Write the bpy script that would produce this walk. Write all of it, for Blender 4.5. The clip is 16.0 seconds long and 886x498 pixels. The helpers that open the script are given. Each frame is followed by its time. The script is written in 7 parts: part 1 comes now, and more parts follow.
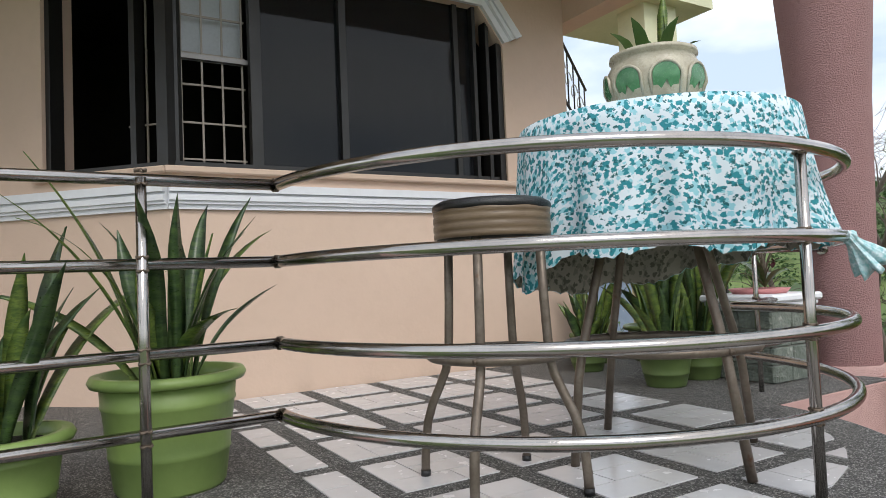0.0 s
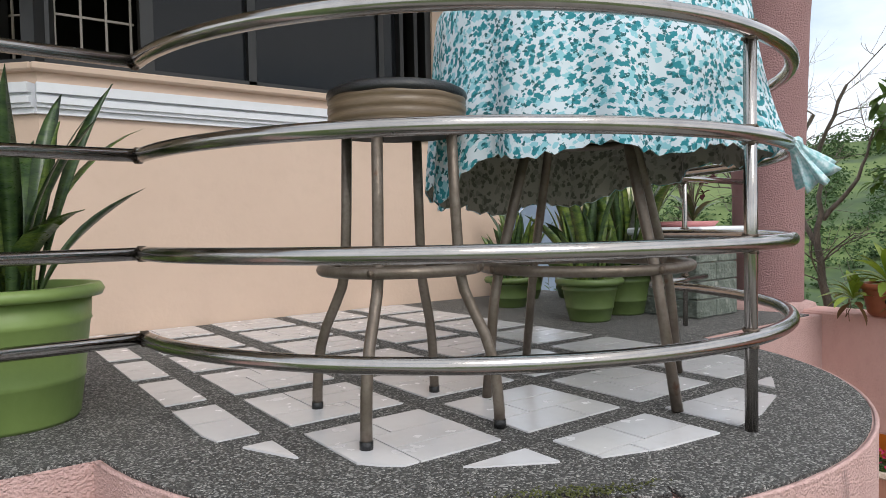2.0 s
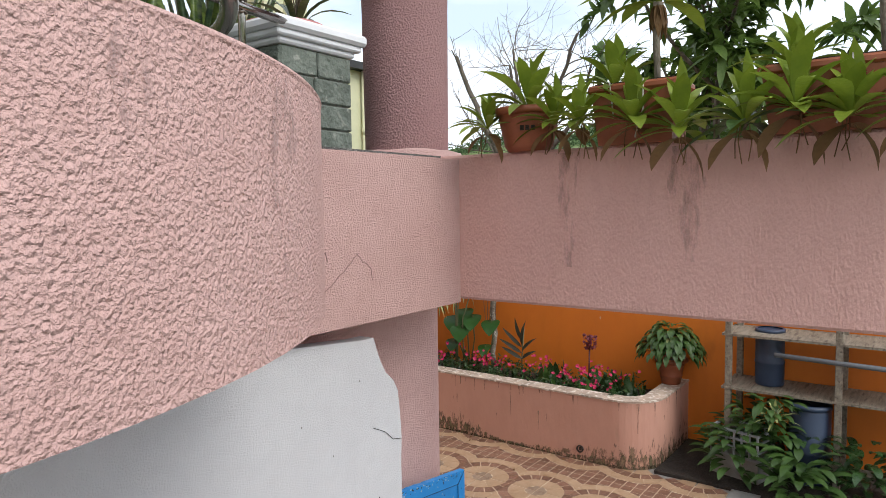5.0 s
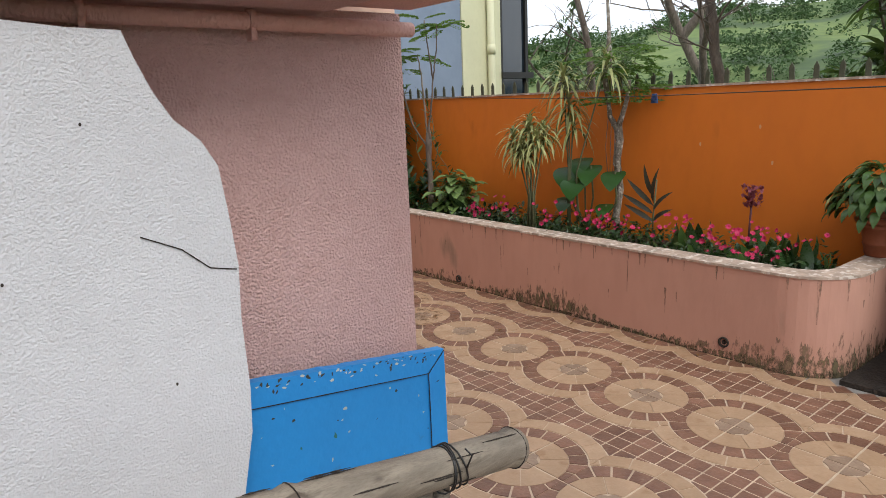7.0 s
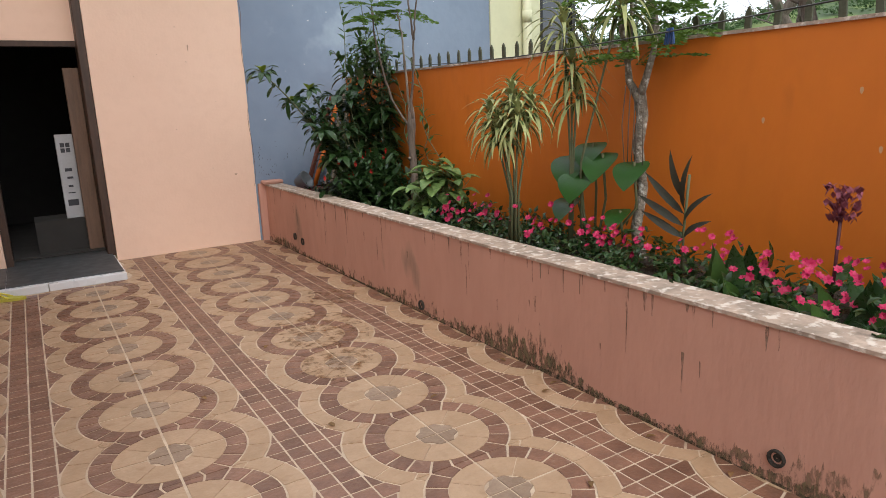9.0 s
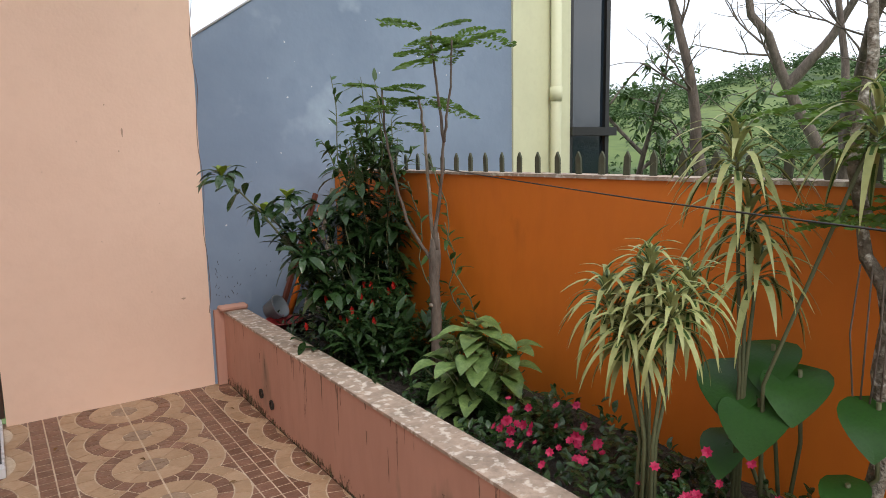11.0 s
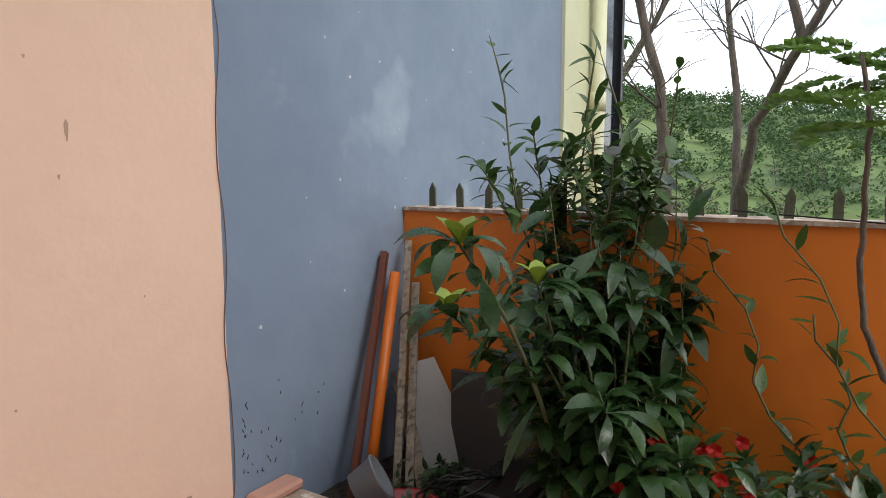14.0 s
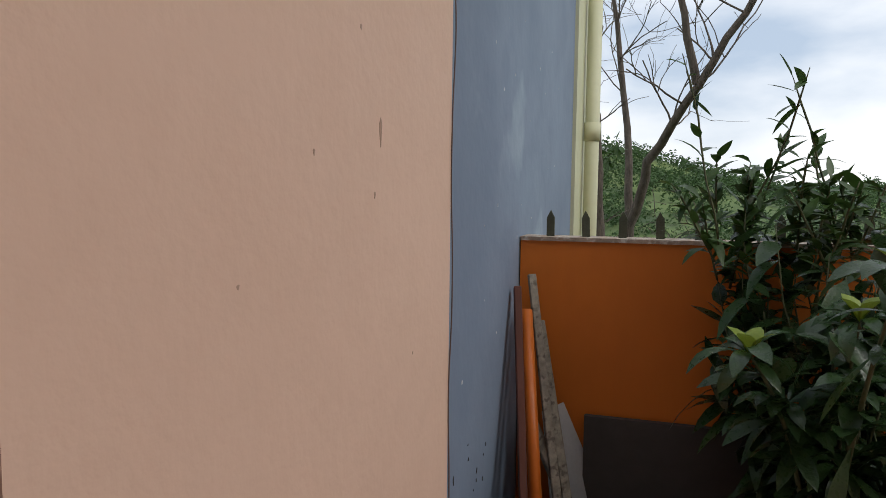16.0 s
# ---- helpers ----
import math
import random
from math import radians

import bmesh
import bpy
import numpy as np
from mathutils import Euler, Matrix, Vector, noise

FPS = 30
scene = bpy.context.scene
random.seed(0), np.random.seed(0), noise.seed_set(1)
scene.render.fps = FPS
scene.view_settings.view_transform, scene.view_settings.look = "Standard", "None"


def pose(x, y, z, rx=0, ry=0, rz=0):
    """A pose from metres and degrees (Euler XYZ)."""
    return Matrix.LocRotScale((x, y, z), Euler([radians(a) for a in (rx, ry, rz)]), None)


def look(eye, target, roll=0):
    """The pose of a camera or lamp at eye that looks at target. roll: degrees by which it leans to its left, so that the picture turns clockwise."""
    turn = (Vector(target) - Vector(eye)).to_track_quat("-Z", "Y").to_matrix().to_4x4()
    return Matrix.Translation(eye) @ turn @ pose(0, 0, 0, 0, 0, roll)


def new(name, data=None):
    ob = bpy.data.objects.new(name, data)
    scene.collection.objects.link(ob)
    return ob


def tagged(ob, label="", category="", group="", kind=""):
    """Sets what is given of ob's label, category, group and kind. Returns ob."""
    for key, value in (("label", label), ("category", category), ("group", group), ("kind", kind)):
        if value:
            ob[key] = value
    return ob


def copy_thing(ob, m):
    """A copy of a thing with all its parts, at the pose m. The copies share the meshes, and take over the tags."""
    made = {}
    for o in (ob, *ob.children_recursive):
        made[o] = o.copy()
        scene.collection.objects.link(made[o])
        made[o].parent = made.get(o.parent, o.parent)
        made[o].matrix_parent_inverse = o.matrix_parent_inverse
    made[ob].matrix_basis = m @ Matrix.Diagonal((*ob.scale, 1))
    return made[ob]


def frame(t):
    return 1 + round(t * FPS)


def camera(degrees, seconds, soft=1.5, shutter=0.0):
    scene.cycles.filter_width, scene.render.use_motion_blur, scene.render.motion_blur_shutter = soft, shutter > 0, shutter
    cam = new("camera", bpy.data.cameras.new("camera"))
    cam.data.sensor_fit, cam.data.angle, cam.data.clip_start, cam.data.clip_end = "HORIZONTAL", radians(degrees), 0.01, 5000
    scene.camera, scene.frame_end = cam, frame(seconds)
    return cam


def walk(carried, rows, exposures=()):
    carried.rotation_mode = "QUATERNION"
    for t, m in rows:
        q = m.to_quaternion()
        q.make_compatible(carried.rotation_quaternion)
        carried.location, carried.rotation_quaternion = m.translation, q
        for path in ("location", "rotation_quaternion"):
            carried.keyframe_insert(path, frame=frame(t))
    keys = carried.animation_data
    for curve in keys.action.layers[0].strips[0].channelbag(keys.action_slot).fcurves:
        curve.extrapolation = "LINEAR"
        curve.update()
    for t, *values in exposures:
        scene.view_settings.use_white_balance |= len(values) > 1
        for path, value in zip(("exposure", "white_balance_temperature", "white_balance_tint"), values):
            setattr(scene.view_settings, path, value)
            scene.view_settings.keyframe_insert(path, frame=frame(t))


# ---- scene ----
cam = camera(66.9, 16.0, soft=0.8)
PATH = [
    (0, (-0.482, -0.115, 3.175), (0.538, 1.603, 3.261), -2.4),
    (0.5, (-0.452, -0.103, 3.188), (0.67, 1.549, 3.293), -2.0),
    (1, (-0.423, -0.083, 3.09), (0.729, 1.551, 3.132), -0.1),
    (1.5, (-0.354, -0.023, 3.065), (0.785, 1.62, 3.006), -0.9),
    (2, (-0.234, 0.106, 3.039), (0.949, 1.717, 2.968), -1.2),
    (2.5, (-0.021, 0.126, 2.84), (1.276, 1.646, 2.748), -1.3),
    (3, (0.224, 0.115, 2.803), (1.706, 1.456, 2.737), -2.1),
    (3.5, (0.457, 0.139, 2.679), (2.011, 1.396, 2.613), -2.4),
    (4, (0.685, 0.181, 2.524), (2.298, 1.361, 2.451), -1.8),
    (4.2, (0.802, 0.125, 2.456), (2.425, 1.29, 2.368), -1.5),
    (6.3, (2.375, 0.537, 1.908), (3.83, 1.885, 1.648), -1.2),
    (6.5, (2.555, 0.586, 1.797), (3.95, 1.988, 1.499), -1.7),
    (7, (2.944, 0.708, 1.612), (4.171, 2.228, 1.184), -2.4),
    (7.5, (3.396, 0.808, 1.405), (4.521, 2.383, 0.9), -3.7),
    (8, (3.895, 0.959, 1.331), (4.98, 2.559, 0.819), -3.6),
    (8.5, (4.294, 1.098, 1.331), (5.359, 2.717, 0.835), -3.4),
    (9, (4.611, 1.437, 1.382), (5.629, 3.103, 0.947), -2.3),
    (9.5, (4.973, 1.79, 1.517), (5.985, 3.473, 1.138), -2.6),
    (10, (5.098, 2.22, 1.773), (6.134, 3.893, 1.412), -3.5),
    (10.2, (5.114, 2.388, 1.802), (6.153, 4.065, 1.477), -2.4),
    (12.3, (5.492, 4.632, 1.766), (6.743, 6.167, 1.483), -1.5),
    (12.5, (5.448, 4.856, 1.796), (6.75, 6.346, 1.509), -1.2),
    (13, (5.39, 5.418, 1.762), (6.813, 6.797, 1.487), -1.6),
    (13.5, (5.218, 5.994, 1.802), (6.77, 7.228, 1.539), -1.3),
    (14, (5.043, 6.479, 1.856), (6.718, 7.544, 1.611), -0.2),
    (14.5, (5.019, 6.901, 1.84), (6.81, 7.763, 1.615), 0.4),
    (15, (4.904, 7.251, 1.812), (6.749, 7.996, 1.609), 0.8),
    (15.5, (4.811, 7.525, 1.801), (6.689, 8.19, 1.627), 1.0),
    (16, (4.786, 7.861, 1.827), (6.692, 8.446, 1.674), 0.7),
]
walk(cam, [(t, look(eye, target, roll)) for t, eye, target, roll in PATH], [(0, 0.28), (2.5, 0.28), (4, 0.36), (6.5, 0.54), (7.5, 0.34), (8.3, 0.60), (9, 0.60), (10, 0.44), (12.5, 0.52), (13.5, 0.56), (14.5, 0.34), (15.2, 0.02), (16, -0.18)])

# ---------------------------------------------------------------- sky and sun
world = bpy.data.worlds.new("sky")
scene.world = world
world.use_nodes = True
wn, wl = world.node_tree.nodes, world.node_tree.links
bg = wn["Background"]
sky = wn.new("ShaderNodeTexSky")
sky.sky_type = "NISHITA"
sky.sun_disc = False
sky.sun_elevation, sky.sun_rotation = radians(44), radians(168)
gain = wn.new("ShaderNodeVectorMath")
gain.operation = "SCALE"
gain.inputs["Scale"].default_value = 0.11
wl.new(sky.outputs["Color"], gain.inputs[0])
wtc = wn.new("ShaderNodeTexCoord")
wmap = wn.new("ShaderNodeMapping")
wmap.inputs["Scale"].default_value = (1.0, 1.0, 2.6)
wl.new(wtc.outputs["Generated"], wmap.inputs["Vector"])
wno = wn.new("ShaderNodeTexNoise")
wno.inputs["Scale"].default_value, wno.inputs["Detail"].default_value = 2.6, 7.0
wl.new(wmap.outputs["Vector"], wno.inputs["Vector"])
wramp = wn.new("ShaderNodeValToRGB")
wramp.color_ramp.elements[0].position, wramp.color_ramp.elements[0].color = 0.33, (0.50, 0.60, 0.74, 1)
wramp.color_ramp.elements[1].position, wramp.color_ramp.elements[1].color = 0.60, (1.06, 1.07, 1.09, 1)
wl.new(wno.outputs["Fac"], wramp.inputs["Fac"])
wmix = wn.new("ShaderNodeMix")
wmix.data_type = "RGBA"
wmix.inputs["Factor"].default_value = 0.86
wl.new(gain.outputs[0], wmix.inputs[6])
wl.new(wramp.outputs["Color"], wmix.inputs[7])
wl.new(wmix.outputs[2], bg.inputs["Color"])
bg.inputs["Strength"].default_value = 1.25

sun = new("sun", bpy.data.lights.new("sun", "SUN"))
sun.data.energy, sun.data.angle, sun.data.color = 1.5, radians(30), (1.0, 0.96, 0.9)
sun.matrix_world = look((0, 0, 20), (1.7, 8.0, 12.0))


# ---------------------------------------------------------------- materials
def mat(name, color, rough=0.8, dark=None, scale=3.0, fine=60.0, vary=0.5, bump=0.0, bscale=80.0, metal=0.0, spots=None, spot_at=0.62,
        spot_scale=8.0, spec=0.5, rand=0.0, stretch=(1, 1, 1), trans=0.0, bdist=0.01, vor=False):
    """A surface with a broad and a fine variation of colour, fine relief and stains."""
    m = bpy.data.materials.new(name)
    m.use_nodes = True
    n, l = m.node_tree.nodes, m.node_tree.links
    b = n["Principled BSDF"]
    tc = n.new("ShaderNodeTexCoord")
    mp = n.new("ShaderNodeMapping")
    mp.inputs["Scale"].default_value = stretch
    l.new(tc.outputs["Object"], mp.inputs["Vector"])
    dark = dark or tuple(c * 0.72 for c in color)

    def tex(s, d=4.0):
        t = n.new("ShaderNodeTexNoise")
        t.inputs["Scale"].default_value, t.inputs["Detail"].default_value = s, d
        l.new(mp.outputs["Vector"], t.inputs["Vector"])
        return t.outputs["Fac"]

    def mixed(fac, a, c):
        x = n.new("ShaderNodeMix")
        x.data_type = "RGBA"
        l.new(fac, x.inputs["Factor"])
        for s, v in ((x.inputs[6], a), (x.inputs[7], c)):
            if isinstance(v, tuple):
                s.default_value = (*v, 1)
            else:
                l.new(v, s)
        return x.outputs[2]

    def ramp(fac, lo, hi, top=1.0):
        r = n.new("ShaderNodeMapRange")
        r.inputs["From Min"].default_value, r.inputs["From Max"].default_value = lo, hi
        r.inputs["To Max"].default_value = top
        l.new(fac, r.inputs["Value"])
        return r.outputs["Result"]

    col = mixed(ramp(tex(scale), 0.3, 0.7, vary), color, dark)
    col = mixed(ramp(tex(fine, 2.0), 0.45, 0.75, vary * 0.6), col, dark)
    if spots:
        col = mixed(ramp(tex(spot_scale, 6.0), spot_at, spot_at + 0.1, 0.8), col, spots)
    if rand:
        oi = n.new("ShaderNodeObjectInfo")
        geo = n.new("ShaderNodeNewGeometry")
        ad = n.new("ShaderNodeMath")
        ad.operation = "ADD"
        l.new(oi.outputs["Random"], ad.inputs[0])
        l.new(geo.outputs["Random Per Island"], ad.inputs[1])
        fr = n.new("ShaderNodeMath")
        fr.operation = "FRACT"
        l.new(ad.outputs[0], fr.inputs[0])
        hsv = n.new("ShaderNodeHueSaturation")
        l.new(ramp(fr.outputs[0], 0.0, 1.0, 1.0), hsv.inputs["Fac"])
        hsv.inputs["Value"].default_value = 1 - rand
        hsv.inputs["Saturation"].default_value = 1.05
        l.new(col, hsv.inputs["Color"])
        col = hsv.outputs["Color"]
    l.new(col, b.inputs["Base Color"])
    b.inputs["Metallic"].default_value = metal
    b.inputs["Specular IOR Level"].default_value = spec
    rr = ramp(tex(scale * 4), 0.2, 0.8)
    rm = n.new("ShaderNodeMapRange")
    rm.inputs["To Min"].default_value, rm.inputs["To Max"].default_value = max(0.03, rough - 0.1), min(1, rough + 0.1)
    l.new(rr, rm.inputs["Value"])
    l.new(rm.outputs["Result"], b.inputs["Roughness"])
    if trans:
        b.inputs["Subsurface Weight"].default_value = 0
        tl = n.new("ShaderNodeBsdfTranslucent")
        l.new(col, tl.inputs["Color"])
        ms = n.new("ShaderNodeMixShader")
        ms.inputs["Fac"].default_value = trans
        l.new(b.outputs[0], ms.inputs[1])
        l.new(tl.outputs[0], ms.inputs[2])
        l.new(ms.outputs[0], n["Material Output"].inputs["Surface"])
    if bump:
        bp = n.new("ShaderNodeBump")
        bp.inputs["Strength"].default_value, bp.inputs["Distance"].default_value = bump, bdist
        if vor:
            v = n.new("ShaderNodeTexVoronoi")
            v.inputs["Scale"].default_value = bscale
            l.new(mp.outputs["Vector"], v.inputs["Vector"])
            l.new(v.outputs["Distance"], bp.inputs["Height"])
        else:
            l.new(tex(bscale, 3.0), bp.inputs["Height"])
        l.new(bp.outputs["Normal"], b.inputs["Normal"])
    return m


PINK = mat("pink_stucco", (0.66, 0.435, 0.405), 0.85, (0.52, 0.32, 0.29), 1.6, 30, 0.7, 1.0, 150, spots=(0.30, 0.19, 0.17), spot_at=0.70, spot_scale=5, bdist=0.014)
PINK_BEAM = mat("pink_stucco_smooth", (0.67, 0.40, 0.35), 0.85, (0.54, 0.31, 0.265), 1.4, 25, 0.6, 0.7, 110, spots=(0.27, 0.17, 0.14), spot_at=0.68, spot_scale=2.5, bdist=0.012, stretch=(1, 1, 0.5))
MAUVE = mat("mauve_stucco", (0.33, 0.185, 0.18), 0.85, (0.26, 0.14, 0.14), 2, 40, 0.5, 1.0, 110, bdist=0.014)
PEACH = mat("peach_paint", (0.80, 0.56, 0.43), 0.75, (0.71, 0.48, 0.36), 1.1, 12, 0.5, 0.15, 40, spots=(0.45, 0.30, 0.22), spot_at=0.74, spot_scale=4)
PEACH_LIGHT = mat("cream_peach_paint", (0.62, 0.465, 0.365), 0.75, (0.54, 0.40, 0.31), 1.1, 12, 0.5, 0.15, 40)
PLANTER = mat("planter_pink_paint", (0.52, 0.28, 0.21), 0.85, (0.42, 0.22, 0.165), 1.8, 14, 0.7, 0.35, 30, spots=(0.20, 0.14, 0.10), spot_at=0.64, spot_scale=3.2, stretch=(1, 1, 0.35))
CAP = mat("weathered_cap", (0.50, 0.38, 0.30), 0.9, (0.24, 0.19, 0.15), 9, 40, 0.9, 0.6, 50, spots=(0.70, 0.63, 0.56), spot_at=0.53, spot_scale=22)
ORANGE = mat("orange_paint", (0.67, 0.18, 0.014), 0.6, (0.55, 0.138, 0.012), 0.9, 10, 0.6, 0.12, 30, spots=(0.42, 0.105, 0.012), spot_at=0.70, spot_scale=1.9, stretch=(1, 1, 0.5))
BLUEWALL = mat("blue_grey_render", (0.225, 0.285, 0.38), 0.8, (0.17, 0.22, 0.305), 0.9, 6, 0.8, 0.2, 20, spots=(0.33, 0.40, 0.49), spot_at=0.62, spot_scale=1.7)
CREAMPAINT = mat("pale_green_paint", (0.62, 0.62, 0.42), 0.6, (0.52, 0.52, 0.35), 2, 20, 0.5, 0.1, 30)
WHITEWALL = mat("white_paint_render", (0.60, 0.61, 0.635), 0.85, (0.51, 0.515, 0.54), 1.5, 20, 0.5, 0.6, 230, bdist=0.008)
CONCRETE = mat("bare_concrete", (0.50, 0.45, 0.42), 0.95, (0.30, 0.26, 0.24), 12, 70, 0.9, 1.0, 55, spots=(0.05, 0.045, 0.04), spot_at=0.57, spot_scale=24, bdist=0.03)
CONCRETE_PLAIN = mat("grey_concrete", (0.30, 0.29, 0.27), 0.95, (0.2, 0.19, 0.18), 2, 40, 0.6, 0.5, 60)
PEBBLE = mat("pebble_washout", (0.2, 0.195, 0.185), 0.75, (0.1, 0.1, 0.09), 3, 9, 0.7)
pn, pln = PEBBLE.node_tree.nodes, PEBBLE.node_tree.links
ptc, pvo, prm, pbm, pmx = (pn.new("ShaderNode" + k) for k in ("TexCoord", "TexVoronoi", "ValToRGB", "Bump", "Mix"))
pvo.inputs["Scale"].default_value = 210
pln.new(ptc.outputs["Object"], pvo.inputs["Vector"])
psep = pn.new("ShaderNodeSeparateColor")
pln.new(pvo.outputs["Color"], psep.inputs[0])
for at_, c_ in ((0.0, 0.012), (0.5, 0.045), (0.7, 0.13), (0.9, 0.34)):
    e_ = prm.color_ramp.elements[0] if at_ == 0 else prm.color_ramp.elements.new(at_)
    e_.color = (c_, c_ * 0.97, c_ * 0.92, 1)
prm.color_ramp.elements[-1].position, prm.color_ramp.elements[-1].color = 1.0, (0.55, 0.53, 0.5, 1)
pln.new(psep.outputs[0], prm.inputs["Fac"])
pmx.data_type, pmx.blend_type = "RGBA", "MIX"
pmx.inputs["Factor"].default_value = 0.75
pb_ = pn["Principled BSDF"]
pln.new(pb_.inputs["Base Color"].links[0].from_socket, pmx.inputs[6])
pln.new(prm.outputs["Color"], pmx.inputs[7])
pln.new(pmx.outputs[2], pb_.inputs["Base Color"])
pbm.inputs["Strength"].default_value, pbm.inputs["Distance"].default_value = 1.0, 0.006
pbm.invert = True
pln.new(pvo.outputs["Distance"], pbm.inputs["Height"])
pln.new(pbm.outputs["Normal"], pb_.inputs["Normal"])
PATIO_TILE = mat("white_patio_tile", (0.66, 0.65, 0.66), 0.22, (0.56, 0.55, 0.56), 4, 30, 0.4, 0.0, spots=(0.34, 0.33, 0.30), spot_at=0.69, spot_scale=14, rand=0.06)
STEEL = mat("stainless_steel", (0.44, 0.415, 0.395), 0.2, (0.26, 0.235, 0.215), 4, 20, 0.5, metal=1.0, spots=(0.2, 0.16, 0.12), spot_at=0.72, spot_scale=7)
WELD = mat("weld_bead", (0.18, 0.14, 0.11), 0.5, None, 60, 200, 0.8, 0.8, 120, metal=0.8)
STOOL_METAL = mat("worn_painted_tube", (0.205, 0.17, 0.14), 0.42, (0.10, 0.075, 0.055), 12, 90, 0.7, 0.2, 60, metal=0.55, spots=(0.13, 0.06, 0.03), spot_at=0.66, spot_scale=20)
STOOL_BAND = mat("woodgrain_band", (0.20, 0.14, 0.085), 0.4, (0.09, 0.058, 0.033), 4, 40, 0.8, 0.1, 30, stretch=(1, 1, 14), spots=(0.06, 0.03, 0.015), spot_at=0.64, spot_scale=10)
VINYL = mat("black_vinyl", (0.012, 0.012, 0.013), 0.35, None, 10, 120, 0.5, 0.3, 200)
GREENPOT = mat("green_plastic", (0.20, 0.285, 0.085), 0.42, (0.15, 0.22, 0.06), 3, 30, 0.5, 0.08, 40, spots=(0.14, 0.15, 0.06), spot_at=0.70, spot_scale=7)
DARKGREENPOT = mat("dark_green_plastic", (0.11, 0.16, 0.048), 0.45, (0.07, 0.11, 0.034), 3, 30, 0.5)
TERRA = mat("terracotta_plastic", (0.30, 0.085, 0.035), 0.55, (0.20, 0.055, 0.025), 5, 40, 0.6, 0.1, 40)
SOIL = mat("garden_soil", (0.045, 0.034, 0.025), 0.95, (0.02, 0.015, 0.012), 20, 120, 0.9, 1.0, 60, bdist=0.03)
WHITE_TRIM = mat("white_moulding", (0.74, 0.75, 0.78), 0.55, (0.62, 0.63, 0.66), 2, 20, 0.5)
BLACKFRAME = mat("black_window_frame", (0.014, 0.013, 0.012), 0.4, None, 3, 40, 0.5)
ALU = mat("anodised_frame", (0.22, 0.21, 0.2), 0.4, None, 3, 40, 0.4, metal=0.8)
# near black: the rooms' lack of light is put into this colour
INTERIOR = mat("unlit_black", (0.03, 0.027, 0.025), 0.9, None, 2, 10, 0.5)
GRILLE = mat("window_grille", (0.30, 0.26, 0.22), 0.5, None, 5, 50, 0.4)
CURTAIN = mat("grey_curtain", (0.16, 0.17, 0.185), 0.9, (0.10, 0.105, 0.115), 6, 50, 0.6, stretch=(6, 1, 0.2))
BLUEBOARD = mat("blue_painted_plywood", (0.012, 0.235, 0.60), 0.5, (0.01, 0.19, 0.5), 3, 40, 0.5, 0.2, 50, spots=(0.05, 0.10, 0.16), spot_at=0.70, spot_scale=12)
BAMBOO = mat("weathered_bamboo", (0.30, 0.26, 0.20), 0.6, (0.13, 0.105, 0.08), 5, 60, 0.9, 0.3, 60, stretch=(1, 7, 7), spots=(0.07, 0.05, 0.035), spot_at=0.56, spot_scale=6)
DARKWOOD = mat("dark_door_wood", (0.07, 0.035, 0.02), 0.5, (0.03, 0.015, 0.01), 5, 60, 0.8, stretch=(6, 6, 0.6))
SPIKE = mat("rusty_green_paint", (0.075, 0.085, 0.05), 0.7, (0.035, 0.03, 0.02), 14, 80, 0.8, 0.3, 60)
BARK = mat("pale_bark", (0.30, 0.26, 0.21), 0.9, (0.12, 0.095, 0.07), 16, 70, 0.9, 0.8, 50, stretch=(1, 1, 0.4), bdist=0.02)
BARK_DARK = mat("grey_brown_bark", (0.17, 0.135, 0.11), 0.9, (0.07, 0.055, 0.045), 14, 60, 0.9, 0.8, 40, stretch=(1, 1, 0.4), bdist=0.02)
WHITE_BARK = mat("white_lichen_bark", (0.30, 0.27, 0.22), 0.9, (0.10, 0.08, 0.06), 20, 70, 1.0, 0.9, 60, spots=(0.62, 0.60, 0.55), spot_at=0.55, spot_scale=26, bdist=0.02)
STEM = mat("green_stem", (0.10, 0.11, 0.05), 0.7, None, 20, 90, 0.6)


def leafmat(name, color, dark, rough=0.45, rand=0.45, trans=0.25, scale=14.0):
    return mat(name, color, rough, dark, scale, 90, 0.7, 0.15, 90, rand=rand, trans=trans)


LEAF_DARK = leafmat("dark_green_leaf", (0.055, 0.115, 0.036), (0.022, 0.052, 0.017), 0.30)
LEAF_MID = leafmat("mid_green_leaf", (0.08, 0.155, 0.035), (0.045, 0.10, 0.022))
FERN = leafmat("ferny_leaf", (0.15, 0.26, 0.05), (0.09, 0.17, 0.035), 0.5, 0.4, 0.55)
LEAF_LIGHT = leafmat("yellow_green_leaf", (0.31, 0.40, 0.05), (0.19, 0.28, 0.035))
LEAF_CREAM = leafmat("cream_striped_leaf", (0.50, 0.52, 0.22), (0.30, 0.33, 0.12), 0.5, 0.35)
LEAF_DRY = leafmat("dry_brown_leaf", (0.26, 0.15, 0.06), (0.16, 0.08, 0.035), 0.8)
SANS = mat("snake_plant_leaf", (0.10, 0.165, 0.05), 0.32, (0.018, 0.045, 0.018), 17, 60, 1.0, 0.1, 60, rand=0.35, trans=0.12, stretch=(1, 1, 2.6))
SANS_EDGE = mat("snake_plant_bright_leaf", (0.25, 0.33, 0.075), 0.32, (0.04, 0.09, 0.025), 15, 60, 1.0, 0.1, 60, rand=0.3, trans=0.12, stretch=(1, 1, 2.6))
PETAL = leafmat("pink_petal", (0.66, 0.035, 0.13), (0.45, 0.02, 0.09), 0.6, 0.3, 0.25)
PETAL_RED = leafmat("red_petal", (0.62, 0.03, 0.022), (0.42, 0.02, 0.02), 0.6, 0.3, 0.25)
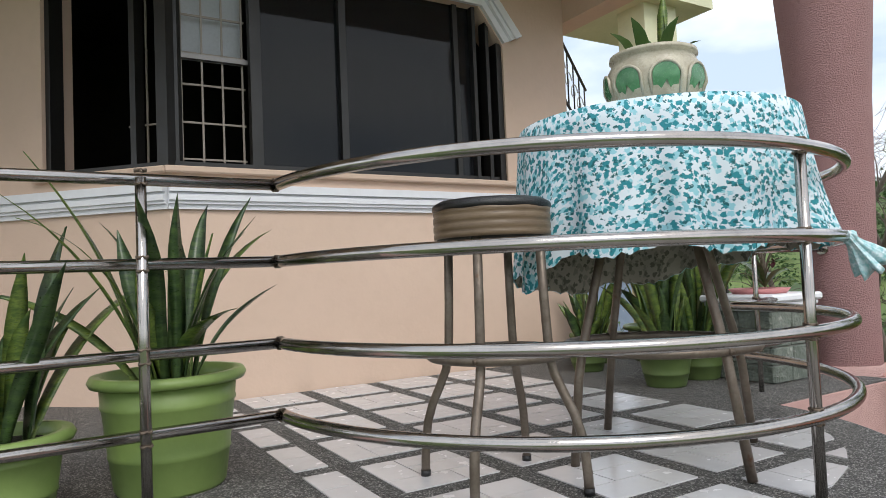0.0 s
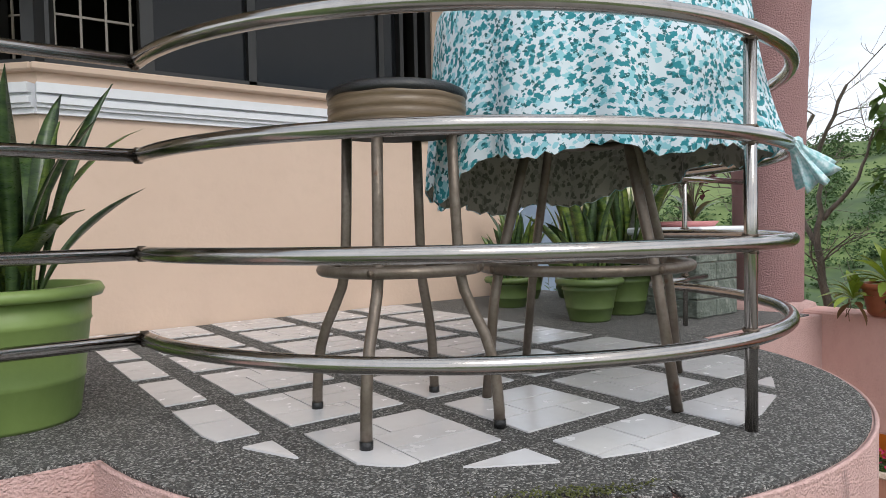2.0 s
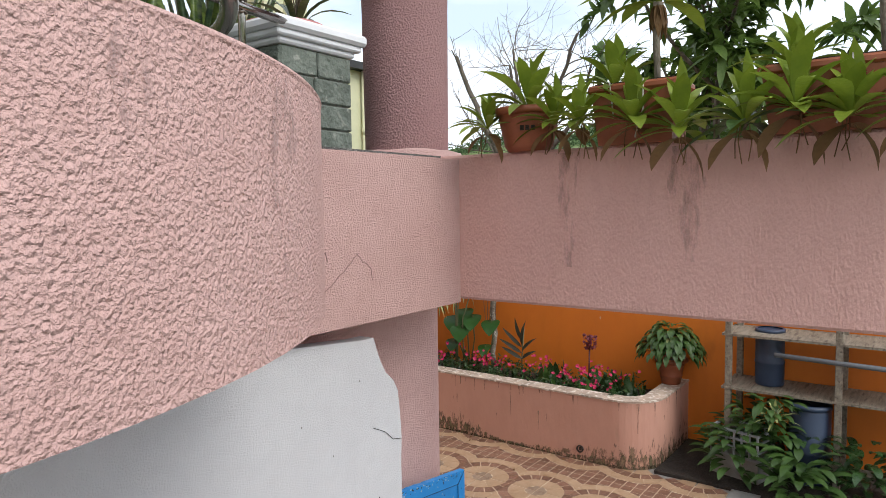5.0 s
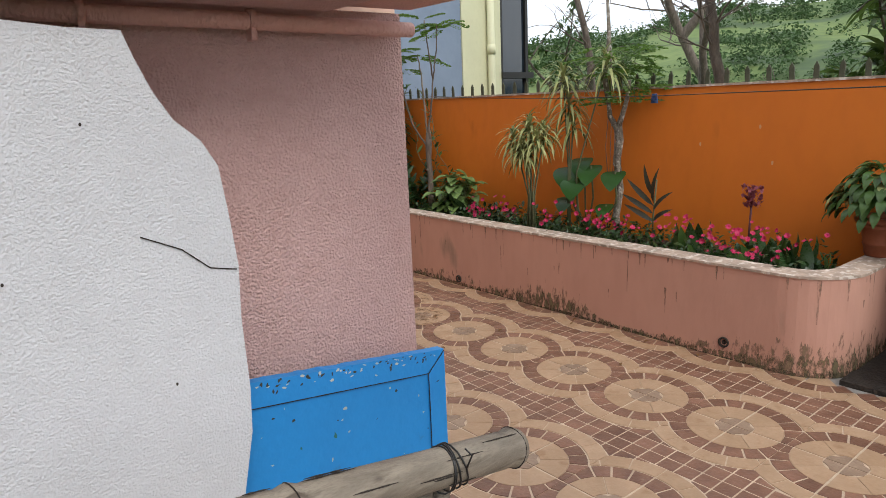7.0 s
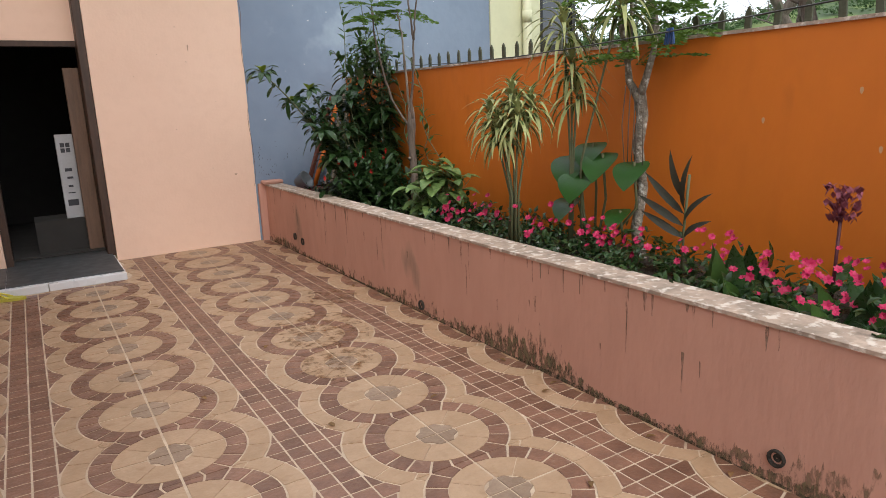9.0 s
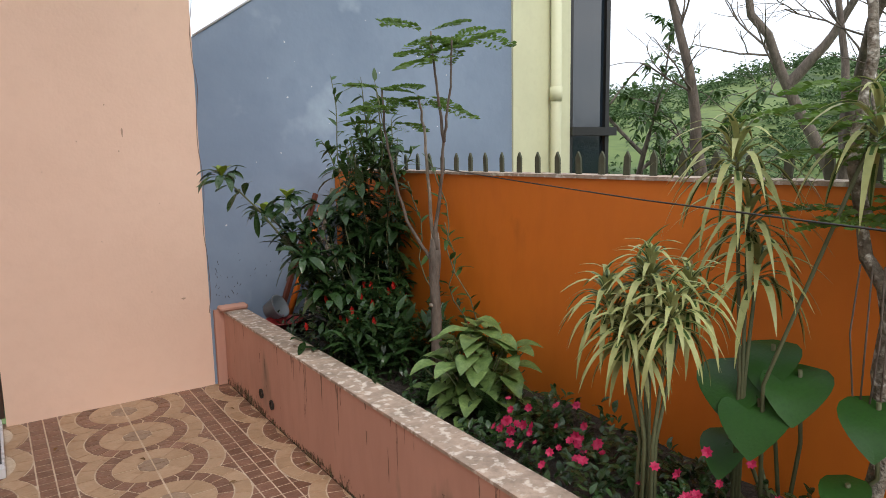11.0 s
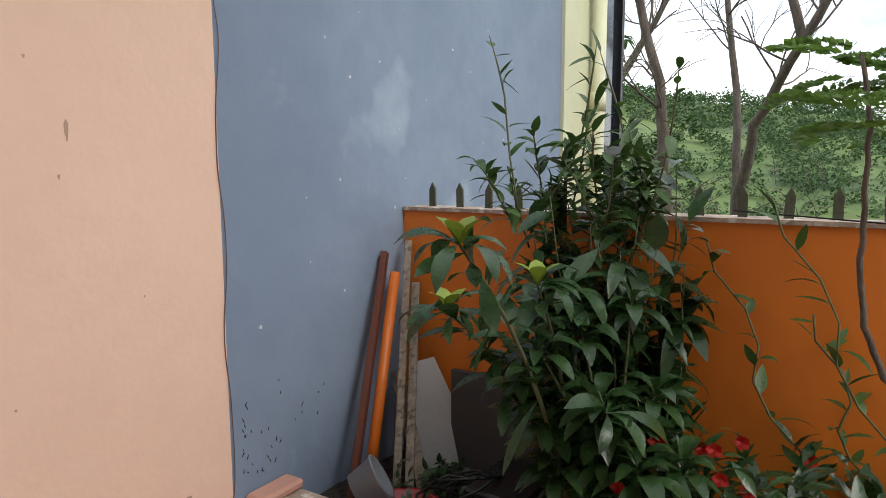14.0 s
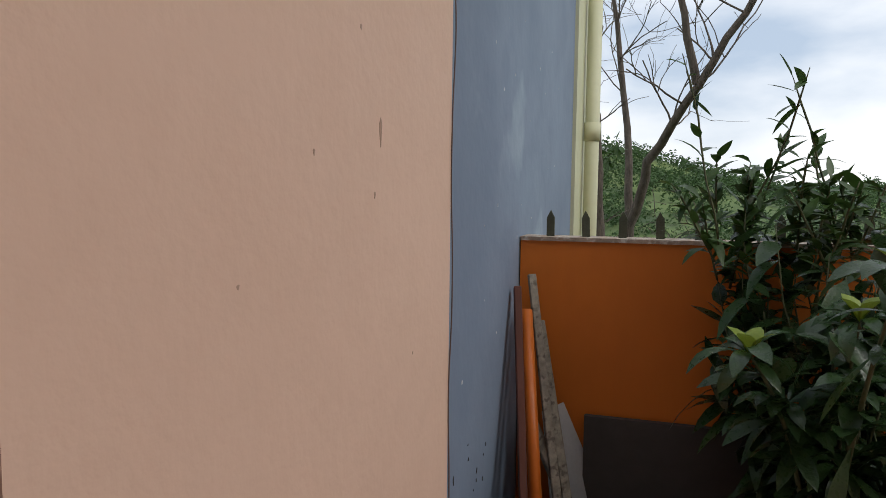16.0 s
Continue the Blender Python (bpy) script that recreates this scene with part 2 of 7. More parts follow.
PURPLE = leafmat("purple_leaf", (0.13, 0.028, 0.045), (0.06, 0.014, 0.022), 0.5, 0.3, 0.2)
HILL = mat("hill_grass", (0.135, 0.185, 0.045), 0.95, (0.06, 0.105, 0.028), 0.035, 0.5, 0.9, spots=(0.035, 0.065, 0.028), spot_at=0.52, spot_scale=0.06)
WOOD_FAR = leafmat("far_woods", (0.095, 0.165, 0.06), (0.055, 0.105, 0.038), 0.95, 0.45, 0.35, 0.4)
LEAF_MANGO = leafmat("mango_leaf", (0.155, 0.24, 0.055), (0.07, 0.13, 0.03), 0.4, 0.5, 0.45)


# ---------------------------------------------------------------- mesh helpers
class Shape:
    """Gathers vertices and faces of one mesh."""

    def __init__(self):
        self.v, self.f, self.sm = [], [], []

    def add(self, vs, fs, smooth=False, m=None):
        k = len(self.v)
        self.v += [tuple(m @ Vector(p)) for p in vs] if m else [tuple(p) for p in vs]
        self.f += [tuple(i + k for i in f) for f in fs]
        self.sm += [smooth] * len(fs)
        return self

    def box(self, x0, x1, y0, y1, z0, z1, m=None, bevel=0.0):
        if not bevel:
            vs = [(x, y, z) for z in (z0, z1) for y in (y0, y1) for x in (x0, x1)]
            return self.add(vs, [(0, 2, 3, 1), (4, 5, 7, 6), (0, 1, 5, 4), (2, 6, 7, 3), (0, 4, 6, 2), (1, 3, 7, 5)], False, m)
        b = bevel
        o = [(x0 + b, y0), (x1 - b, y0), (x1, y0 + b), (x1, y1 - b), (x1 - b, y1), (x0 + b, y1), (x0, y1 - b), (x0, y0 + b)]
        i = [(x0 + b, y0 + b), (x1 - b, y0 + b), (x1 - b, y0 + b), (x1 - b, y1 - b), (x1 - b, y1 - b), (x0 + b, y1 - b), (x0 + b, y1 - b), (x0 + b, y0 + b)]
        vs = [(*p, z0) for p in i] + [(*p, z0 + b) for p in o] + [(*p, z1 - b) for p in o] + [(*p, z1) for p in i]
        fs = [tuple(reversed(range(8))), tuple(range(24, 32))]
        for r in range(3):
            fs += [(r * 8 + k, r * 8 + (k + 1) % 8, r * 8 + 8 + (k + 1) % 8, r * 8 + 8 + k) for k in range(8)]
        return self.add(vs, fs, False, m)

    def prism(self, outline, z0, z1, m=None):
        n = len(outline)
        vs = [(x, y, z0) for x, y in outline] + [(x, y, z1) for x, y in outline]
        fs = [tuple(reversed(range(n))), tuple(range(n, 2 * n))] + [(i, (i + 1) % n, n + (i + 1) % n, n + i) for i in range(n)]
        return self.add(vs, fs, False, m)

    def lathe(self, profile, n=32, m=None, close=False, wob=None):
        """Turns (radius, height) pairs round z."""
        vs, fs = [], []
        for r, z in profile:
            for k in range(n):
                a = 2 * math.pi * k / n
                q = r * (wob(a, z) if wob else 1)
                vs.append((q * math.cos(a), q * math.sin(a), z))
        for j in range(len(profile) - 1):
            fs += [(j * n + k, j * n + (k + 1) % n, (j + 1) * n + (k + 1) % n, (j + 1) * n + k) for k in range(n)]
        if close:
            fs += [tuple(reversed(range(n))), tuple(range((len(profile) - 1) * n, len(profile) * n))]
        return self.add(vs, fs, True, m)

    def tube(self, pts, r, n=12, caps=True, m=None):
        """A round bar along points; r: one radius or one for each point."""
        pts = [Vector(p) for p in pts]
        rs = r if isinstance(r, (list, tuple)) else [r] * len(pts)
        vs, fs = [], []
        ref = None
        for i, p in enumerate(pts):
            d = (pts[min(i + 1, len(pts) - 1)] - pts[max(i - 1, 0)]).normalized()
            if ref is None:
                ref = Vector((0, 0, 1)) if abs(d.z) < 0.9 else Vector((1, 0, 0))
            u = d.cross(ref).normalized()
            w = u.cross(d).normalized()
            ref = w
            for k in range(n):
                a = 2 * math.pi * k / n
                vs.append(p + (u * math.cos(a) + w * math.sin(a)) * rs[i])
        for j in range(len(pts) - 1):
            fs += [(j * n + k, (j + 1) * n + k, (j + 1) * n + (k + 1) % n, j * n + (k + 1) % n) for k in range(n)]
        self.add(vs, fs, True, m)
        if caps:
            k = len(self.v) - len(vs)
            self.f += [tuple(k + i for i in range(n)), tuple(k + (len(pts) - 1) * n + i for i in reversed(range(n)))]
            self.sm += [False, False]
        return self

    def leaf(self, base, tip, width, bend=0.15, up=(0, 0, 1), fold=0.12, n=4, wide=0.4, twist=0.0, droop=None):
        """A blade from base to tip: two halves folded at the midrib, bowed by bend."""
        b, t, up = Vector(base), Vector(tip), Vector(up)
        d = t - b
        ln = d.length
        d = d / ln
        side = d.cross(up)
        if side.length < 1e-3:
            side = d.cross(Vector((1, 0, 0.2)))
        side.normalize()
        if twist:
            side = Matrix.Rotation(twist, 3, d) @ side
        nor = side.cross(d)
        vs, fs = [], []
        for i in range(n + 1):
            s = i / n
            w = width * 0.5 * (math.sin(math.pi * min(1, s ** (math.log(0.5) / math.log(wide)))) ** 0.75 if 0 < s < 1 else 0.04)
            c = b + d * (ln * s) + nor * (bend * ln * 4 * s * (1 - s)) - up * ((droop or 0) * ln * s * s)
            e = nor * (fold * w)
            vs += [c - side * w + e, c, c + side * w + e]
        for i in range(n):
            k = 3 * i
            fs += [(k, k + 1, k + 4, k + 3), (k + 1, k + 2, k + 5, k + 4)]
        return self.add(vs, fs, True)

    def mesh(self, name, material):
        me = bpy.data.meshes.new(name)
        me.from_pydata(self.v, [], self.f)
        me.polygons.foreach_set("use_smooth", self.sm)
        for x in material if isinstance(material, (list, tuple)) else (material,):
            me.materials.append(x)
        me.update()
        return me


def part(name, shape, material, parent=None, label=""):
    """One mesh object, under a thing or a part."""
    ob = new(name, shape.mesh(name, material))
    if parent:
        ob.parent = parent
    return tagged(ob, label)


def thing(name, label, category, group="", at=(0, 0, 0), turn=0.0, size=1.0):
    ob = new(name)
    ob.empty_display_size = 0.05
    ob.matrix_basis = pose(*at, 0, 0, turn) @ Matrix.Scale(size, 4)
    return tagged(ob, label, category, group)


def structure(name, shape, material, label="", category="wall"):
    return tagged(part(name, shape, material), label, category, "", "structure")


def arc(cx, cy, r, a0, a1, n):
    return [(cx + r * math.cos(radians(a0 + (a1 - a0) * i / n)), cy + r * math.sin(radians(a0 + (a1 - a0) * i / n))) for i in range(n + 1)]


rnd = random.Random(7)
PF = 2.49  # level of the terrace

# ---------------------------------------------------------------- the large structure
# yard floor slab (the tiles lie on it)
structure("floor", Shape().box(-1.0, 7.85, -6.0, 8.4, -0.30, -0.004), CONCRETE_PLAIN, "grey grout bed under the yard's patterned tiles", "floor")

# steps under the walk, from the street side down to the yard
st = Shape()
for i in range(10):
    st.box(-0.2 + 0.36 * i - (3.0 if i == 0 else 0), 0.16 + 0.36 * i, -1.3, 0.55, 0, 1.72 - 0.172 * i)
structure("steps", st, CONCRETE_PLAIN, "plain grey concrete steps down to the yard", "steps")

# terrace slab with its round bay
def terrace_outline(r, y_edge):
    cx, cy = 1.32, 2.08
    a = math.degrees(math.asin((y_edge - cy) / r))
    return [(-4.0, y_edge)] + arc(cx, cy, r, 180 - a, 360 + a, 40) + [(3.7, y_edge), (3.7, 4.3), (-4.0, 5.6)]


outl = terrace_outline(1.30, 1.93)
structure("terrace_slab", Shape().prism(outl, 2.075, PF - 0.075).box(2.45, 3.812, 1.926, 2.25, 1.835, PF - 0.078).box(-4.0, 0.02, 1.935, 2.25, 1.835, 2.073), PINK, "pink roughcast edge of the raised terrace with a round bay", "terrace")
# upper rim, broken away over a stretch
rim = []
for x, y in terrace_outline(1.30, 1.93):
    dx, dy = x - 1.32, y - 2.08
    a = math.degrees(math.atan2(dy, dx)) % 360
    if 227 < a < 252 and math.hypot(dx, dy) < 1.4:
        continue
    if rim and rim[-1] is not None and a >= 252 and a < 256 and math.hypot(dx, dy) < 1.4:
        for k in range(26):
            t = radians(227 + k * 25 / 25)
            q = 1.30 - (0.0 if k in (0, 25) else 0.045 + 0.075 * math.sin(math.pi * (k / 25) ** 0.7) + 0.018 * noise.noise((k * 0.9, 3, 0)))
            if k == 25:
                rim.append((1.32 + 1.2 * math.cos(t), 2.08 + 1.2 * math.sin(t)))
            rim.append((1.32 + q * math.cos(t), 2.08 + q * math.sin(t)))
    rim.append((x, y))
structure("terrace_rim", Shape().prism(rim, PF - 0.075, PF - 0.012).box(2.62, 3.812, 1.926, 2.2, PF - 0.0775, PF - 0.0145), PINK, "pink rim of the terrace, broken away at one place", "terrace")
inner = [(1.32 + (x - 1.32) * 0.988, 2.08 + (y - 2.08) * 0.988) if math.hypot(x - 1.32, y - 2.08) < 1.4 else (x, y + 0.016) for x, y in rim]
structure("terrace_paving", Shape().prism(inner, PF - 0.03, PF - 0.003), PEBBLE, "dark grey pebble washout floor of the terrace", "floor")
bx = Shape()
na_, nr_ = 90, 10
for i in range(na_ + 1):
    t = radians(226.6 + 25.8 * i / na_)
    for j in range(nr_ + 1):
        q = 1.12 + 0.168 * j / nr_
        step = j - 5.5 + 2.5 * noise.noise((i * 0.10, 3, 0))
        h = 0.016 * noise.noise((i * 0.13, j * 0.35, 1.0)) - 0.012 * abs(noise.noise((i * 0.30, j * 0.6, 5.0))) + 0.004 * noise.noise((i * 0.9, j * 1.3, 9.0)) - 0.03 / (1 + math.exp(-2.2 * step))
        bx.v.append((1.32 + q * math.cos(t), 2.08 + q * math.sin(t), PF - 0.058 + h))
for i in range(na_):
    for j in range(nr_):
        k = i * (nr_ + 1) + j
        bx.f.append((k, k + 1, k + nr_ + 2, k + nr_ + 1))
        bx.sm.append(False)
fr = Shape()
for i in range(101):
    k = i / 4
    t = radians(227 + k)
    q = 1.30 - (0.045 + 0.075 * math.sin(math.pi * min(1, max(0, k / 25)) ** 0.7) + 0.018 * noise.noise((k * 0.9, 3, 0))) + 0.008 + 0.006 * noise.noise((i * 0.8, 0, 0))
    fr.v += [(1.32 + q * math.cos(t), 2.08 + q * math.sin(t), PF - 0.07), (1.32 + (q - 0.004) * math.cos(t), 2.08 + (q - 0.004) * math.sin(t), PF - 0.004 + 0.003 * noise.noise((i, 0, 0)))]
fr.f = [(2 * i, 2 * i + 2, 2 * i + 3, 2 * i + 1) for i in range(100)]
fr.sm = [False] * 100
structure("broken_face", fr, CONCRETE, "jagged broken face of the terrace rim", "rubble")
structure("broken_edge", bx, CONCRETE, "rough broken grey concrete where the rim fell off", "rubble")
for k in range(44):
    t, q, s_ = radians(rnd.uniform(228, 251)), rnd.uniform(1.17, 1.275), rnd.uniform(0.004, 0.017) ** 1.0
    ch = tagged(part("concrete_chip", Shape().lathe([(0.001, -s_ * 0.5), (s_, -s_ * 0.3), (s_ * 0.8, s_ * 0.3), (s_ * 0.2, s_ * 0.6)], 6, pose(0, 0, 0, rnd.uniform(-20, 20), 0, rnd.uniform(0, 360)) @ Matrix.Diagonal((1.5, 1, 1, 1))), CONCRETE), "loose grey concrete chip on the broken edge", "rubble", "concrete chips")
    ch.location = (1.32 + q * math.cos(t), 2.08 + q * math.sin(t), PF - 0.05)
lip = Shape()
lip.tube([(1.32 + (1.295 + 0.006 * noise.noise((k, 0, 0))) * math.cos(radians(a)), 2.08 + 1.295 * math.sin(radians(a)), PF - 0.013) for k, a in enumerate(range(254, 366, 2))], 0.007, 5)
lip.tube([(1.32 + 1.295 * math.cos(radians(a)), 2.08 + 1.295 * math.sin(radians(a)), PF - 0.013) for a in range(188, 227, 2)], 0.007, 5)
structure("rim_lip", lip, PINK, "worn pink lip along the terrace edge", "trim")
ck_ = Shape()
ck_.tube([(1.32 + 1.301 * math.cos(radians(200 + k)), 2.08 + 1.301 * math.sin(radians(200 + k)), PF - 0.075 - 0.05 * math.sin(k / 27 * 3.0) + 0.008 * noise.noise((k * 0.7, 0, 0))) for k in range(28)], 0.0035, 5)
structure("crack_terrace", ck_, SOIL, "dark crack along the terrace edge", "crack")

# ring beam that carries the flower boxes
structure("beam", Shape().box(3.81, 4.07, -4.0, 2.20, 1.85, PF + 0.005, bevel=0.012), PINK_BEAM, "smooth pink concrete beam with hanging flower pots on top", "beam")
structure("wall_under_terrace", Shape().box(-4.0, 4.075, 2.255, 2.46, 0, 1.85), PINK, "pink roughcast wall under the terrace", "wall")
# white painted wall with an uneven edge
wo = [(-4.0, 0.0), (3.27, 0.0), (3.31, 0.35), (3.35, 0.6), (3.40, 0.78), (3.438, 0.95), (3.444, 1.05), (3.441, 1.2), (3.447, 1.31), (3.438, 1.42), (3.428, 1.51), (3.40, 1.56), (3.355, 1.60), (3.325, 1.65), (3.30, 1.71), (3.285, 1.755), (3.2, 1.757), (2.74, 1.80), (1.5, 1.82), (-4.0, 1.82)]
structure("wall_white", Shape().prism(wo, -2.055, -1.985, pose(0, 0, 0, 90)), WHITEWALL, "white painted rough wall with a wavy unfinished edge", "wall")

# house wall above the terrace with a bay window
FY = 4.07
hw = Shape()
hw.prism([(-0.72, 4.94), (0.15, FY), (3.25, FY), (3.25, 4.32), (0.25, 4.32), (-0.54, 5.12)], PF - 0.02, 3.88)
hw.prism([(2.62, FY), (3.25, FY), (3.25, 4.32), (2.62, 4.32)], 3.88, 5.6)
hw.prism([(-0.72, 4.94), (0.15, FY), (2.62, FY), (2.62, 4.32), (0.25, 4.32), (-0.54, 5.12)], 5.25, 5.6)
hw.prism([(-0.72, 4.94), (-0.49, 4.71), (-0.31, 4.89), (-0.54, 5.12)], 3.88, 5.25)
hw.prism([(-4.0, 4.94), (-0.72, 4.94), (-0.54, 5.12), (-4.0, 5.12)], PF - 0.02, 5.6)
hw.prism([(3.05, 4.32), (3.25, 4.32), (3.25, 8.4), (3.05, 8.4)], PF - 0.02, 5.6)
# chamfer of the window's upper corner
hw.add([(2.40, FY, 5.25), (2.62, FY, 5.25), (2.62, FY, 4.97), (2.40, 4.32, 5.25), (2.62, 4.32, 5.25), (2.62, 4.32, 4.97)], [(0, 1, 2), (5, 4, 3), (0, 2, 5, 3)])
structure("wall_house", hw, PEACH_LIGHT, "peach painted house wall above the terrace", "wall")
structure("ceiling_porch", Shape().box(-4.0, 3.6, 2.6, 4.4, 5.6, 5.75).box(3.25, 3.45, 2.4, 8.4, 5.25, 5.6), PEACH_LIGHT, "peach soffit over the terrace", "ceiling")

# lower storey: end wall of the yard, and the neighbour's wall
structure("wall_north", Shape().box(5.222, 6.61, 8.40, 8.62, 0, 3.4).box(4.33, 5.222, 8.57, 8.62, 2.03, 3.4).box(3.0, 4.33, 8.40, 8.62, 0, 3.4), PEACH, "peach painted wall at the end of the yard", "wall")
structure("wall_blue", Shape().prism([(6.61, -3), (9.66, -3), (9.66, 4.6), (9.5, 4.6), (6.61, 2.65)], -8.65, -8.405, pose(0, 0, 0, 90)), BLUEWALL, "blue-grey rendered wall of the neighbouring house", "wall")
structure("trim_gable", Shape().tube([(6.62, 8.40, 2.662), (7.3, 8.40, 3.12), (8.2, 8.40, 3.728), (9.48, 8.40, 4.592)], 0.009, 6), WHITEWALL, "thin white mortar line along the sloping top of the blue wall", "trim")
structure("wall_blue_end", Shape().box(9.66, 10.44, 8.38, 8.70, -3, 4.6), CREAMPAINT, "pale yellow-green painted corner of the neighbouring house", "wall")
structure("wall_west", Shape().box(3.75, 4.03, 2.42, 8.4, 0, 1.83).box(3.0, 3.75, 7.2, 8.4, 0, 2.4), PEACH, "plain peach wall of the lower storey", "wall")
structure("ceiling_lower", Shape().box(-1.0, 4.2, 2.45, 8.4, 1.84, 2.40), PEACH, "underside of the upper storey", "ceiling")

# garden wall with orange paint
structure("wall_orange", Shape().box(7.71, 7.86, -6.0, 8.40, -1.5, 1.645), ORANGE, "orange painted garden wall", "wall")
structure("trim", Shape().box(7.70, 7.87, -6.0, 8.40, 1.645, 1.662), CAP, "weathered top of the garden wall", "trim")

# planter
def planter_ring(o):
    r = 0.34 - o
    x0, x1 = 6.70 + o, 7.71
    return [(x0, 8.40)] + [(x0 + r + r * math.cos(radians(a)), 2.36 + r * math.sin(radians(a))) for a in range(180, 271, 9)] + [(x1, 2.36 - r)]


po, pi = planter_ring(0.0), planter_ring(0.16)
n = len(po)
pl = Shape()
pl.add([(*p, 0) for p in po] + [(*p, 0.575) for p in po] + [(*p, 0.575) for p in pi] + [(*p, 0) for p in pi],
       [(j * n + i, j * n + i + 1, (j + 1) * n + i + 1, (j + 1) * n + i) for j in range(3) for i in range(n - 1)])
structure("planter", pl, PLANTER, "pink painted low planter wall with mossy drain holes", "planter")
pc = Shape()
pco, pci = planter_ring(-0.006), planter_ring(0.166)
pc.add([(*p, 0.577) for p in pco] + [(*p, 0.592) for p in pco] + [(*p, 0.592) for p in pci] + [(*p, 0.577) for p in pci],
       [(j * n + i, j * n + i + 1, ((j + 1) % 4) * n + i + 1, ((j + 1) % 4) * n + i) for j in range(4) for i in range(n - 1)])
structure("planter_cap", pc, CAP, "weathered flaking top of the planter wall", "trim")
so = Shape()
nx, ny = 8, 48
so.add([(6.84 + 0.87 * i / nx, 2.2 + 6.2 * j / ny, 0.44 + 0.03 * noise.noise((i * 0.7, j * 0.7, 0))) for j in range(ny + 1) for i in range(nx + 1)],
       [(j * (nx + 1) + i, j * (nx + 1) + i + 1, (j + 1) * (nx + 1) + i + 1, (j + 1) * (nx + 1) + i) for j in range(ny) for i in range(nx)], True)
structure("planter_soil", so, SOIL, "dark soil in the planter", "ground")

# land beyond, one sheet to the horizon
def land(az, r):
    d = 1.0 + 0.03 * math.sin(az * 9.0) + 0.08 * noise.noise((az * 3, r * 0.01, 2.0))
    deg = math.degrees(az)
    tall = float(np.interp(deg, (-60, -20, -8, -2, 4, 11, 15, 18, 21, 30, 40, 60), (3, 3, 4.5, 10.5, 15.5, 18, 20.5, 24, 22.5, 22.5, 17, 10)))
    hill = tall * d * min(1, max(0, (r - 45) / 150)) ** 1.4
    dip = -5.0 * min(1, max(0, (r - 2) / 25)) * (1 - min(1, max(0, (r - 45) / 60)))
    far = 0.012 * max(0, r - 320)
    return dip - 0.35 + hill + far + 1.6 * noise.noise((az * 14, r * 0.03, 0)) * min(1, r / 60) * (r / 120)


te = Shape()
rings = [0.0, 2, 6, 12, 20, 30, 42, 55, 70, 85, 100, 120, 140, 160, 180, 200, 230, 270, 320, 400, 520, 700, 1000, 1600]
na = 120
for r in rings:
    for k in range(na):
        az = math.pi * 2 * k / na
        a2 = az if az < math.pi else az - 2 * math.pi
        z = land(a2, r) if r > 1 else -0.4
        te.v.append((8.0 + r * math.cos(az), 4.0 + r * math.sin(az), min(z, -0.35) if math.cos(az) < 0 and r < 25 else z))
for j in range(len(rings) - 1):
    for k in range(na):
        te.f.append((j * na + k, (j + 1) * na + k, (j + 1) * na + (k + 1) % na, j * na + (k + 1) % na))
        te.sm.append(True)
structure("ground", te, HILL, "green grassy hills with scattered woods", "ground")
# far ridge; its blue-grey base colour stands in for aerial haze
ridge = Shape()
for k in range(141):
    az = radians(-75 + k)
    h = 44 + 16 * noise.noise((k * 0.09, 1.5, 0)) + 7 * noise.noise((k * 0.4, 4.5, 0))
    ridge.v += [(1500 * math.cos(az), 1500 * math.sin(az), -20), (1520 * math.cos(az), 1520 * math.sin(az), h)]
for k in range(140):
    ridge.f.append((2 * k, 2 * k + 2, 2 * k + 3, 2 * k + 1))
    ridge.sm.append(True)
structure("backdrop", ridge, mat("haze_blue_ridge", (0.17, 0.25, 0.34), 1.0, (0.12, 0.19, 0.27), 0.01, 0.05, 0.8), "distant mountain ridge with aerial haze painted in as blue", "mountains")

# ---------------------------------------------------------------- terrace railing
RC, RR = (1.36, 2.17), 1.15
LEVELS = (0.24, 0.485, 0.765, 1.03)
railing = thing("railing", "curved stainless steel pipe railing with four rails on the terrace", "railing")
arcpts = arc(RC[0], RC[1], RR, 180, 357, 56)
for z in LEVELS:
    part("rail", Shape().tube([(x, y, PF + z) for x, y in arcpts], 0.021, 16), STEEL, railing)
    part("rail", Shape().tube([(-2.6, 2.075, PF + z), (0.21, 2.165, PF + z)], 0.019, 16), STEEL, railing)
    part("weld", Shape().tube([(0.198, 2.164, PF + z), (0.216, 2.166, PF + z)], 0.0235, 14), WELD, railing, "rough brown weld seam")
    end = (3.09, 2.21) if z < 0.7 else (3.70, 2.27)
    part("rail", Shape().tube([(2.50, 2.12, PF + z), (*end, PF + z)], 0.017, 12), STEEL, railing)
    if z > 0.7:
        part("flange", Shape().tube([(3.655, 2.265, PF + z), (3.69, 2.27, PF + z)], 0.034, 14), STEEL, railing, "round steel wall flange")
for x, y, r in ((-0.23, 2.097, 0.0165), (1.43, 1.03, 0.0165), (-1.5, 2.085, 0.0165), (2.85, 2.175, 0.013)):
    pst = part("post", Shape().tube([(x, y, PF - 0.004), (x, y, PF + 1.03)], r, 14), STEEL, railing)
    for z in LEVELS:
        for s in (-1, 1):
            bead = [(x + 0.0165 * math.cos(k * 0.5236), y + 0.0165 * math.sin(k * 0.5236), PF + z + s * 0.021 + 0.003 * math.sin(k * 2.3)) for k in range(13)]
            w = Shape().tube(bead, [0.0042 + 0.0018 * math.sin(k * 1.9) for k in range(13)], 6)
            part("weld", w, WELD, pst, "rough brown weld seam")

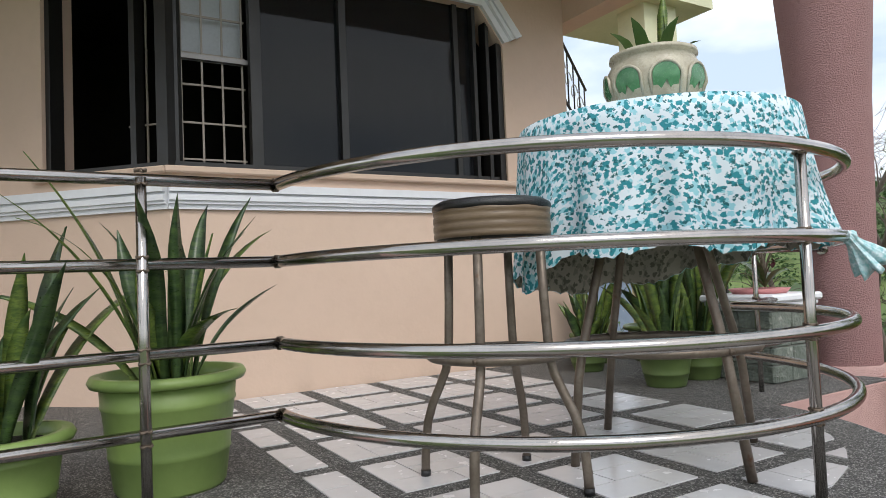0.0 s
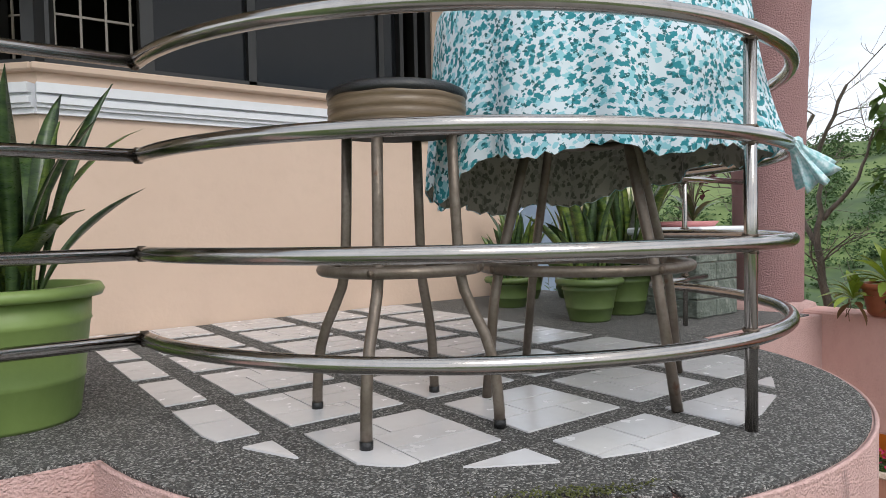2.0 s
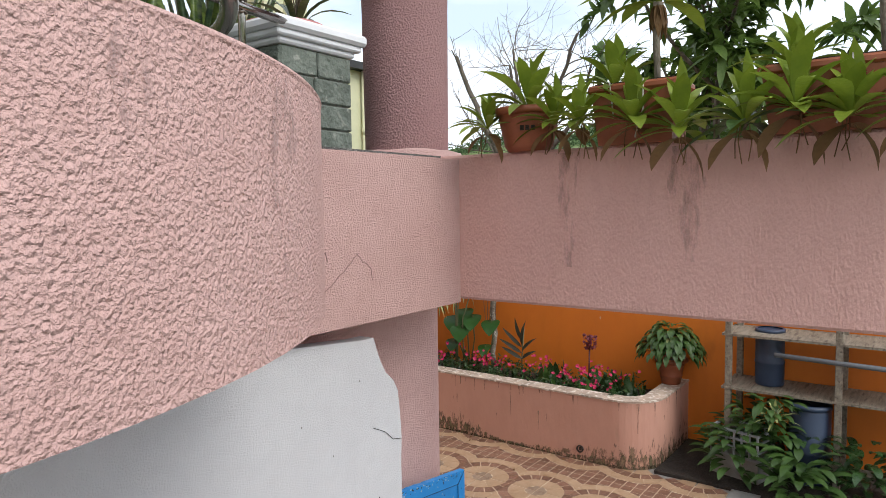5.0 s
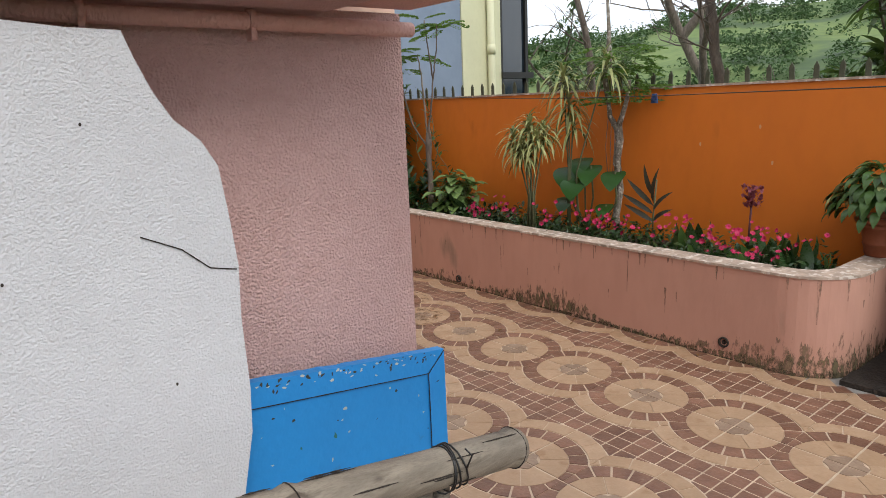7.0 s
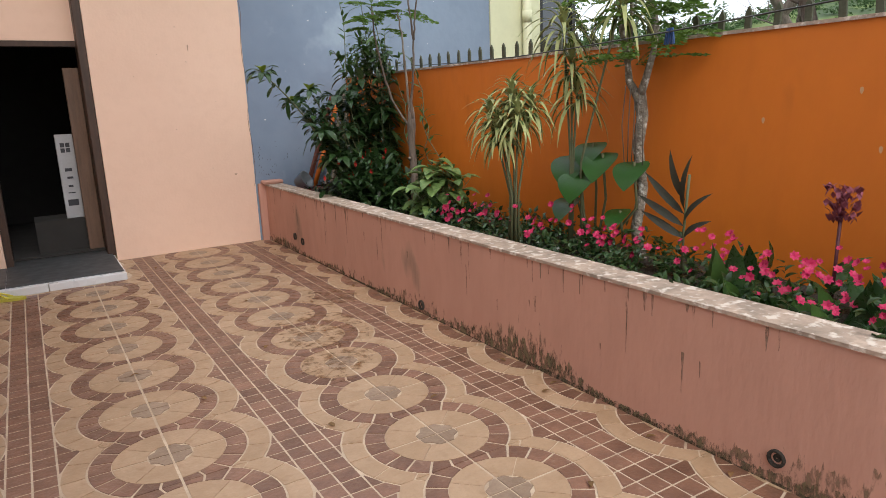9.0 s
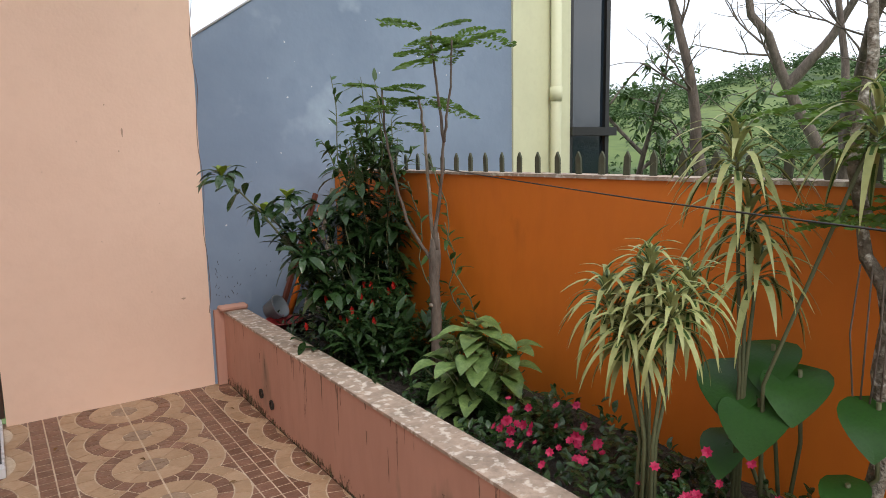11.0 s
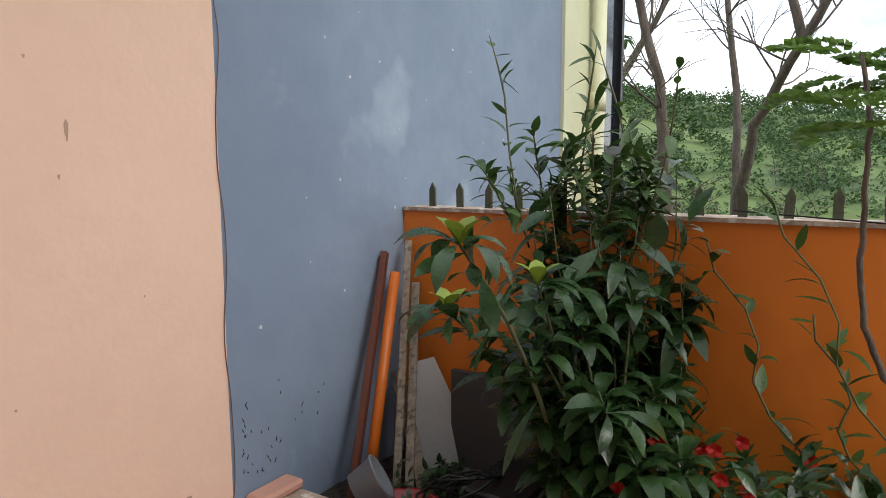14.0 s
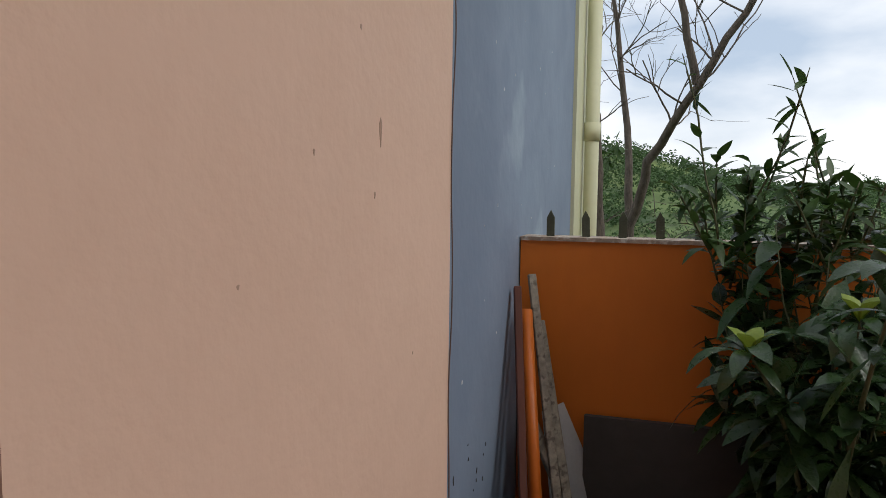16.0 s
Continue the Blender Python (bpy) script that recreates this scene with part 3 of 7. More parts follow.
structure("column", Shape().lathe([(0.20, PF - 0.02), (0.205, 3.2), (0.235, 4.2), (0.29, 5.0), (0.32, 5.6)], 48, pose(3.88, 2.28, 0)), MAUVE, "mauve roughcast round column", "column")
structure("column_foot", Shape().lathe([(0.26, PF - 0.01), (0.25, PF + 0.03), (0.2, PF + 0.045)], 24, pose(3.88, 2.28, 0), wob=lambda a, z: 1 + 0.06 * math.sin(5 * a)), PINK, "rough mortar at the foot of the column", "trim")

# stone faced pier with a moulded cap
STONE = mat("green_grey_stone", (0.20, 0.225, 0.195), 0.85, (0.10, 0.12, 0.10), 14, 60, 0.9, 0.8, 40, spots=(0.34, 0.35, 0.31), spot_at=0.6, spot_scale=20, rand=0.3, bdist=0.02)
pier = thing("pier", "square pier faced with green-grey stone under a white moulded cap", "pier", at=(3.27, 2.44, PF), size=1.0)
part("core", Shape().box(-0.185, 0.185, -0.185, 0.185, -0.01, 0.42), CONCRETE_PLAIN, pier)
for r in range(4):
    for f in range(4):
        for k in range(2):
            w = 0.02 * ((r + f) % 2)
            s = Shape().box(-0.192 if k == 0 else 0.003 + w - 0.02, -0.003 + w - 0.02 if k == 0 else 0.192, -0.198, -0.183, 0.003 + r * 0.103, 0.100 + r * 0.103, pose(0, 0, 0, 0, 0, 90 * f), bevel=0.005)
            part("stone", s, STONE, pier)
part("cap", Shape().box(-0.21, 0.21, -0.21, 0.21, 0.415, 0.44, bevel=0.008).box(-0.23, 0.23, -0.23, 0.23, 0.44, 0.465, bevel=0.006).box(-0.25, 0.25, -0.25, 0.25, 0.465, 0.51, bevel=0.012), WHITE_TRIM, pier, "off-white moulded cap")
tray = thing("plant_saucer", "pale pink plastic saucer on the stone pier", "saucer", at=(3.27, 2.44, PF + 0.51))
part("dish", Shape().lathe([(0.01, 0.004), (0.15, 0.0), (0.175, 0.03), (0.168, 0.032), (0.145, 0.01), (0.01, 0.012)], 28), mat("pink_plastic", (0.62, 0.25, 0.25), 0.5), tray)


orc = thing("orchid", "small plant with dark red drooping flowers beside the stone pier", "potted plant", at=(3.36, 2.46, PF + 0.54))
ro = random.Random(44)
OST = mat("dry_flower_stem", (0.10, 0.08, 0.05), 0.7)
OFL = leafmat("dark_red_flower", (0.10, 0.012, 0.016), (0.04, 0.008, 0.01), 0.5, 0.4, 0.2)
for k in range(9):
    an, hh = k * 2.4, ro.uniform(0.2, 0.5)
    path = [Vector((0.12 * u * u * math.cos(an), 0.12 * u * u * math.sin(an), hh * (u - 0.25 * u ** 3))) for u in (0, 0.25, 0.5, 0.75, 1)]
    part("stem", Shape().tube(path, 0.0035, 5), OST, orc)
    f_ = Shape()
    for q in range(9):
        v = Vector((ro.uniform(-1, 1), ro.uniform(-1, 1), ro.uniform(-0.8, 0.8))).normalized()
        f_.leaf(path[-1], path[-1] + v * 0.042, 0.032, 0.15, (0, 0, 1), 0.2, 3, 0.55)
    part("flower", f_, OFL, orc, "dark red flower")
    part("leaf", Shape().leaf((0, 0, 0), (0.26 * math.cos(an + 1), 0.26 * math.sin(an + 1), ro.uniform(0.1, 0.32)), 0.035, 0.12, (0, 0, 1), 0.2, 6, 0.4, droop=0.2), SANS, orc)

# ---------------------------------------------------------------- bar stool and table
def tube_leg(pts, parent, r=0.014):
    return part("leg", Shape().tube(pts, r, 10), STOOL_METAL, parent)


stool = thing("bar_stool", "tall metal bar stool with black vinyl seat on bent legs", "stool", at=(0.80, 1.72, PF))
SK = pose(0, 0, -0.02) @ Matrix.Diagonal((0.82, 0.82, 1, 1))
part("seat_band", Shape().lathe([(0.20, 0.83), (0.236, 0.83), (0.238, 0.845), (0.233, 0.85), (0.238, 0.855), (0.238, 0.872), (0.233, 0.877), (0.238, 0.882), (0.238, 0.899), (0.233, 0.904), (0.238, 0.909), (0.237, 0.925), (0.2, 0.925)], 40, SK), STOOL_BAND, stool, "brown woodgrain band with ribs")
part("cushion", Shape().lathe([(0.003, 0.952), (0.15, 0.957), (0.215, 0.952), (0.24, 0.94), (0.243, 0.928), (0.236, 0.918), (0.2, 0.916)], 40, SK, wob=lambda a, z: 1 + 0.006 * math.sin(9 * a)), VINYL, stool, "black padded cushion")
part("seat_board", Shape().lathe([(0.002, 0.828), (0.225, 0.828), (0.225, 0.86), (0.002, 0.86)], 32, SK), INTERIOR, stool, "dark underside of the seat")
part("foot_ring", Shape().tube([(0.222 * math.cos(radians(a)), 0.222 * math.sin(radians(a)), 0.43) for a in range(0, 361, 9)], 0.016, 10, False), STOOL_METAL, stool)
for dx, dy in ((-0.24, -0.19), (0.14, -0.24), (-0.15, 0.24), (0.24, 0.18)):
    u = Vector((dx, dy)) / math.hypot(dx, dy)
    pr = [(0.165, 0.81), (0.172, 0.6), (0.178, 0.48), (0.182, 0.42), (0.194, 0.37), (0.222, 0.31), (0.252, 0.25), (0.272, 0.19), (0.282, 0.13), (0.288, 0.06), (0.290, 0.0)]
    lg = tube_leg([(u.x * r, u.y * r, z) for r, z in pr], stool, 0.0155)
    part("bolt", Shape().lathe([(0.001, 0.006), (0.009, 0.005), (0.011, 0)], 8, Matrix.Translation((u.x * 0.236, u.y * 0.236, 0.43)) @ Vector((u.x, u.y, 0)).to_track_quat("Z", "Y").to_matrix().to_4x4()), WELD, lg)
    part("leg_cap", Shape().tube([(u.x * 0.290, u.y * 0.290, 0.0), (u.x * 0.289, u.y * 0.289, 0.022)], 0.0175, 10), VINYL, lg, "black rubber foot")

table = thing("bar_table", "tall round bar table on four splayed metal tube legs", "table", at=(1.50, 1.66, PF))
part("tabletop", Shape().lathe([(0.002, 1.20), (0.50, 1.20), (0.505, 1.215), (0.50, 1.23), (0.002, 1.23)], 40, pose(0.05, 0.02, 0)), DARKWOOD, table)
part("plate", Shape().lathe([(0.002, 0.93), (0.19, 0.93), (0.2, 0.94), (0.2, 1.2), (0.002, 1.2)], 28), STOOL_METAL, table)
part("ring", Shape().tube([(0.27 * math.cos(radians(a)), 0.27 * math.sin(radians(a)), 0.83) for a in range(0, 361, 9)], 0.014, 10, False), STOOL_METAL, table)
part("foot_ring", Shape().tube([(0.345 * math.cos(radians(a)), 0.345 * math.sin(radians(a)), 0.405) for a in range(0, 361, 9)], 0.017, 10, False), STOOL_METAL, table)
for lx, ly in ((-0.07, -0.41), (0.1, 0.40), (0.37, -0.11), (-0.38, 0.07)):
    u = Vector((lx, ly)) / math.hypot(lx, ly)
    rr = math.hypot(lx, ly)
    lg = tube_leg([(u.x * q, u.y * q, z) for q, z in ((0.17, 0.94), (0.22, 0.8), (0.335, 0.40), (0.355, 0.3), (rr, 0.0))], table, 0.0165)
    part("bolt", Shape().lathe([(0.001, 0.008), (0.011, 0.006), (0.014, 0)], 8, Matrix.Translation((u.x * 0.36, u.y * 0.36, 0.405)) @ Vector((u.x, u.y, 0)).to_track_quat("Z", "Y").to_matrix().to_4x4()), WELD, lg)

# tablecloth with an ivy print, one corner knotted to the rail
CLOTH = bpy.data.materials.new("ivy_print_cloth")
CLOTH.use_nodes = True
cn, cl = CLOTH.node_tree.nodes, CLOTH.node_tree.links
cb = cn["Principled BSDF"]
ctc = cn.new("ShaderNodeTexCoord")


def cloth_spots(scale, lo, hi, seed):
    mp = cn.new("ShaderNodeMapping")
    mp.inputs["Location"].default_value = (seed, seed * 0.7, 0)
    cl.new(ctc.outputs["UV"], mp.inputs["Vector"])
    wob = cn.new("ShaderNodeTexNoise")
    wob.inputs["Scale"].default_value = scale * 2.2
    cl.new(mp.outputs["Vector"], wob.inputs["Vector"])
    va = cn.new("ShaderNodeVectorMath")
    va.operation = "MULTIPLY_ADD"
    va.inputs[1].default_value = (0.024, 0.024, 0)
    cl.new(wob.outputs["Color"], va.inputs[0])
    cl.new(mp.outputs["Vector"], va.inputs[2])
    v = cn.new("ShaderNodeTexVoronoi")
    v.inputs["Scale"].default_value = scale
    cl.new(va.outputs[0], v.inputs["Vector"])
    r = cn.new("ShaderNodeMapRange")
    r.inputs["From Min"].default_value, r.inputs["From Max"].default_value = hi, lo
    cl.new(v.outputs["Distance"], r.inputs["Value"])
    return r.outputs["Result"]


def cloth_mix(fac, a, b):
    x = cn.new("ShaderNodeMix")
    x.data_type = "RGBA"
    cl.new(fac, x.inputs["Factor"])
    for s, v in ((x.inputs[6], a), (x.inputs[7], b)):
        if isinstance(v, tuple):
            s.default_value = (*v, 1)
        else:
            cl.new(v, s)
    return x.outputs[2]


c1 = cloth_mix(cloth_spots(40, 0.40, 0.46, 4.2), (0.68, 0.76, 0.82), (0.30, 0.60, 0.68))
c2 = cloth_mix(cloth_spots(46, 0.40, 0.45, 0.0), c1, (0.025, 0.24, 0.29))
c3 = cloth_mix(cloth_spots(50, 0.25, 0.31, 7.7), c2, (0.015, 0.12, 0.14))
cl.new(c3, cb.inputs["Base Color"])
cb.inputs["Roughness"].default_value = 0.85
ctr = cn.new("ShaderNodeBsdfTranslucent")
cl.new(c3, ctr.inputs["Color"])
cms = cn.new("ShaderNodeMixShader")
cms.inputs["Fac"].default_value = 0.10
cl.new(cb.outputs[0], cms.inputs[1])
cl.new(ctr.outputs[0], cms.inputs[2])
cl.new(cms.outputs[0], cn["Material Output"].inputs["Surface"])

# reverse print; the shade under the cloth is mixed into these muted colours
CLOTH_BACK = bpy.data.materials.new("shaded_cloth_reverse")
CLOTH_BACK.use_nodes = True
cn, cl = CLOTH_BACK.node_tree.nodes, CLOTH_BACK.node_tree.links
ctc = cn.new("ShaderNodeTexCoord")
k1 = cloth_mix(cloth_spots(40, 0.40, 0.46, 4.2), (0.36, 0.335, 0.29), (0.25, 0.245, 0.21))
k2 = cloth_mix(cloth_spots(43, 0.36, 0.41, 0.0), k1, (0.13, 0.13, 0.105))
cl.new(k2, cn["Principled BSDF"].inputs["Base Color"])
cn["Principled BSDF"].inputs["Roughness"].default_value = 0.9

cloth = thing("tablecloth", "white tablecloth with teal ivy print, corner knotted to the rail", "tablecloth", at=(1.55, 1.68, PF + 0.035))
cs = Shape()
NA, rows_ = 144, []
KNOT = Vector((1.74 - 1.55, 1.07 - 1.68, 0.725))
for j in range(15):
    ring = []
    for k in range(NA):
        a = 2 * math.pi * k / NA
        if j <= 4:
            r, z = 0.512 * j / 4 + 0.001, 1.2 - (0.004 if j == 4 else 0)
        else:
            s = (j - 4) / 10
            fold = math.sin(a * 13 + 1.2 * math.sin(a * 3)) * 0.6 + math.sin(a * 22 + 1) * 0.25
            side = (a - math.radians(172) + math.pi) % (2 * math.pi) - math.pi
            hang = 0.49 + 0.125 * max(-0.15, math.sin(a)) + 0.075 * math.exp(-(side / 0.20) ** 2) + 0.016 * math.sin(a * 9 + 0.8)
            r = 0.518 + 0.03 * s + 0.046 * s * fold
            z = 1.19 - hang * s - (0.017 * abs(math.sin(a * 30)) if j == 14 else 0)
        p = Vector((r * math.cos(a), r * math.sin(a), z))
        if j > 4:
            s = (j - 4) / 10
            d = (a - math.radians(-62) + math.pi) % (2 * math.pi) - math.pi
            w = math.exp(-(d / 0.27) ** 2) * s ** 1.5
            p = p.lerp(KNOT + Vector((0, 0, (1 - s) * 0.3)), w * 0.93)
        ring.append(p)
    rows_.append(ring)
cs.add([p for ring in rows_ for p in ring], [(j * NA + k, j * NA + (k + 1) % NA, (j + 1) * NA + (k + 1) % NA, (j + 1) * NA + k) for j in range(14) for k in range(NA)], True)
cme = part("drape", cs, CLOTH, cloth)
# inner shell just inside the drape, carrying the underside's shade as colour
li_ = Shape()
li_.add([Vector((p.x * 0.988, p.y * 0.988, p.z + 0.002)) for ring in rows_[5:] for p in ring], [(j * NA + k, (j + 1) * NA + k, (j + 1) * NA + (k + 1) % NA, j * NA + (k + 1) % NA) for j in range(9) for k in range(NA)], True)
lining = part("lining", li_, CLOTH_BACK, cloth, "beige-grey reverse side of the cloth, print showing through, underside shade in its colour")
uvb = lining.data.uv_layers.new(name="UVMap")
for poly in lining.data.polygons:
    for li, vi in zip(poly.loop_indices, poly.vertices):
        kk = NA if poly.index % NA == NA - 1 and vi % NA == 0 else vi % NA
        uvb.data[li].uv = (kk / NA * 3.3, 5 + (vi // NA + 1) * 0.052)
uvl = cme.data.uv_layers.new(name="UVMap")
for poly in cme.data.polygons:
    j = poly.index // NA
    k = poly.index % NA
    for li, vi in zip(poly.loop_indices, poly.vertices):
        jj, kk = vi // NA, vi % NA
        if k == NA - 1 and kk == 0:
            kk = NA
        if j < 4:
            x, y, _ = cs.v[vi]
            uvl.data[li].uv = (x, y)
        else:
            uvl.data[li].uv = (kk / NA * 3.3, 5 + (jj - 4) * 0.052)
tail = Vector((0.085, -0.025, -0.095))
kn = Shape().lathe([(0.004, -0.022), (0.020, -0.012), (0.024, 0.0), (0.017, 0.014), (0.022, 0.035), (0.034, 0.07), (0.044, 0.105), (0.050, 0.128), (0.043, 0.122), (0.026, 0.08), (0.006, 0.05)], 72, Matrix.Translation(KNOT) @ tail.to_track_quat("Z", "Y").to_matrix().to_4x4(), wob=lambda a, z: 1 + (0.12 + 1.9 * max(0, z)) * math.sin(7 * a + 9 * z) + 0.10 * math.sin(17 * a))
part("knot", kn, mat("teal_white_knot", (0.68, 0.76, 0.80), 0.85, (0.20, 0.47, 0.50), 60, 120, 0.9), cloth, "gathered corner of the cloth")

# glazed pot on the table
GLAZE = mat("cream_glaze", (0.50, 0.46, 0.36), 0.3, (0.28, 0.24, 0.17), 10, 60, 0.8, 0.2, 40)
GREENGLAZE = mat("green_glaze", (0.10, 0.26, 0.12), 0.25, (0.05, 0.15, 0.07), 16, 60, 0.8)
urn = thing("ceramic_pot", "round glazed ceramic pot with green leaf panels on the table", "pot", at=(1.62, 1.72, PF + 1.236), size=0.76)
part("bowl", Shape().lathe([(0.002, 0), (0.13, 0), (0.15, 0.03), (0.225, 0.13), (0.25, 0.22), (0.235, 0.31), (0.205, 0.365), (0.225, 0.375), (0.222, 0.395), (0.195, 0.395), (0.185, 0.35), (0.002, 0.34)], 40), GLAZE, urn)
for k in range(8):
    a = 45 * k + 10
    arch, pan = Shape(), Shape()
    pts = []
    for t in range(13):
        u, v = 0.075 * math.cos(math.pi * t / 12), 0.22 + 0.075 * math.sin(math.pi * t / 12)
        pts.append((u, v))
    pts = [(0.07, 0.11)] + pts + [(-0.07, 0.11)]

    def on(u, v, o=0.004):
        rr = 0.235 + 0.017 * math.sin((v - 0.08) / 0.28 * math.pi) if v > 0.16 else 0.15 + (v - 0.03) * 0.68
        th = math.radians(a) + u / 0.24
        return ((rr + o) * math.cos(th), (rr + o) * math.sin(th), v)
    arch.tube([on(u, v) for u, v in pts], 0.008, 6)
    arc_ob = part("arch", arch, GLAZE, urn)
    pan.add([on(0, 0.2, 0.003)] + [on(u * 0.85, v, 0.004) for u, v in pts], [(0, i, i + 1) for i in range(1, len(pts))], True)
    part("panel", pan, GREENGLAZE, arc_ob, "mottled green glazed panel")

# ---------------------------------------------------------------- plants: makers
def ribbed_pot(name, label, at, r0, r1, h, material, category="plant pot", soil=True, rim=0.035, group=""):
    p = thing(name, label, category, group, at)
    body_ob = part("body", Shape().lathe([(0.002, 0), (r0 * 0.96, 0), (r0, 0.012), (r0 + (r1 - r0) * 0.3, h * 0.3), (r0 + (r1 - r0) * 0.31 + 0.004, h * 0.31), (r0 + (r1 - r0) * 0.34, h * 0.34), (r0 + (r1 - r0) * 0.7, h * 0.72), (r0 + (r1 - r0) * 0.72 + 0.005, h * 0.735), (r0 + (r1 - r0) * 0.75, h * 0.76), (r1 - 0.008, h - rim), (r1 - 0.02, h - rim), (r1 - 0.02, h * 0.8), (0.002, h * 0.79)], 36), material, p)
    part("rim", Shape().lathe([(r1 - 0.02, h - rim), (r1 + 0.02, h - rim), (r1 + 0.028, h - rim * 0.5), (r1 + 0.018, h), (r1 - 0.012, h), (r1 - 0.02, h - rim)], 36), material, body_ob)
    if soil:
        part("soil", Shape().lathe([(0.002, h * 0.86), (r1 - 0.02, h * 0.85)], 20), SOIL, body_ob, "dark potting soil")
    return p


def sword_blade(sh, base, tip, w, bow, tw):
    """A thick upright blade with a point."""
    b, t = Vector(base), Vector(tip)
    d = (t - b)
    ln = d.length
    d.normalize()
    side = Vector((math.cos(tw), math.sin(tw), 0))
    side = (side - d * side.dot(d)).normalized()
    nor = d.cross(side)
    vs, fs = [], []
    n = 7
    for i in range(n + 1):
        s = i / n
        ww = w * (0.45 + 0.55 * math.sin(min(1, s * 1.35) * math.pi * 0.5)) * (1 if s < 0.68 else max(0.03, 1 - ((s - 0.68) / 0.32) ** 1.4))
        c = b + d * ln * s + nor * (bow * ln * s * s) - Vector((0, 0, abs(bow) * 0.5 * ln * s * s))
        vs += [c - side * ww * 0.5 + nor * ww * 0.12, c - nor * 0.004, c + side * ww * 0.5 + nor * ww * 0.12, c + nor * 0.005]
    for i in range(n):
        for q in range(4):
            fs.append((i * 4 + q, i * 4 + (q + 1) % 4, i * 4 + 4 + (q + 1) % 4, i * 4 + 4 + q))
    sh.add(vs, fs, True)


def snake_plant(at, blades, height, spread, label, r, group="snake plants"):
    p = thing("snake_plant", label, "potted plant", group, at)
    for i in range(blades):
        a = i * 2.399 + r.uniform(-0.5, 0.5)
        q = r.uniform(0.02, 0.11)
        h = height * r.uniform(0.5, 1.08)
        lean = spread * (0.15 + 0.85 * i / blades) * r.uniform(0.5, 1.15)
        base = Vector((q * math.cos(a), q * math.sin(a), 0))
        out = Vector((math.cos(a), math.sin(a), 0))
        face = a + math.pi / 2 + r.uniform(-0.8, 0.8)
        side = Vector((math.cos(face), math.sin(face), 0))
        w, bow, wave = r.uniform(0.052, 0.092), r.uniform(0.05, 0.55) * lean, r.uniform(0, 6.28)
        vs, fs, n = [], [], 11
        for k in range(n + 1):
            u = k / n
            c = base + out * (lean * h * (0.55 * u + 0.6 * u * u)) + Vector((0, 0, h * (u - bow * u ** 3))) + side * 0.012 * math.sin(wave + 5 * u)
            half = 0.5 * w * (0.42 + 0.58 * math.sin(min(1, u * 1.5) * math.pi / 2)) * (1 if u < 0.6 else max(0.03, 1 - ((u - 0.6) / 0.4) ** 1.7))
            tw = (Matrix.Rotation(0.7 * u * math.sin(wave), 3, "Z") @ side)
            nor = Vector((out.x, out.y, 0.5)).normalized()
            vs += [c - tw * half - nor * half * 0.45, c + nor * 0.002, c + tw * half - nor * half * 0.45, c - nor * 0.006]
        for k in range(n):
            fs += [(k * 4 + e, k * 4 + (e + 1) % 4, k * 4 + 4 + (e + 1) % 4, k * 4 + 4 + e) for e in range(4)]
        part("leaf", Shape().add(vs, fs, True), SANS_EDGE if r.random() < 0.55 else SANS, p)
    return p


def twig_path(r, base, direction, length, wander, n=6):
    p, d = Vector(base), Vector(direction).normalized()
    out = [p.copy()]
    for i in range(n):
        d = (d + Vector((r.uniform(-1, 1), r.uniform(-1, 1), r.uniform(-1, 1))) * wander).normalized()
        p = p + d * (length / n)
        out.append(p.copy())
    return out


def leafy_spray(sh, r, path, count, size, width, spread=1.0, droop=0.3, start=0.2, wide=0.4, n=4):
    """Leaves set along a twig."""
    m = len(path) - 1
    for i in range(count):
        s = start + (1 - start) * (i + r.random()) / count
        k = min(m - 1, int(s * m))
        p = path[k].lerp(path[k + 1], s * m - k)
        d = (path[k + 1] - path[k]).normalized()
        o = Vector((r.uniform(-1, 1), r.uniform(-1, 1), r.uniform(-0.5, 0.7))).normalized()
        v = (d * 0.5 + o * spread).normalized()
        ln = size * r.uniform(0.6, 1.2)
        sh.leaf(p, p + v * ln - Vector((0, 0, droop * ln * r.random())), ln * width * r.uniform(0.8, 1.2), r.uniform(0.0, 0.16), (r.uniform(-0.3, 0.3), r.uniform(-0.3, 0.3), 1), r.uniform(0.05, 0.3), n, wide)


# snake plants on the terrace
G1 = "green pots on the terrace"
ribbed_pot("plant_pot", "large ribbed light green plastic pot beside the railing", (-0.11, 2.45, PF - 0.003), 0.185, 0.235, 0.40, GREENPOT, group=G1)
snake_plant((-0.11, 2.45, PF + 0.33), 21, 0.78, 1.05, "tall snake plant with mottled green sword leaves", random.Random(3))
ribbed_pot("plant_pot", "light green plastic pot with a terracotta liner by the railing", (-0.62, 2.36, PF - 0.003), 0.15, 0.19, 0.27, GREENPOT, group=G1)
snake_plant((-0.62, 2.36, PF + 0.22), 18, 0.72, 0.9, "snake plant with arching narrow leaves", random.Random(5))
for i, (x, y, r0, h, hh) in enumerate(((2.66, 2.66, 0.115, 0.24, 0.62), (3.02, 2.72, 0.13, 0.27, 0.74), (3.14, 3.74, 0.13, 0.22, 0.6), (2.77, 3.44, 0.10, 0.2, 0.46), (3.42, 2.96, 0.16, 0.3, 0.85), (3.5, 3.5, 0.15, 0.27, 0.8))):
    ribbed_pot("plant_pot", "green plastic pot on the pebble terrace floor", (x, y, PF - 0.003), r0, r0 + 0.05, h, DARKGREENPOT, group=G1)
    snake_plant((x, y, PF + h * 0.82), 18, hh, 0.55, "snake plant in a green pot on the terrace", random.Random(20 + i))
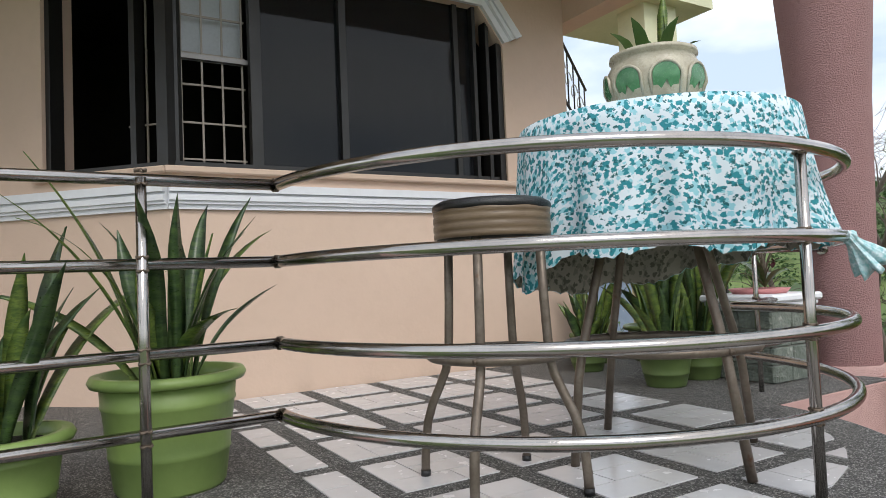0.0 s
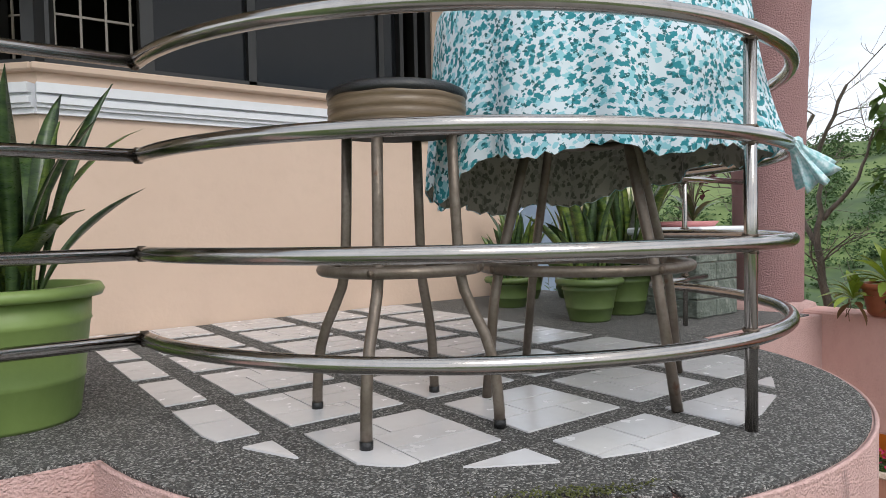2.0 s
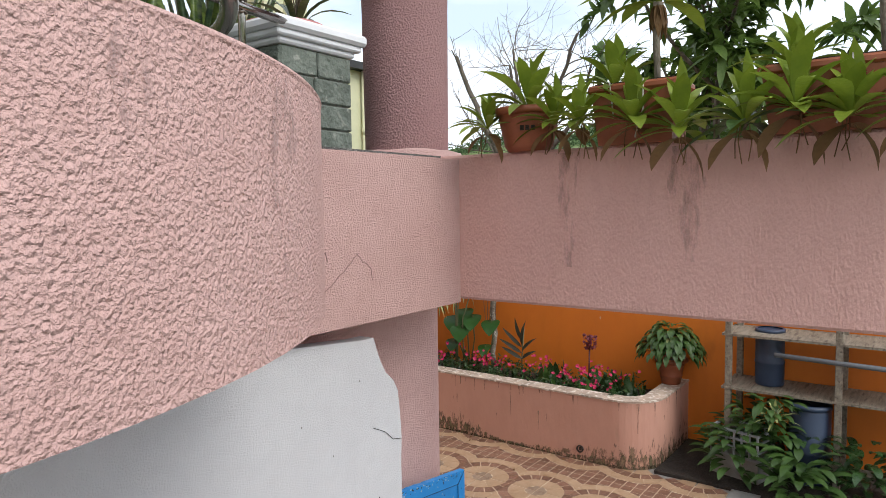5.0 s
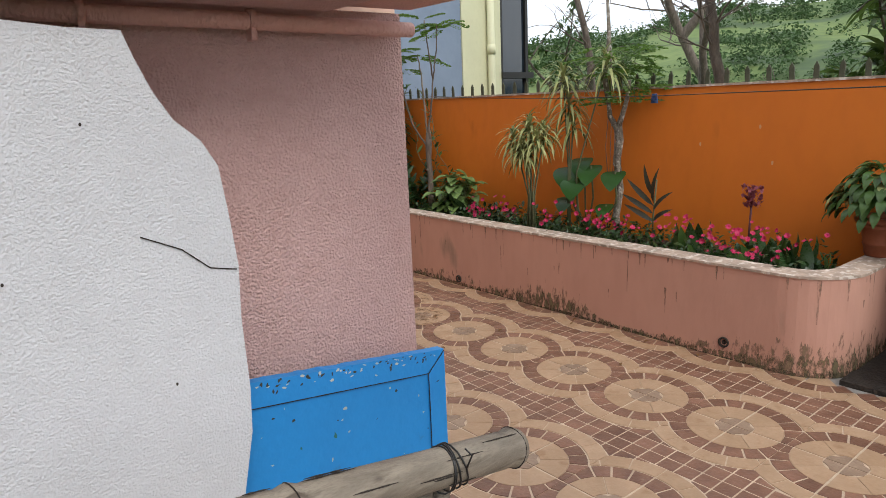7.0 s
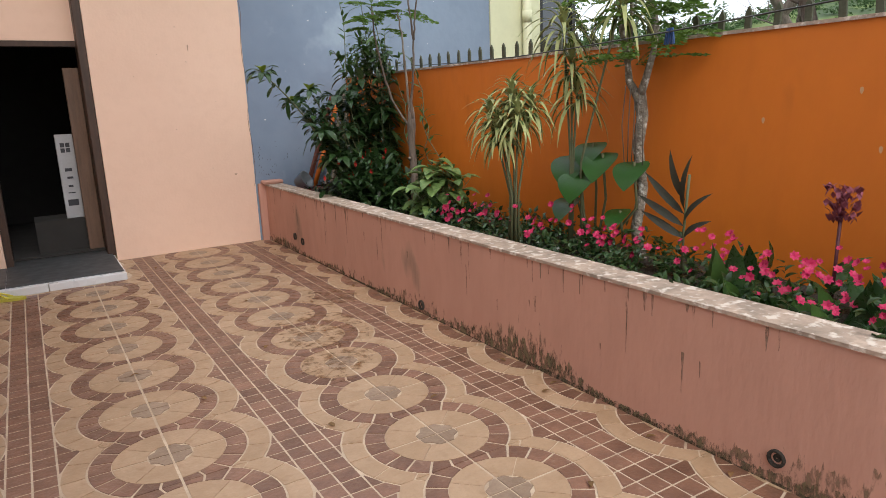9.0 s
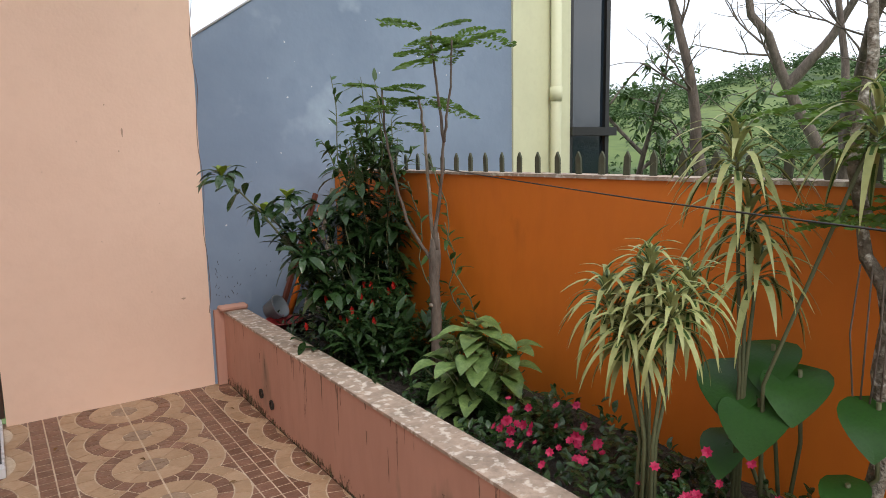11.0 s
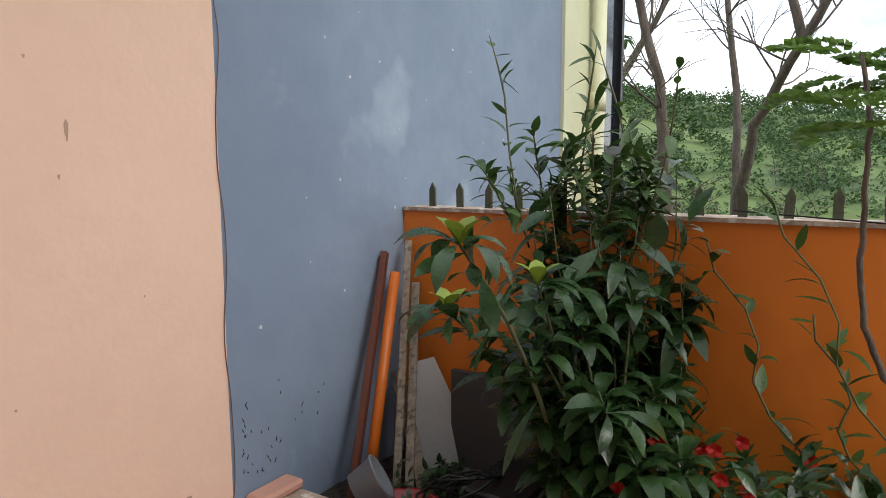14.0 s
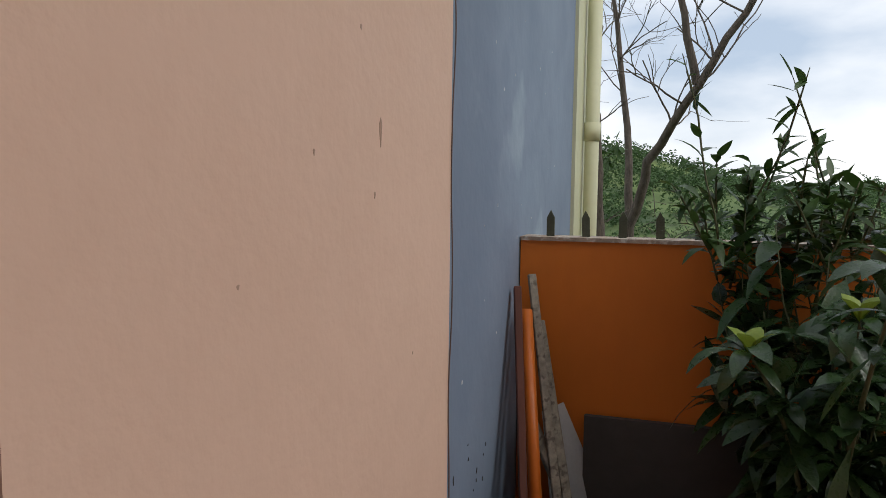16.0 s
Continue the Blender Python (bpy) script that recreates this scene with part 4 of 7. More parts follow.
us = thing("shoots", "young green shoots in the glazed pot on the table", "potted plant", at=(1.62, 1.72, PF + 1.236 + 0.25), size=0.9)
r = random.Random(9)
for i in range(7):
    a = r.uniform(0, 6.28)
    s = Shape().leaf((0.1 * math.cos(a), 0.1 * math.sin(a), 0.0), (0.21 * math.cos(a), 0.21 * math.sin(a), 0.1 + 0.12 * r.random()), 0.06, 0.2, n=5)
    part("leaf", s, LEAF_MID, us)
for i in range(3):
    s = Shape()
    sword_blade(s, (0.10, 0.02 * i, 0.0), (0.13 + 0.02 * i, 0.03 * i, 0.16 + 0.12 * i), 0.05, 0.05, i)
    part("leaf", s, SANS_EDGE, us)

# ---------------------------------------------------------------- bay window, mouldings
GLASS = bpy.data.materials.new("window_glass")
GLASS.use_nodes = True
gn, gl = GLASS.node_tree.nodes, GLASS.node_tree.links
gb = gn["Principled BSDF"]
gb.inputs["Base Color"].default_value = (0.02, 0.022, 0.025, 1)
gb.inputs["Roughness"].default_value = 0.04
gb.inputs["Transmission Weight"].default_value = 0.55
gb.inputs["IOR"].default_value = 1.3

D45 = pose(0.15, FY, 0, 0, 0, -45)  # facet of the bay: its local -x runs along the wall, +y into the house


def moulding(sh, x0, x1, m, z0=3.645):
    for d, a, b in ((0.025, 0.0, 0.03), (0.045, 0.03, 0.05), (0.06, 0.05, 0.085), (0.04, 0.085, 0.1), (0.07, 0.1, 0.15)):
        sh.box(x0, x1, -d, 0.004, z0 + a, z0 + b, m)


mo = Shape()
moulding(mo, 0.0, 3.25, pose(0, FY, 0) @ Matrix.Translation((0.14, 0, 0)) @ Matrix.Diagonal((0.957, 1, 1, 1)))
moulding(mo, -1.24, 0.0, D45)
structure("trim_ledge", mo, WHITE_TRIM, "white moulded ledge below the bay window", "trim")
structure("sill", Shape().box(0.12, 2.72, FY - 0.05, FY + 0.2, 3.86, 3.90, bevel=0.008).box(-0.95, 0.0, -0.05, 0.2, 3.86, 3.90, D45, bevel=0.008), PEACH_LIGHT, "peach window sill", "trim")
tw = Shape()
for o, w in ((0.0, 0.05), (0.05, 0.03), (0.08, 0.06)):
    d = 0.03 + o * 0.6
    a, b = 0.0 + o, o + w
    tw.add([(2.62 + a, FY - d, 3.9), (2.62 + b, FY - d, 3.9), (2.62 + b, FY - d, 4.985 + b * 0.4), (2.62 + a, FY - d, 4.985 + a * 0.4),
            (2.42 + b * 0.5, FY - d, 5.25 + b * 0.9), (2.42 + a * 0.5, FY - d, 5.25 + a), (0.15, FY - d, 5.25 + b * 0.9), (0.15, FY - d, 5.25 + a)],
           [(3, 2, 4, 5), (5, 4, 6, 7)])
    tw.add([(2.62 + b, FY - d, 4.985 + b * 0.4), (2.62 + b, FY + 0.002, 4.985 + b * 0.4), (2.42 + b * 0.5, FY + 0.002, 5.25 + b * 0.9), (2.42 + b * 0.5, FY - d, 5.25 + b * 0.9), (0.15, FY + 0.002, 5.25 + b * 0.9), (0.15, FY - d, 5.25 + b * 0.9)], [(0, 1, 2, 3), (3, 2, 4, 5)])
    tw.add([(2.62 + a, FY - d, 4.985 + a * 0.4), (2.62 + a, FY + 0.002, 4.985 + a * 0.4), (2.42 + a * 0.5, FY + 0.002, 5.25 + a), (2.42 + a * 0.5, FY - d, 5.25 + a), (0.15, FY + 0.002, 5.25 + a), (0.15, FY - d, 5.25 + a)], [(3, 2, 1, 0), (5, 4, 2, 3)])
structure("trim_window", tw, WHITE_TRIM, "white moulding round the top of the window", "trim")

w1 = tagged(part("window_1", Shape().box(0.15, 0.22, FY + 0.05, FY + 0.13, 3.9, 5.25).box(0.66, 0.73, FY + 0.05, FY + 0.12, 3.9, 5.25).box(1.27, 1.32, FY + 0.04, FY + 0.12, 3.9, 5.25)
                 .box(2.20, 2.24, FY + 0.05, FY + 0.14, 3.9, 5.25).box(2.36, 2.39, FY + 0.03, FY + 0.12, 3.9, 5.25).box(2.48, 2.51, FY + 0.03, FY + 0.12, 3.9, 5.25).box(2.57, 2.62, FY + 0.02, FY + 0.14, 3.9, 4.99).box(0.15, 2.62, FY + 0.04, FY + 0.13, 3.9, 3.94), BLACKFRAME), "dark bay window with sliding panes and a grille", "window", "", "structure")
part("pane", Shape().box(0.73, 1.27, FY + 0.085, FY + 0.091, 3.94, 5.25), GLASS, w1)
part("pane", Shape().box(1.32, 2.20, FY + 0.075, FY + 0.081, 3.94, 5.25), GLASS, w1)
part("pane", Shape().box(2.24, 2.36, FY + 0.085, FY + 0.091, 3.94, 5.25), GLASS, w1)
part("curtain", Shape().add([(0.9 + 0.03 * i, FY + 0.30 + 0.025 * math.sin(i * 1.1), z) for z in (3.9, 4.82) for i in range(46)], [(i, i + 1, 47 + i, 46 + i) for i in range(45)], True), CURTAIN, w1, "grey curtain behind the glass")
g = Shape()
for z in (3.97, 4.20, 4.44, 4.64, 4.88, 5.1):
    g.box(0.23, 0.65, FY + 0.145, FY + 0.155, z, z + 0.012)
for i in range(4):
    g.box(0.25 + i * 0.125, 0.262 + i * 0.125, FY + 0.142, FY + 0.152, 3.94, 5.25)
part("grille", g, GRILLE, w1, "thin brown metal grille")
part("blind", Shape().box(0.23, 0.65, FY + 0.20, FY + 0.22, 4.62, 5.25), mat("pale_blind", (0.45, 0.47, 0.50), 0.8), w1, "pale louvre pane behind the grille")
part("sash", Shape().box(0.23, 0.66, FY + 0.11, FY + 0.14, 4.60, 4.63), ALU, w1, "light metal sash bar")
w2 = tagged(part("window_2", Shape().box(-0.05, 0.0, 0.03, 0.14, 3.9, 5.25, D45).box(-0.30, -0.26, 0.05, 0.13, 3.9, 5.25, D45).box(-0.93, -0.87, 0.03, 0.14, 3.9, 5.25, D45).box(-0.93, 0, 0.04, 0.13, 3.9, 3.94, D45), BLACKFRAME), "dark side window of the bay", "window", "", "structure")
part("mullion", Shape().box(-0.055, 0.02, -0.03, 0.03, 3.9, 5.25, D45), BLACKFRAME, w2, "dark corner post of the bay window")
g = Shape()
for i in range(4):
    g.box(-0.36 + i * 0.09, -0.35 + i * 0.09, 0.16, 0.17, 3.94, 5.25, D45)
g.box(-0.4, -0.05, 0.16, 0.17, 4.2, 4.21, D45)
part("grille", g, GRILLE, w2, "thin brown metal grille")
# far bright window seen through the dark room
lp = Shape()
for z0, z1 in ((4.62, 4.86), (4.44, 4.60), (4.33, 4.42)):
    lp.box(-0.47, -0.415, 0.60, 0.61, z0, z1, D45).box(-0.405, -0.36, 0.60, 0.61, z0, z1, D45)
part("louvre", lp, mat("louvre_glass", (0.35, 0.38, 0.46), 0.3), w2, "pale louvre panes inside")
# closed shell behind the panes, blackened in place of indoor shade
structure("wall_room", Shape().box(-3.9, 3.04, 4.36, 7.0, 5.56, 5.59).box(3.02, 3.04, 4.34, 7.0, 3.42, 5.58).box(-3.9, -3.88, 5.14, 7.0, 3.42, 5.58).prism([(-0.54, 5.14), (0.3, 4.34), (3.04, 4.34), (3.04, 7.0), (-3.9, 7.0), (-3.9, 5.14)], 3.4, 3.42).box(-3.9, 3.04, 6.98, 7.0, 3.42, 5.6), INTERIOR, "room behind the bay window, its gloom painted near black", "wall")

# far balcony post and stair railing beyond the house corner
structure("post_green", Shape().box(5.28, 5.50, 5.0, 5.4, PF, 7.0).box(5.50, 5.75, 4.96, 5.4, PF, 7.0), CREAMPAINT, "pale green square post of the balcony", "column")
structure("roof_edge", Shape().box(3.45, 6.2, 4.8, 6.2, 6.15, 6.3, pose(0, 0, 0)), CREAMPAINT, "edge of the balcony roof", "roof")
sr = thing("stair_railing", "dark wrought iron stair railing with scrolls", "railing", at=(0, 0, 0))
for z in (0, 0.55):
    part("bar", Shape().tube([(3.60, 4.6, 4.95 + z), (4.35, 5.0, 4.5 + z)], 0.014, 8), BLACKFRAME, sr)
for k in range(6):
    u = k / 5
    x, y, z = 3.62 + 0.7 * u, 4.61 + 0.38 * u, 4.94 - 0.43 * u
    part("baluster", Shape().tube([(x, y, z), (x, y, z + 0.55)], 0.008, 6), BLACKFRAME, sr)
    part("scroll", Shape().tube([(x + 0.05 * math.cos(t * 0.6) * (1 - t / 14), y, z + 0.27 + 0.1 * math.sin(t * 0.6) * (1 - t / 14)) for t in range(13)], 0.006, 6), mat("pale_iron", (0.4, 0.42, 0.4), 0.5) if k == 0 else sr.children[-1].data.materials[0], sr)

# drain pipe, board and bamboo under the terrace
dp = thing("drain_pipe", "thin pink painted drain pipe with collars under the terrace", "pipe")
part("pipe", Shape().tube([(2.5, 2.20, 1.812), (3.62, 2.20, 1.807), (4.07, 2.20, 1.802)], 0.019, 14), PINK_BEAM, dp)
for x in (2.95, 3.27, 3.62):
    part("clip", Shape().tube([(x - 0.008, 2.20, 1.809), (x + 0.008, 2.20, 1.809)], 0.024, 12).box(x - 0.006, x + 0.006, 2.185, 2.215, 1.764, 1.80), PINK_BEAM, dp)

bd = thing("plywood_board", "blue painted plywood board with worn edges leaning on the pink wall", "board", at=(3.465, 2.085, 0.0))


def board_edge(u):
    """Height of the board's sloping top, u metres along it."""
    return 0.95 + (0.565 - u) * 0.127


def ragged_top(u0, u1, drop, n=60):
    return [(u, board_edge(u) - drop + 0.0025 * noise.noise((u * 60, drop * 9, 2)) - 0.004 * max(0, noise.noise((u * 23, 4, drop)))) for u in (u1 + (u0 - u1) * i / n for i in range(n + 1))]


part("sheet", Shape().prism([(-0.26, 0), (0.565, 0)] + ragged_top(-0.26, 0.565, 0.0), -0.012, 0.012, pose(0, 0, 0, 90)), BLUEBOARD, bd)
part("batten", Shape().prism([(-0.26, board_edge(-0.26) - 0.062), (0.507, board_edge(0.507) - 0.062)] + ragged_top(-0.26, 0.566, 0.0), 0.0121, 0.016, pose(0, 0, 0, 90)), BLUEBOARD, bd)
part("batten", Shape().prism([(0.511, 0), (0.566, 0), (0.566, board_edge(0.566) - 0.006), (0.511, board_edge(0.511) - 0.064)], 0.0121, 0.016, pose(0, 0, 0, 90)), BLUEBOARD, bd)
jt = Shape()
for q0, q1 in (((-0.26, board_edge(-0.26) - 0.063), (0.508, board_edge(0.508) - 0.063)), ((0.509, board_edge(0.509) - 0.064), (0.566, board_edge(0.566) - 0.003)), ((0.509, board_edge(0.509) - 0.064), (0.509, 0.02))):
    jt.tube([(q0[0] + (q1[0] - q0[0]) * k / 8 + 0.0008 * math.sin(k * 2.3), -0.0163, q0[1] + (q1[1] - q0[1]) * k / 8) for k in range(9)], 0.0013, 5)
part("joint", jt, SOIL, bd, "dark open joint between the battens")
rk = random.Random(12)
for nm, m_, count, lab in (("paint_chip", mat("bare_pale_wood", (0.50, 0.50, 0.46), 0.9), 70, "pale bare spots where the paint has chipped"), ("scuff", mat("dark_scuff", (0.05, 0.045, 0.035), 0.9), 95, "dark scratches and knocks in the paint"), ("grime", mat("green_grime", (0.035, 0.16, 0.14), 0.8), 9, "greenish grime smears")):
    chip = Shape()
    for k in range(count):
        u = rk.uniform(-0.22, 0.54)
        top_ = rk.random() < 0.62 and nm != "grime"
        v = board_edge(u) - (abs(rk.gauss(0, 0.014)) + 0.002 if top_ else rk.uniform(0.07, 0.55))
        L = rk.uniform(0.002, 0.007) * (2.2 if nm == "grime" else 1)
        W, an = L * rk.uniform(0.25, 0.7), rk.uniform(-0.5, 0.5) + (1.3 if rk.random() < 0.4 else 0)
        dep = 0.0163 if v > board_edge(u) - 0.06 or u > 0.511 else 0.0123
        pts = []
        for q in range(7):
            e, g_ = L * math.cos(q * 0.898) * rk.uniform(0.6, 1.3), W * math.sin(q * 0.898) * rk.uniform(0.5, 1.4)
            pts.append((u + e * math.cos(an) - g_ * math.sin(an), min(v + e * math.sin(an) + g_ * math.cos(an), board_edge(u) - 0.001)))
        chip.prism(pts, dep, dep + 0.0004, pose(0, 0, 0, 90))
    tagged(part(nm, chip, m_, bd, lab), kind="stuff")

bb = thing("bamboo_rail", "weathered bamboo handrail tied with wire to posts", "railing")
A, B = Vector((2.9, 1.54, 1.105)), Vector((3.81, 1.578, 0.936))
NODES = (0.10, 0.455, 0.985)
BAX = (B - A).to_track_quat("Z", "Y").to_matrix().to_4x4()
LEN = (B - A).length
prof = []
for i in range(121):
    u = i / 120
    nd = min(abs(u - q) for q in NODES)
    prof.append((0.037 + 0.0035 * math.exp(-(nd / 0.012) ** 2) - 0.002 * math.exp(-((nd - 0.022) / 0.008) ** 2), u * LEN))
part("pole", Shape().lathe(prof, 28, Matrix.Translation(A) @ BAX, wob=lambda a, z: 1 + 0.018 * math.sin(2 * a + z * 3) + 0.012 * noise.noise((3 * math.cos(a), 3 * math.sin(a), z * 6))), BAMBOO, bb)
for u in NODES:
    ringp = [Matrix.Translation(A.lerp(B, u)) @ BAX @ Vector((0.0405 * math.cos(t), 0.0405 * math.sin(t), 0.002 * math.sin(3 * t))) for t in [i * 0.2618 for i in range(25)]]
    part("node_ring", Shape().tube(ringp, 0.0012, 5, False), SOIL, bb, "dark line round the bamboo joint")
cracks = Shape()
for k in range(34):
    t0, u0, ln_k = rk.uniform(0, 6.28), rk.uniform(0.02, 0.95), rk.uniform(0.01, 0.12)
    path = [Matrix.Translation(A) @ BAX @ Vector((0.0385 * math.cos(t0 + 0.05 * noise.noise((q, k, 0))), 0.0385 * math.sin(t0 + 0.05 * noise.noise((q, k, 0))), min(LEN, u0 * LEN + ln_k * q / 6))) for q in range(7)]
    cracks.tube(path, [0.0004, 0.0012, 0.0016, 0.0010, 0.0016, 0.0010, 0.0004], 5)
tagged(part("split", cracks, SOIL, bb, "dark splits along the bamboo"), kind="stuff")
stump = A.lerp(B, 0.452)
part("branch_scar", Shape().lathe([(0.0005, 0.008), (0.010, 0.007), (0.015, -0.002), (0.017, -0.012)], 10, Matrix.Translation(stump + Vector((0, -0.034, 0.018))) @ pose(0, 0, 0, 65, 0, 10), wob=lambda a, z: 1 + 0.2 * math.sin(3 * a)), DARKWOOD, bb, "dark cut branch stub at a joint")
part("hollow", Shape().lathe([(0.002, 0.002), (0.027, 0.001), (0.0275, 0.002)], 16, Matrix.Translation(B + (B - A).normalized() * 0.0005) @ BAX), BARK_DARK, bb, "dark hollow end")
for u in (0.30, 0.80):
    c = A.lerp(B, u)
    for o in (-0.021, 0.021):
        part("post", Shape().tube([(c.x + o, c.y + 0.052, 0), (c.x + o, c.y + 0.052, c.z - 0.012)], 0.02, 12), BAMBOO, bb)
    for k in range(4):
        wr = Shape().tube([c + Vector((0.010 * (k - 1.5) + 0.008 * math.sin(a + k), 0.0415 * math.cos(a), 0.0415 * math.sin(a) - 0.002)) for a in [i * 0.42 for i in range(16)]], 0.0018, 6)
        part("wire", wr, BLACKFRAME, bb, "dark binding wire")
    part("wire", Shape().tube([c + Vector((0.01, -0.044, 0.01)), c + Vector((0.016, -0.052, 0.035)), c + Vector((0.006, -0.046, 0.05))], 0.0018, 6), BLACKFRAME, bb, "twisted wire end")

# doorway at the end of the yard
d1 = tagged(part("door_1", Shape().box(5.15, 5.219, 8.404, 8.66, 0.06, 3.38, bevel=0.004).box(4.333, 4.39, 8.42, 8.66, 0.06, 2.03).box(4.39, 5.15, 8.56, 8.66, 1.98, 2.028), DARKWOOD), "dark wooden door frame, open doorway to a dark room", "door", "", "structure")
part("stile", Shape().box(5.02, 5.148, 8.662, 8.72, 0.10, 1.80, bevel=0.004), mat("brown_door_edge", (0.17, 0.095, 0.06), 0.5, (0.09, 0.05, 0.03), 5, 60, 0.8, stretch=(6, 6, 0.6)), d1, "brown wooden edge of the opened door")
part("sill", Shape().box(4.04, 4.62, 7.53, 8.4, 0.0, 0.062, bevel=0.004).box(4.624, 5.20, 7.53, 8.4, 0.0, 0.062, bevel=0.004), mat("white_tile_sill", (0.66, 0.66, 0.68), 0.3, None, 3, 30, 0.3), d1, "white tiled door step")
part("threshold", Shape().box(4.05, 4.33, 7.60, 8.395, 0.062, 0.075).box(4.335, 5.185, 7.60, 8.66, 0.062, 0.075), mat("grey_floor_paint", (0.06, 0.062, 0.065), 0.5), d1, "dark grey floor")
# room shell and carton ledge, near black in place of indoor shade
structure("wall_inside", Shape().box(3.0, 5.6, 11.0, 11.1, 0, 2.4).box(5.5, 5.6, 8.62, 11.0, 0, 2.4).box(3.0, 3.1, 8.62, 11.0, 0, 2.4).box(3.0, 5.6, 8.62, 11.1, 2.4, 2.45).box(3.0, 5.6, 8.62, 11.1, 0.08, 0.1), INTERIOR, "room behind the doorway, its gloom painted near black", "wall")
structure("ledge_inside", Shape().box(4.6, 5.3, 8.75, 9.2, 0.10, 0.40), INTERIOR, "low ledge under the carton, painted near black like the unlit room", "ledge")
bxx = thing("cardboard_box", "tall white printed carton standing inside the doorway", "box", at=(4.95, 8.86, 0.10))
part("carton", Shape().box(-0.075, 0.075, -0.045, 0.045, 0.0, 0.80, pose(0, 0, 0.3, 0, 0, 0), bevel=0.003), mat("white_card", (0.44, 0.44, 0.46), 0.7), bxx)
PRINT = mat("dark_print", (0.05, 0.05, 0.06), 0.7)
for x0, x1, z0, z1 in ((-0.04, -0.005, 0.98, 1.02), (0.005, 0.04, 0.98, 1.02), (-0.04, -0.005, 0.93, 0.97), (0.005, 0.04, 0.93, 0.97), (-0.03, 0.03, 0.75, 0.78), (-0.02, 0.03, 0.68, 0.70), (-0.02, 0.02, 0.60, 0.62), (-0.03, 0.03, 0.54, 0.55), (-0.045, 0.045, 0.42, 0.48)):
    part("print", Shape().box(x0, x1, -0.048, -0.0455, z0, z1), PRINT, bxx, "dark printed mark")
slip = thing("flip_flop", "yellow-green rubber flip-flop beside the door step", "slipper", at=(4.34, 7.45, 0.002), turn=70)
part("sole", Shape().prism([(0.05 * math.cos(t) * (1 + 0.15 * math.sin(t)), 0.13 * math.sin(t)) for t in [i * 0.393 for i in range(16)]], 0, 0.022), mat("lime_rubber", (0.45, 0.42, 0.06), 0.6), slip)
part("strap", Shape().tube([(-0.045, -0.02, 0.02), (-0.02, 0.05, 0.055), (0, 0.085, 0.022)], 0.008, 6).tube([(0.045, -0.02, 0.02), (0.02, 0.05, 0.055), (0, 0.085, 0.022)], 0.008, 6), mat("yellow_rubber", (0.6, 0.5, 0.05), 0.5), slip)

# spikes on the garden wall
for i in range(58):
    y = 8.28 - 0.1555 * i
    sp = thing("wall_spike", "pointed green iron spike on the garden wall", "spike", "spikes on the wall", at=(7.785, y, 1.66)) if i == 0 else None
    if sp:
        first = sp
        part("blade", Shape().prism([(-0.017, 0), (0.017, 0), (0.017, 0.085), (0.0, 0.118), (-0.017, 0.085)], -0.006, 0.006, pose(0, 0, 0, 90, 0, 90)), SPIKE, sp)
    else:
        copy_thing(first, pose(7.785, y, 1.66, rnd.uniform(-3, 3), rnd.uniform(-3, 3), rnd.uniform(-6, 6)))

# neighbour's corner: down pipe, dark glass, ledge
npipe = thing("down_pipe", "pale yellow-green down pipe with a socket joint", "pipe")
part("pipe", Shape().tube([(10.17, 8.31, -2), (10.17, 8.31, 4.6)], 0.055, 16), CREAMPAINT, npipe)
part("socket", Shape().tube([(10.17, 8.31, 2.28), (10.17, 8.31, 2.42)], 0.064, 16), CREAMPAINT, npipe)
part("socket", Shape().tube([(10.17, 8.31, 3.5), (10.17, 8.31, 3.62)], 0.064, 16), CREAMPAINT, npipe)
nw = tagged(part("window_3", Shape().box(10.44, 10.50, 8.40, 8.6, -1, 4.6).box(11.0, 11.06, 8.40, 8.6, -1, 4.6).box(10.44, 11.12, 8.34, 8.6, 1.93, 2.02), BLACKFRAME), "tall dark glass bay of the neighbouring house", "window", "", "structure")
NG = mat("dark_blue_glass", (0.012, 0.02, 0.03), 0.06, spec=1.0)
part("pane", Shape().box(10.50, 11.0, 8.44, 8.46, 2.02, 4.6), NG, nw)
part("pane", Shape().box(10.50, 11.0, 8.44, 8.46, -1, 1.93), NG, nw)
structure("eave", Shape().box(9.6, 11.3, 8.2, 8.7, 4.6, 4.72), BLACKFRAME, "dark eave of the neighbouring house", "roof")
# mortar line where peach meets blue, lump on the planter's end
smg = mat("brown_smudge", (0.52, 0.34, 0.25), 0.8, (0.38, 0.24, 0.17), 40, 120, 1.0)
for x, z, w, h in ((6.09, 1.96, 0.006, 0.032), (5.80, 1.90, 0.003, 0.006), (5.58, 1.70, 0.003, 0.004), (5.99, 2.15, 0.004, 0.006), (6.06, 1.83, 0.004, 0.008), (6.42, 0.72, 0.015, 0.008), (6.2, 0.80, 0.004, 0.004), (5.9, 1.2, 0.004, 0.004), (6.3, 1.45, 0.003, 0.004)):
    o = Shape().prism([(x + w * math.cos(q) * (1 + 0.4 * math.sin(q * 3 + x)), z + h * math.sin(q)) for q in [i * 0.628 for i in range(10)]], -8.3995, -8.3990, pose(0, 0, 0, 90))
    structure("wall_mark", o, smg, "small brown smudge on the peach wall", "stain")
ml = Shape()
pts = [(6.612 + 0.012 * math.sin(z * 9) + 0.012 * noise.noise((z * 5, 0, 0)), 8.396, z) for z in [0.58 + 0.04 * i for i in range(70)]]
ml.tube(pts, 0.002, 5)
structure("crack", ml, mat("dark_crack", (0.16, 0.10, 0.08), 0.9), "wavy crack between the peach and the blue wall", "crack")
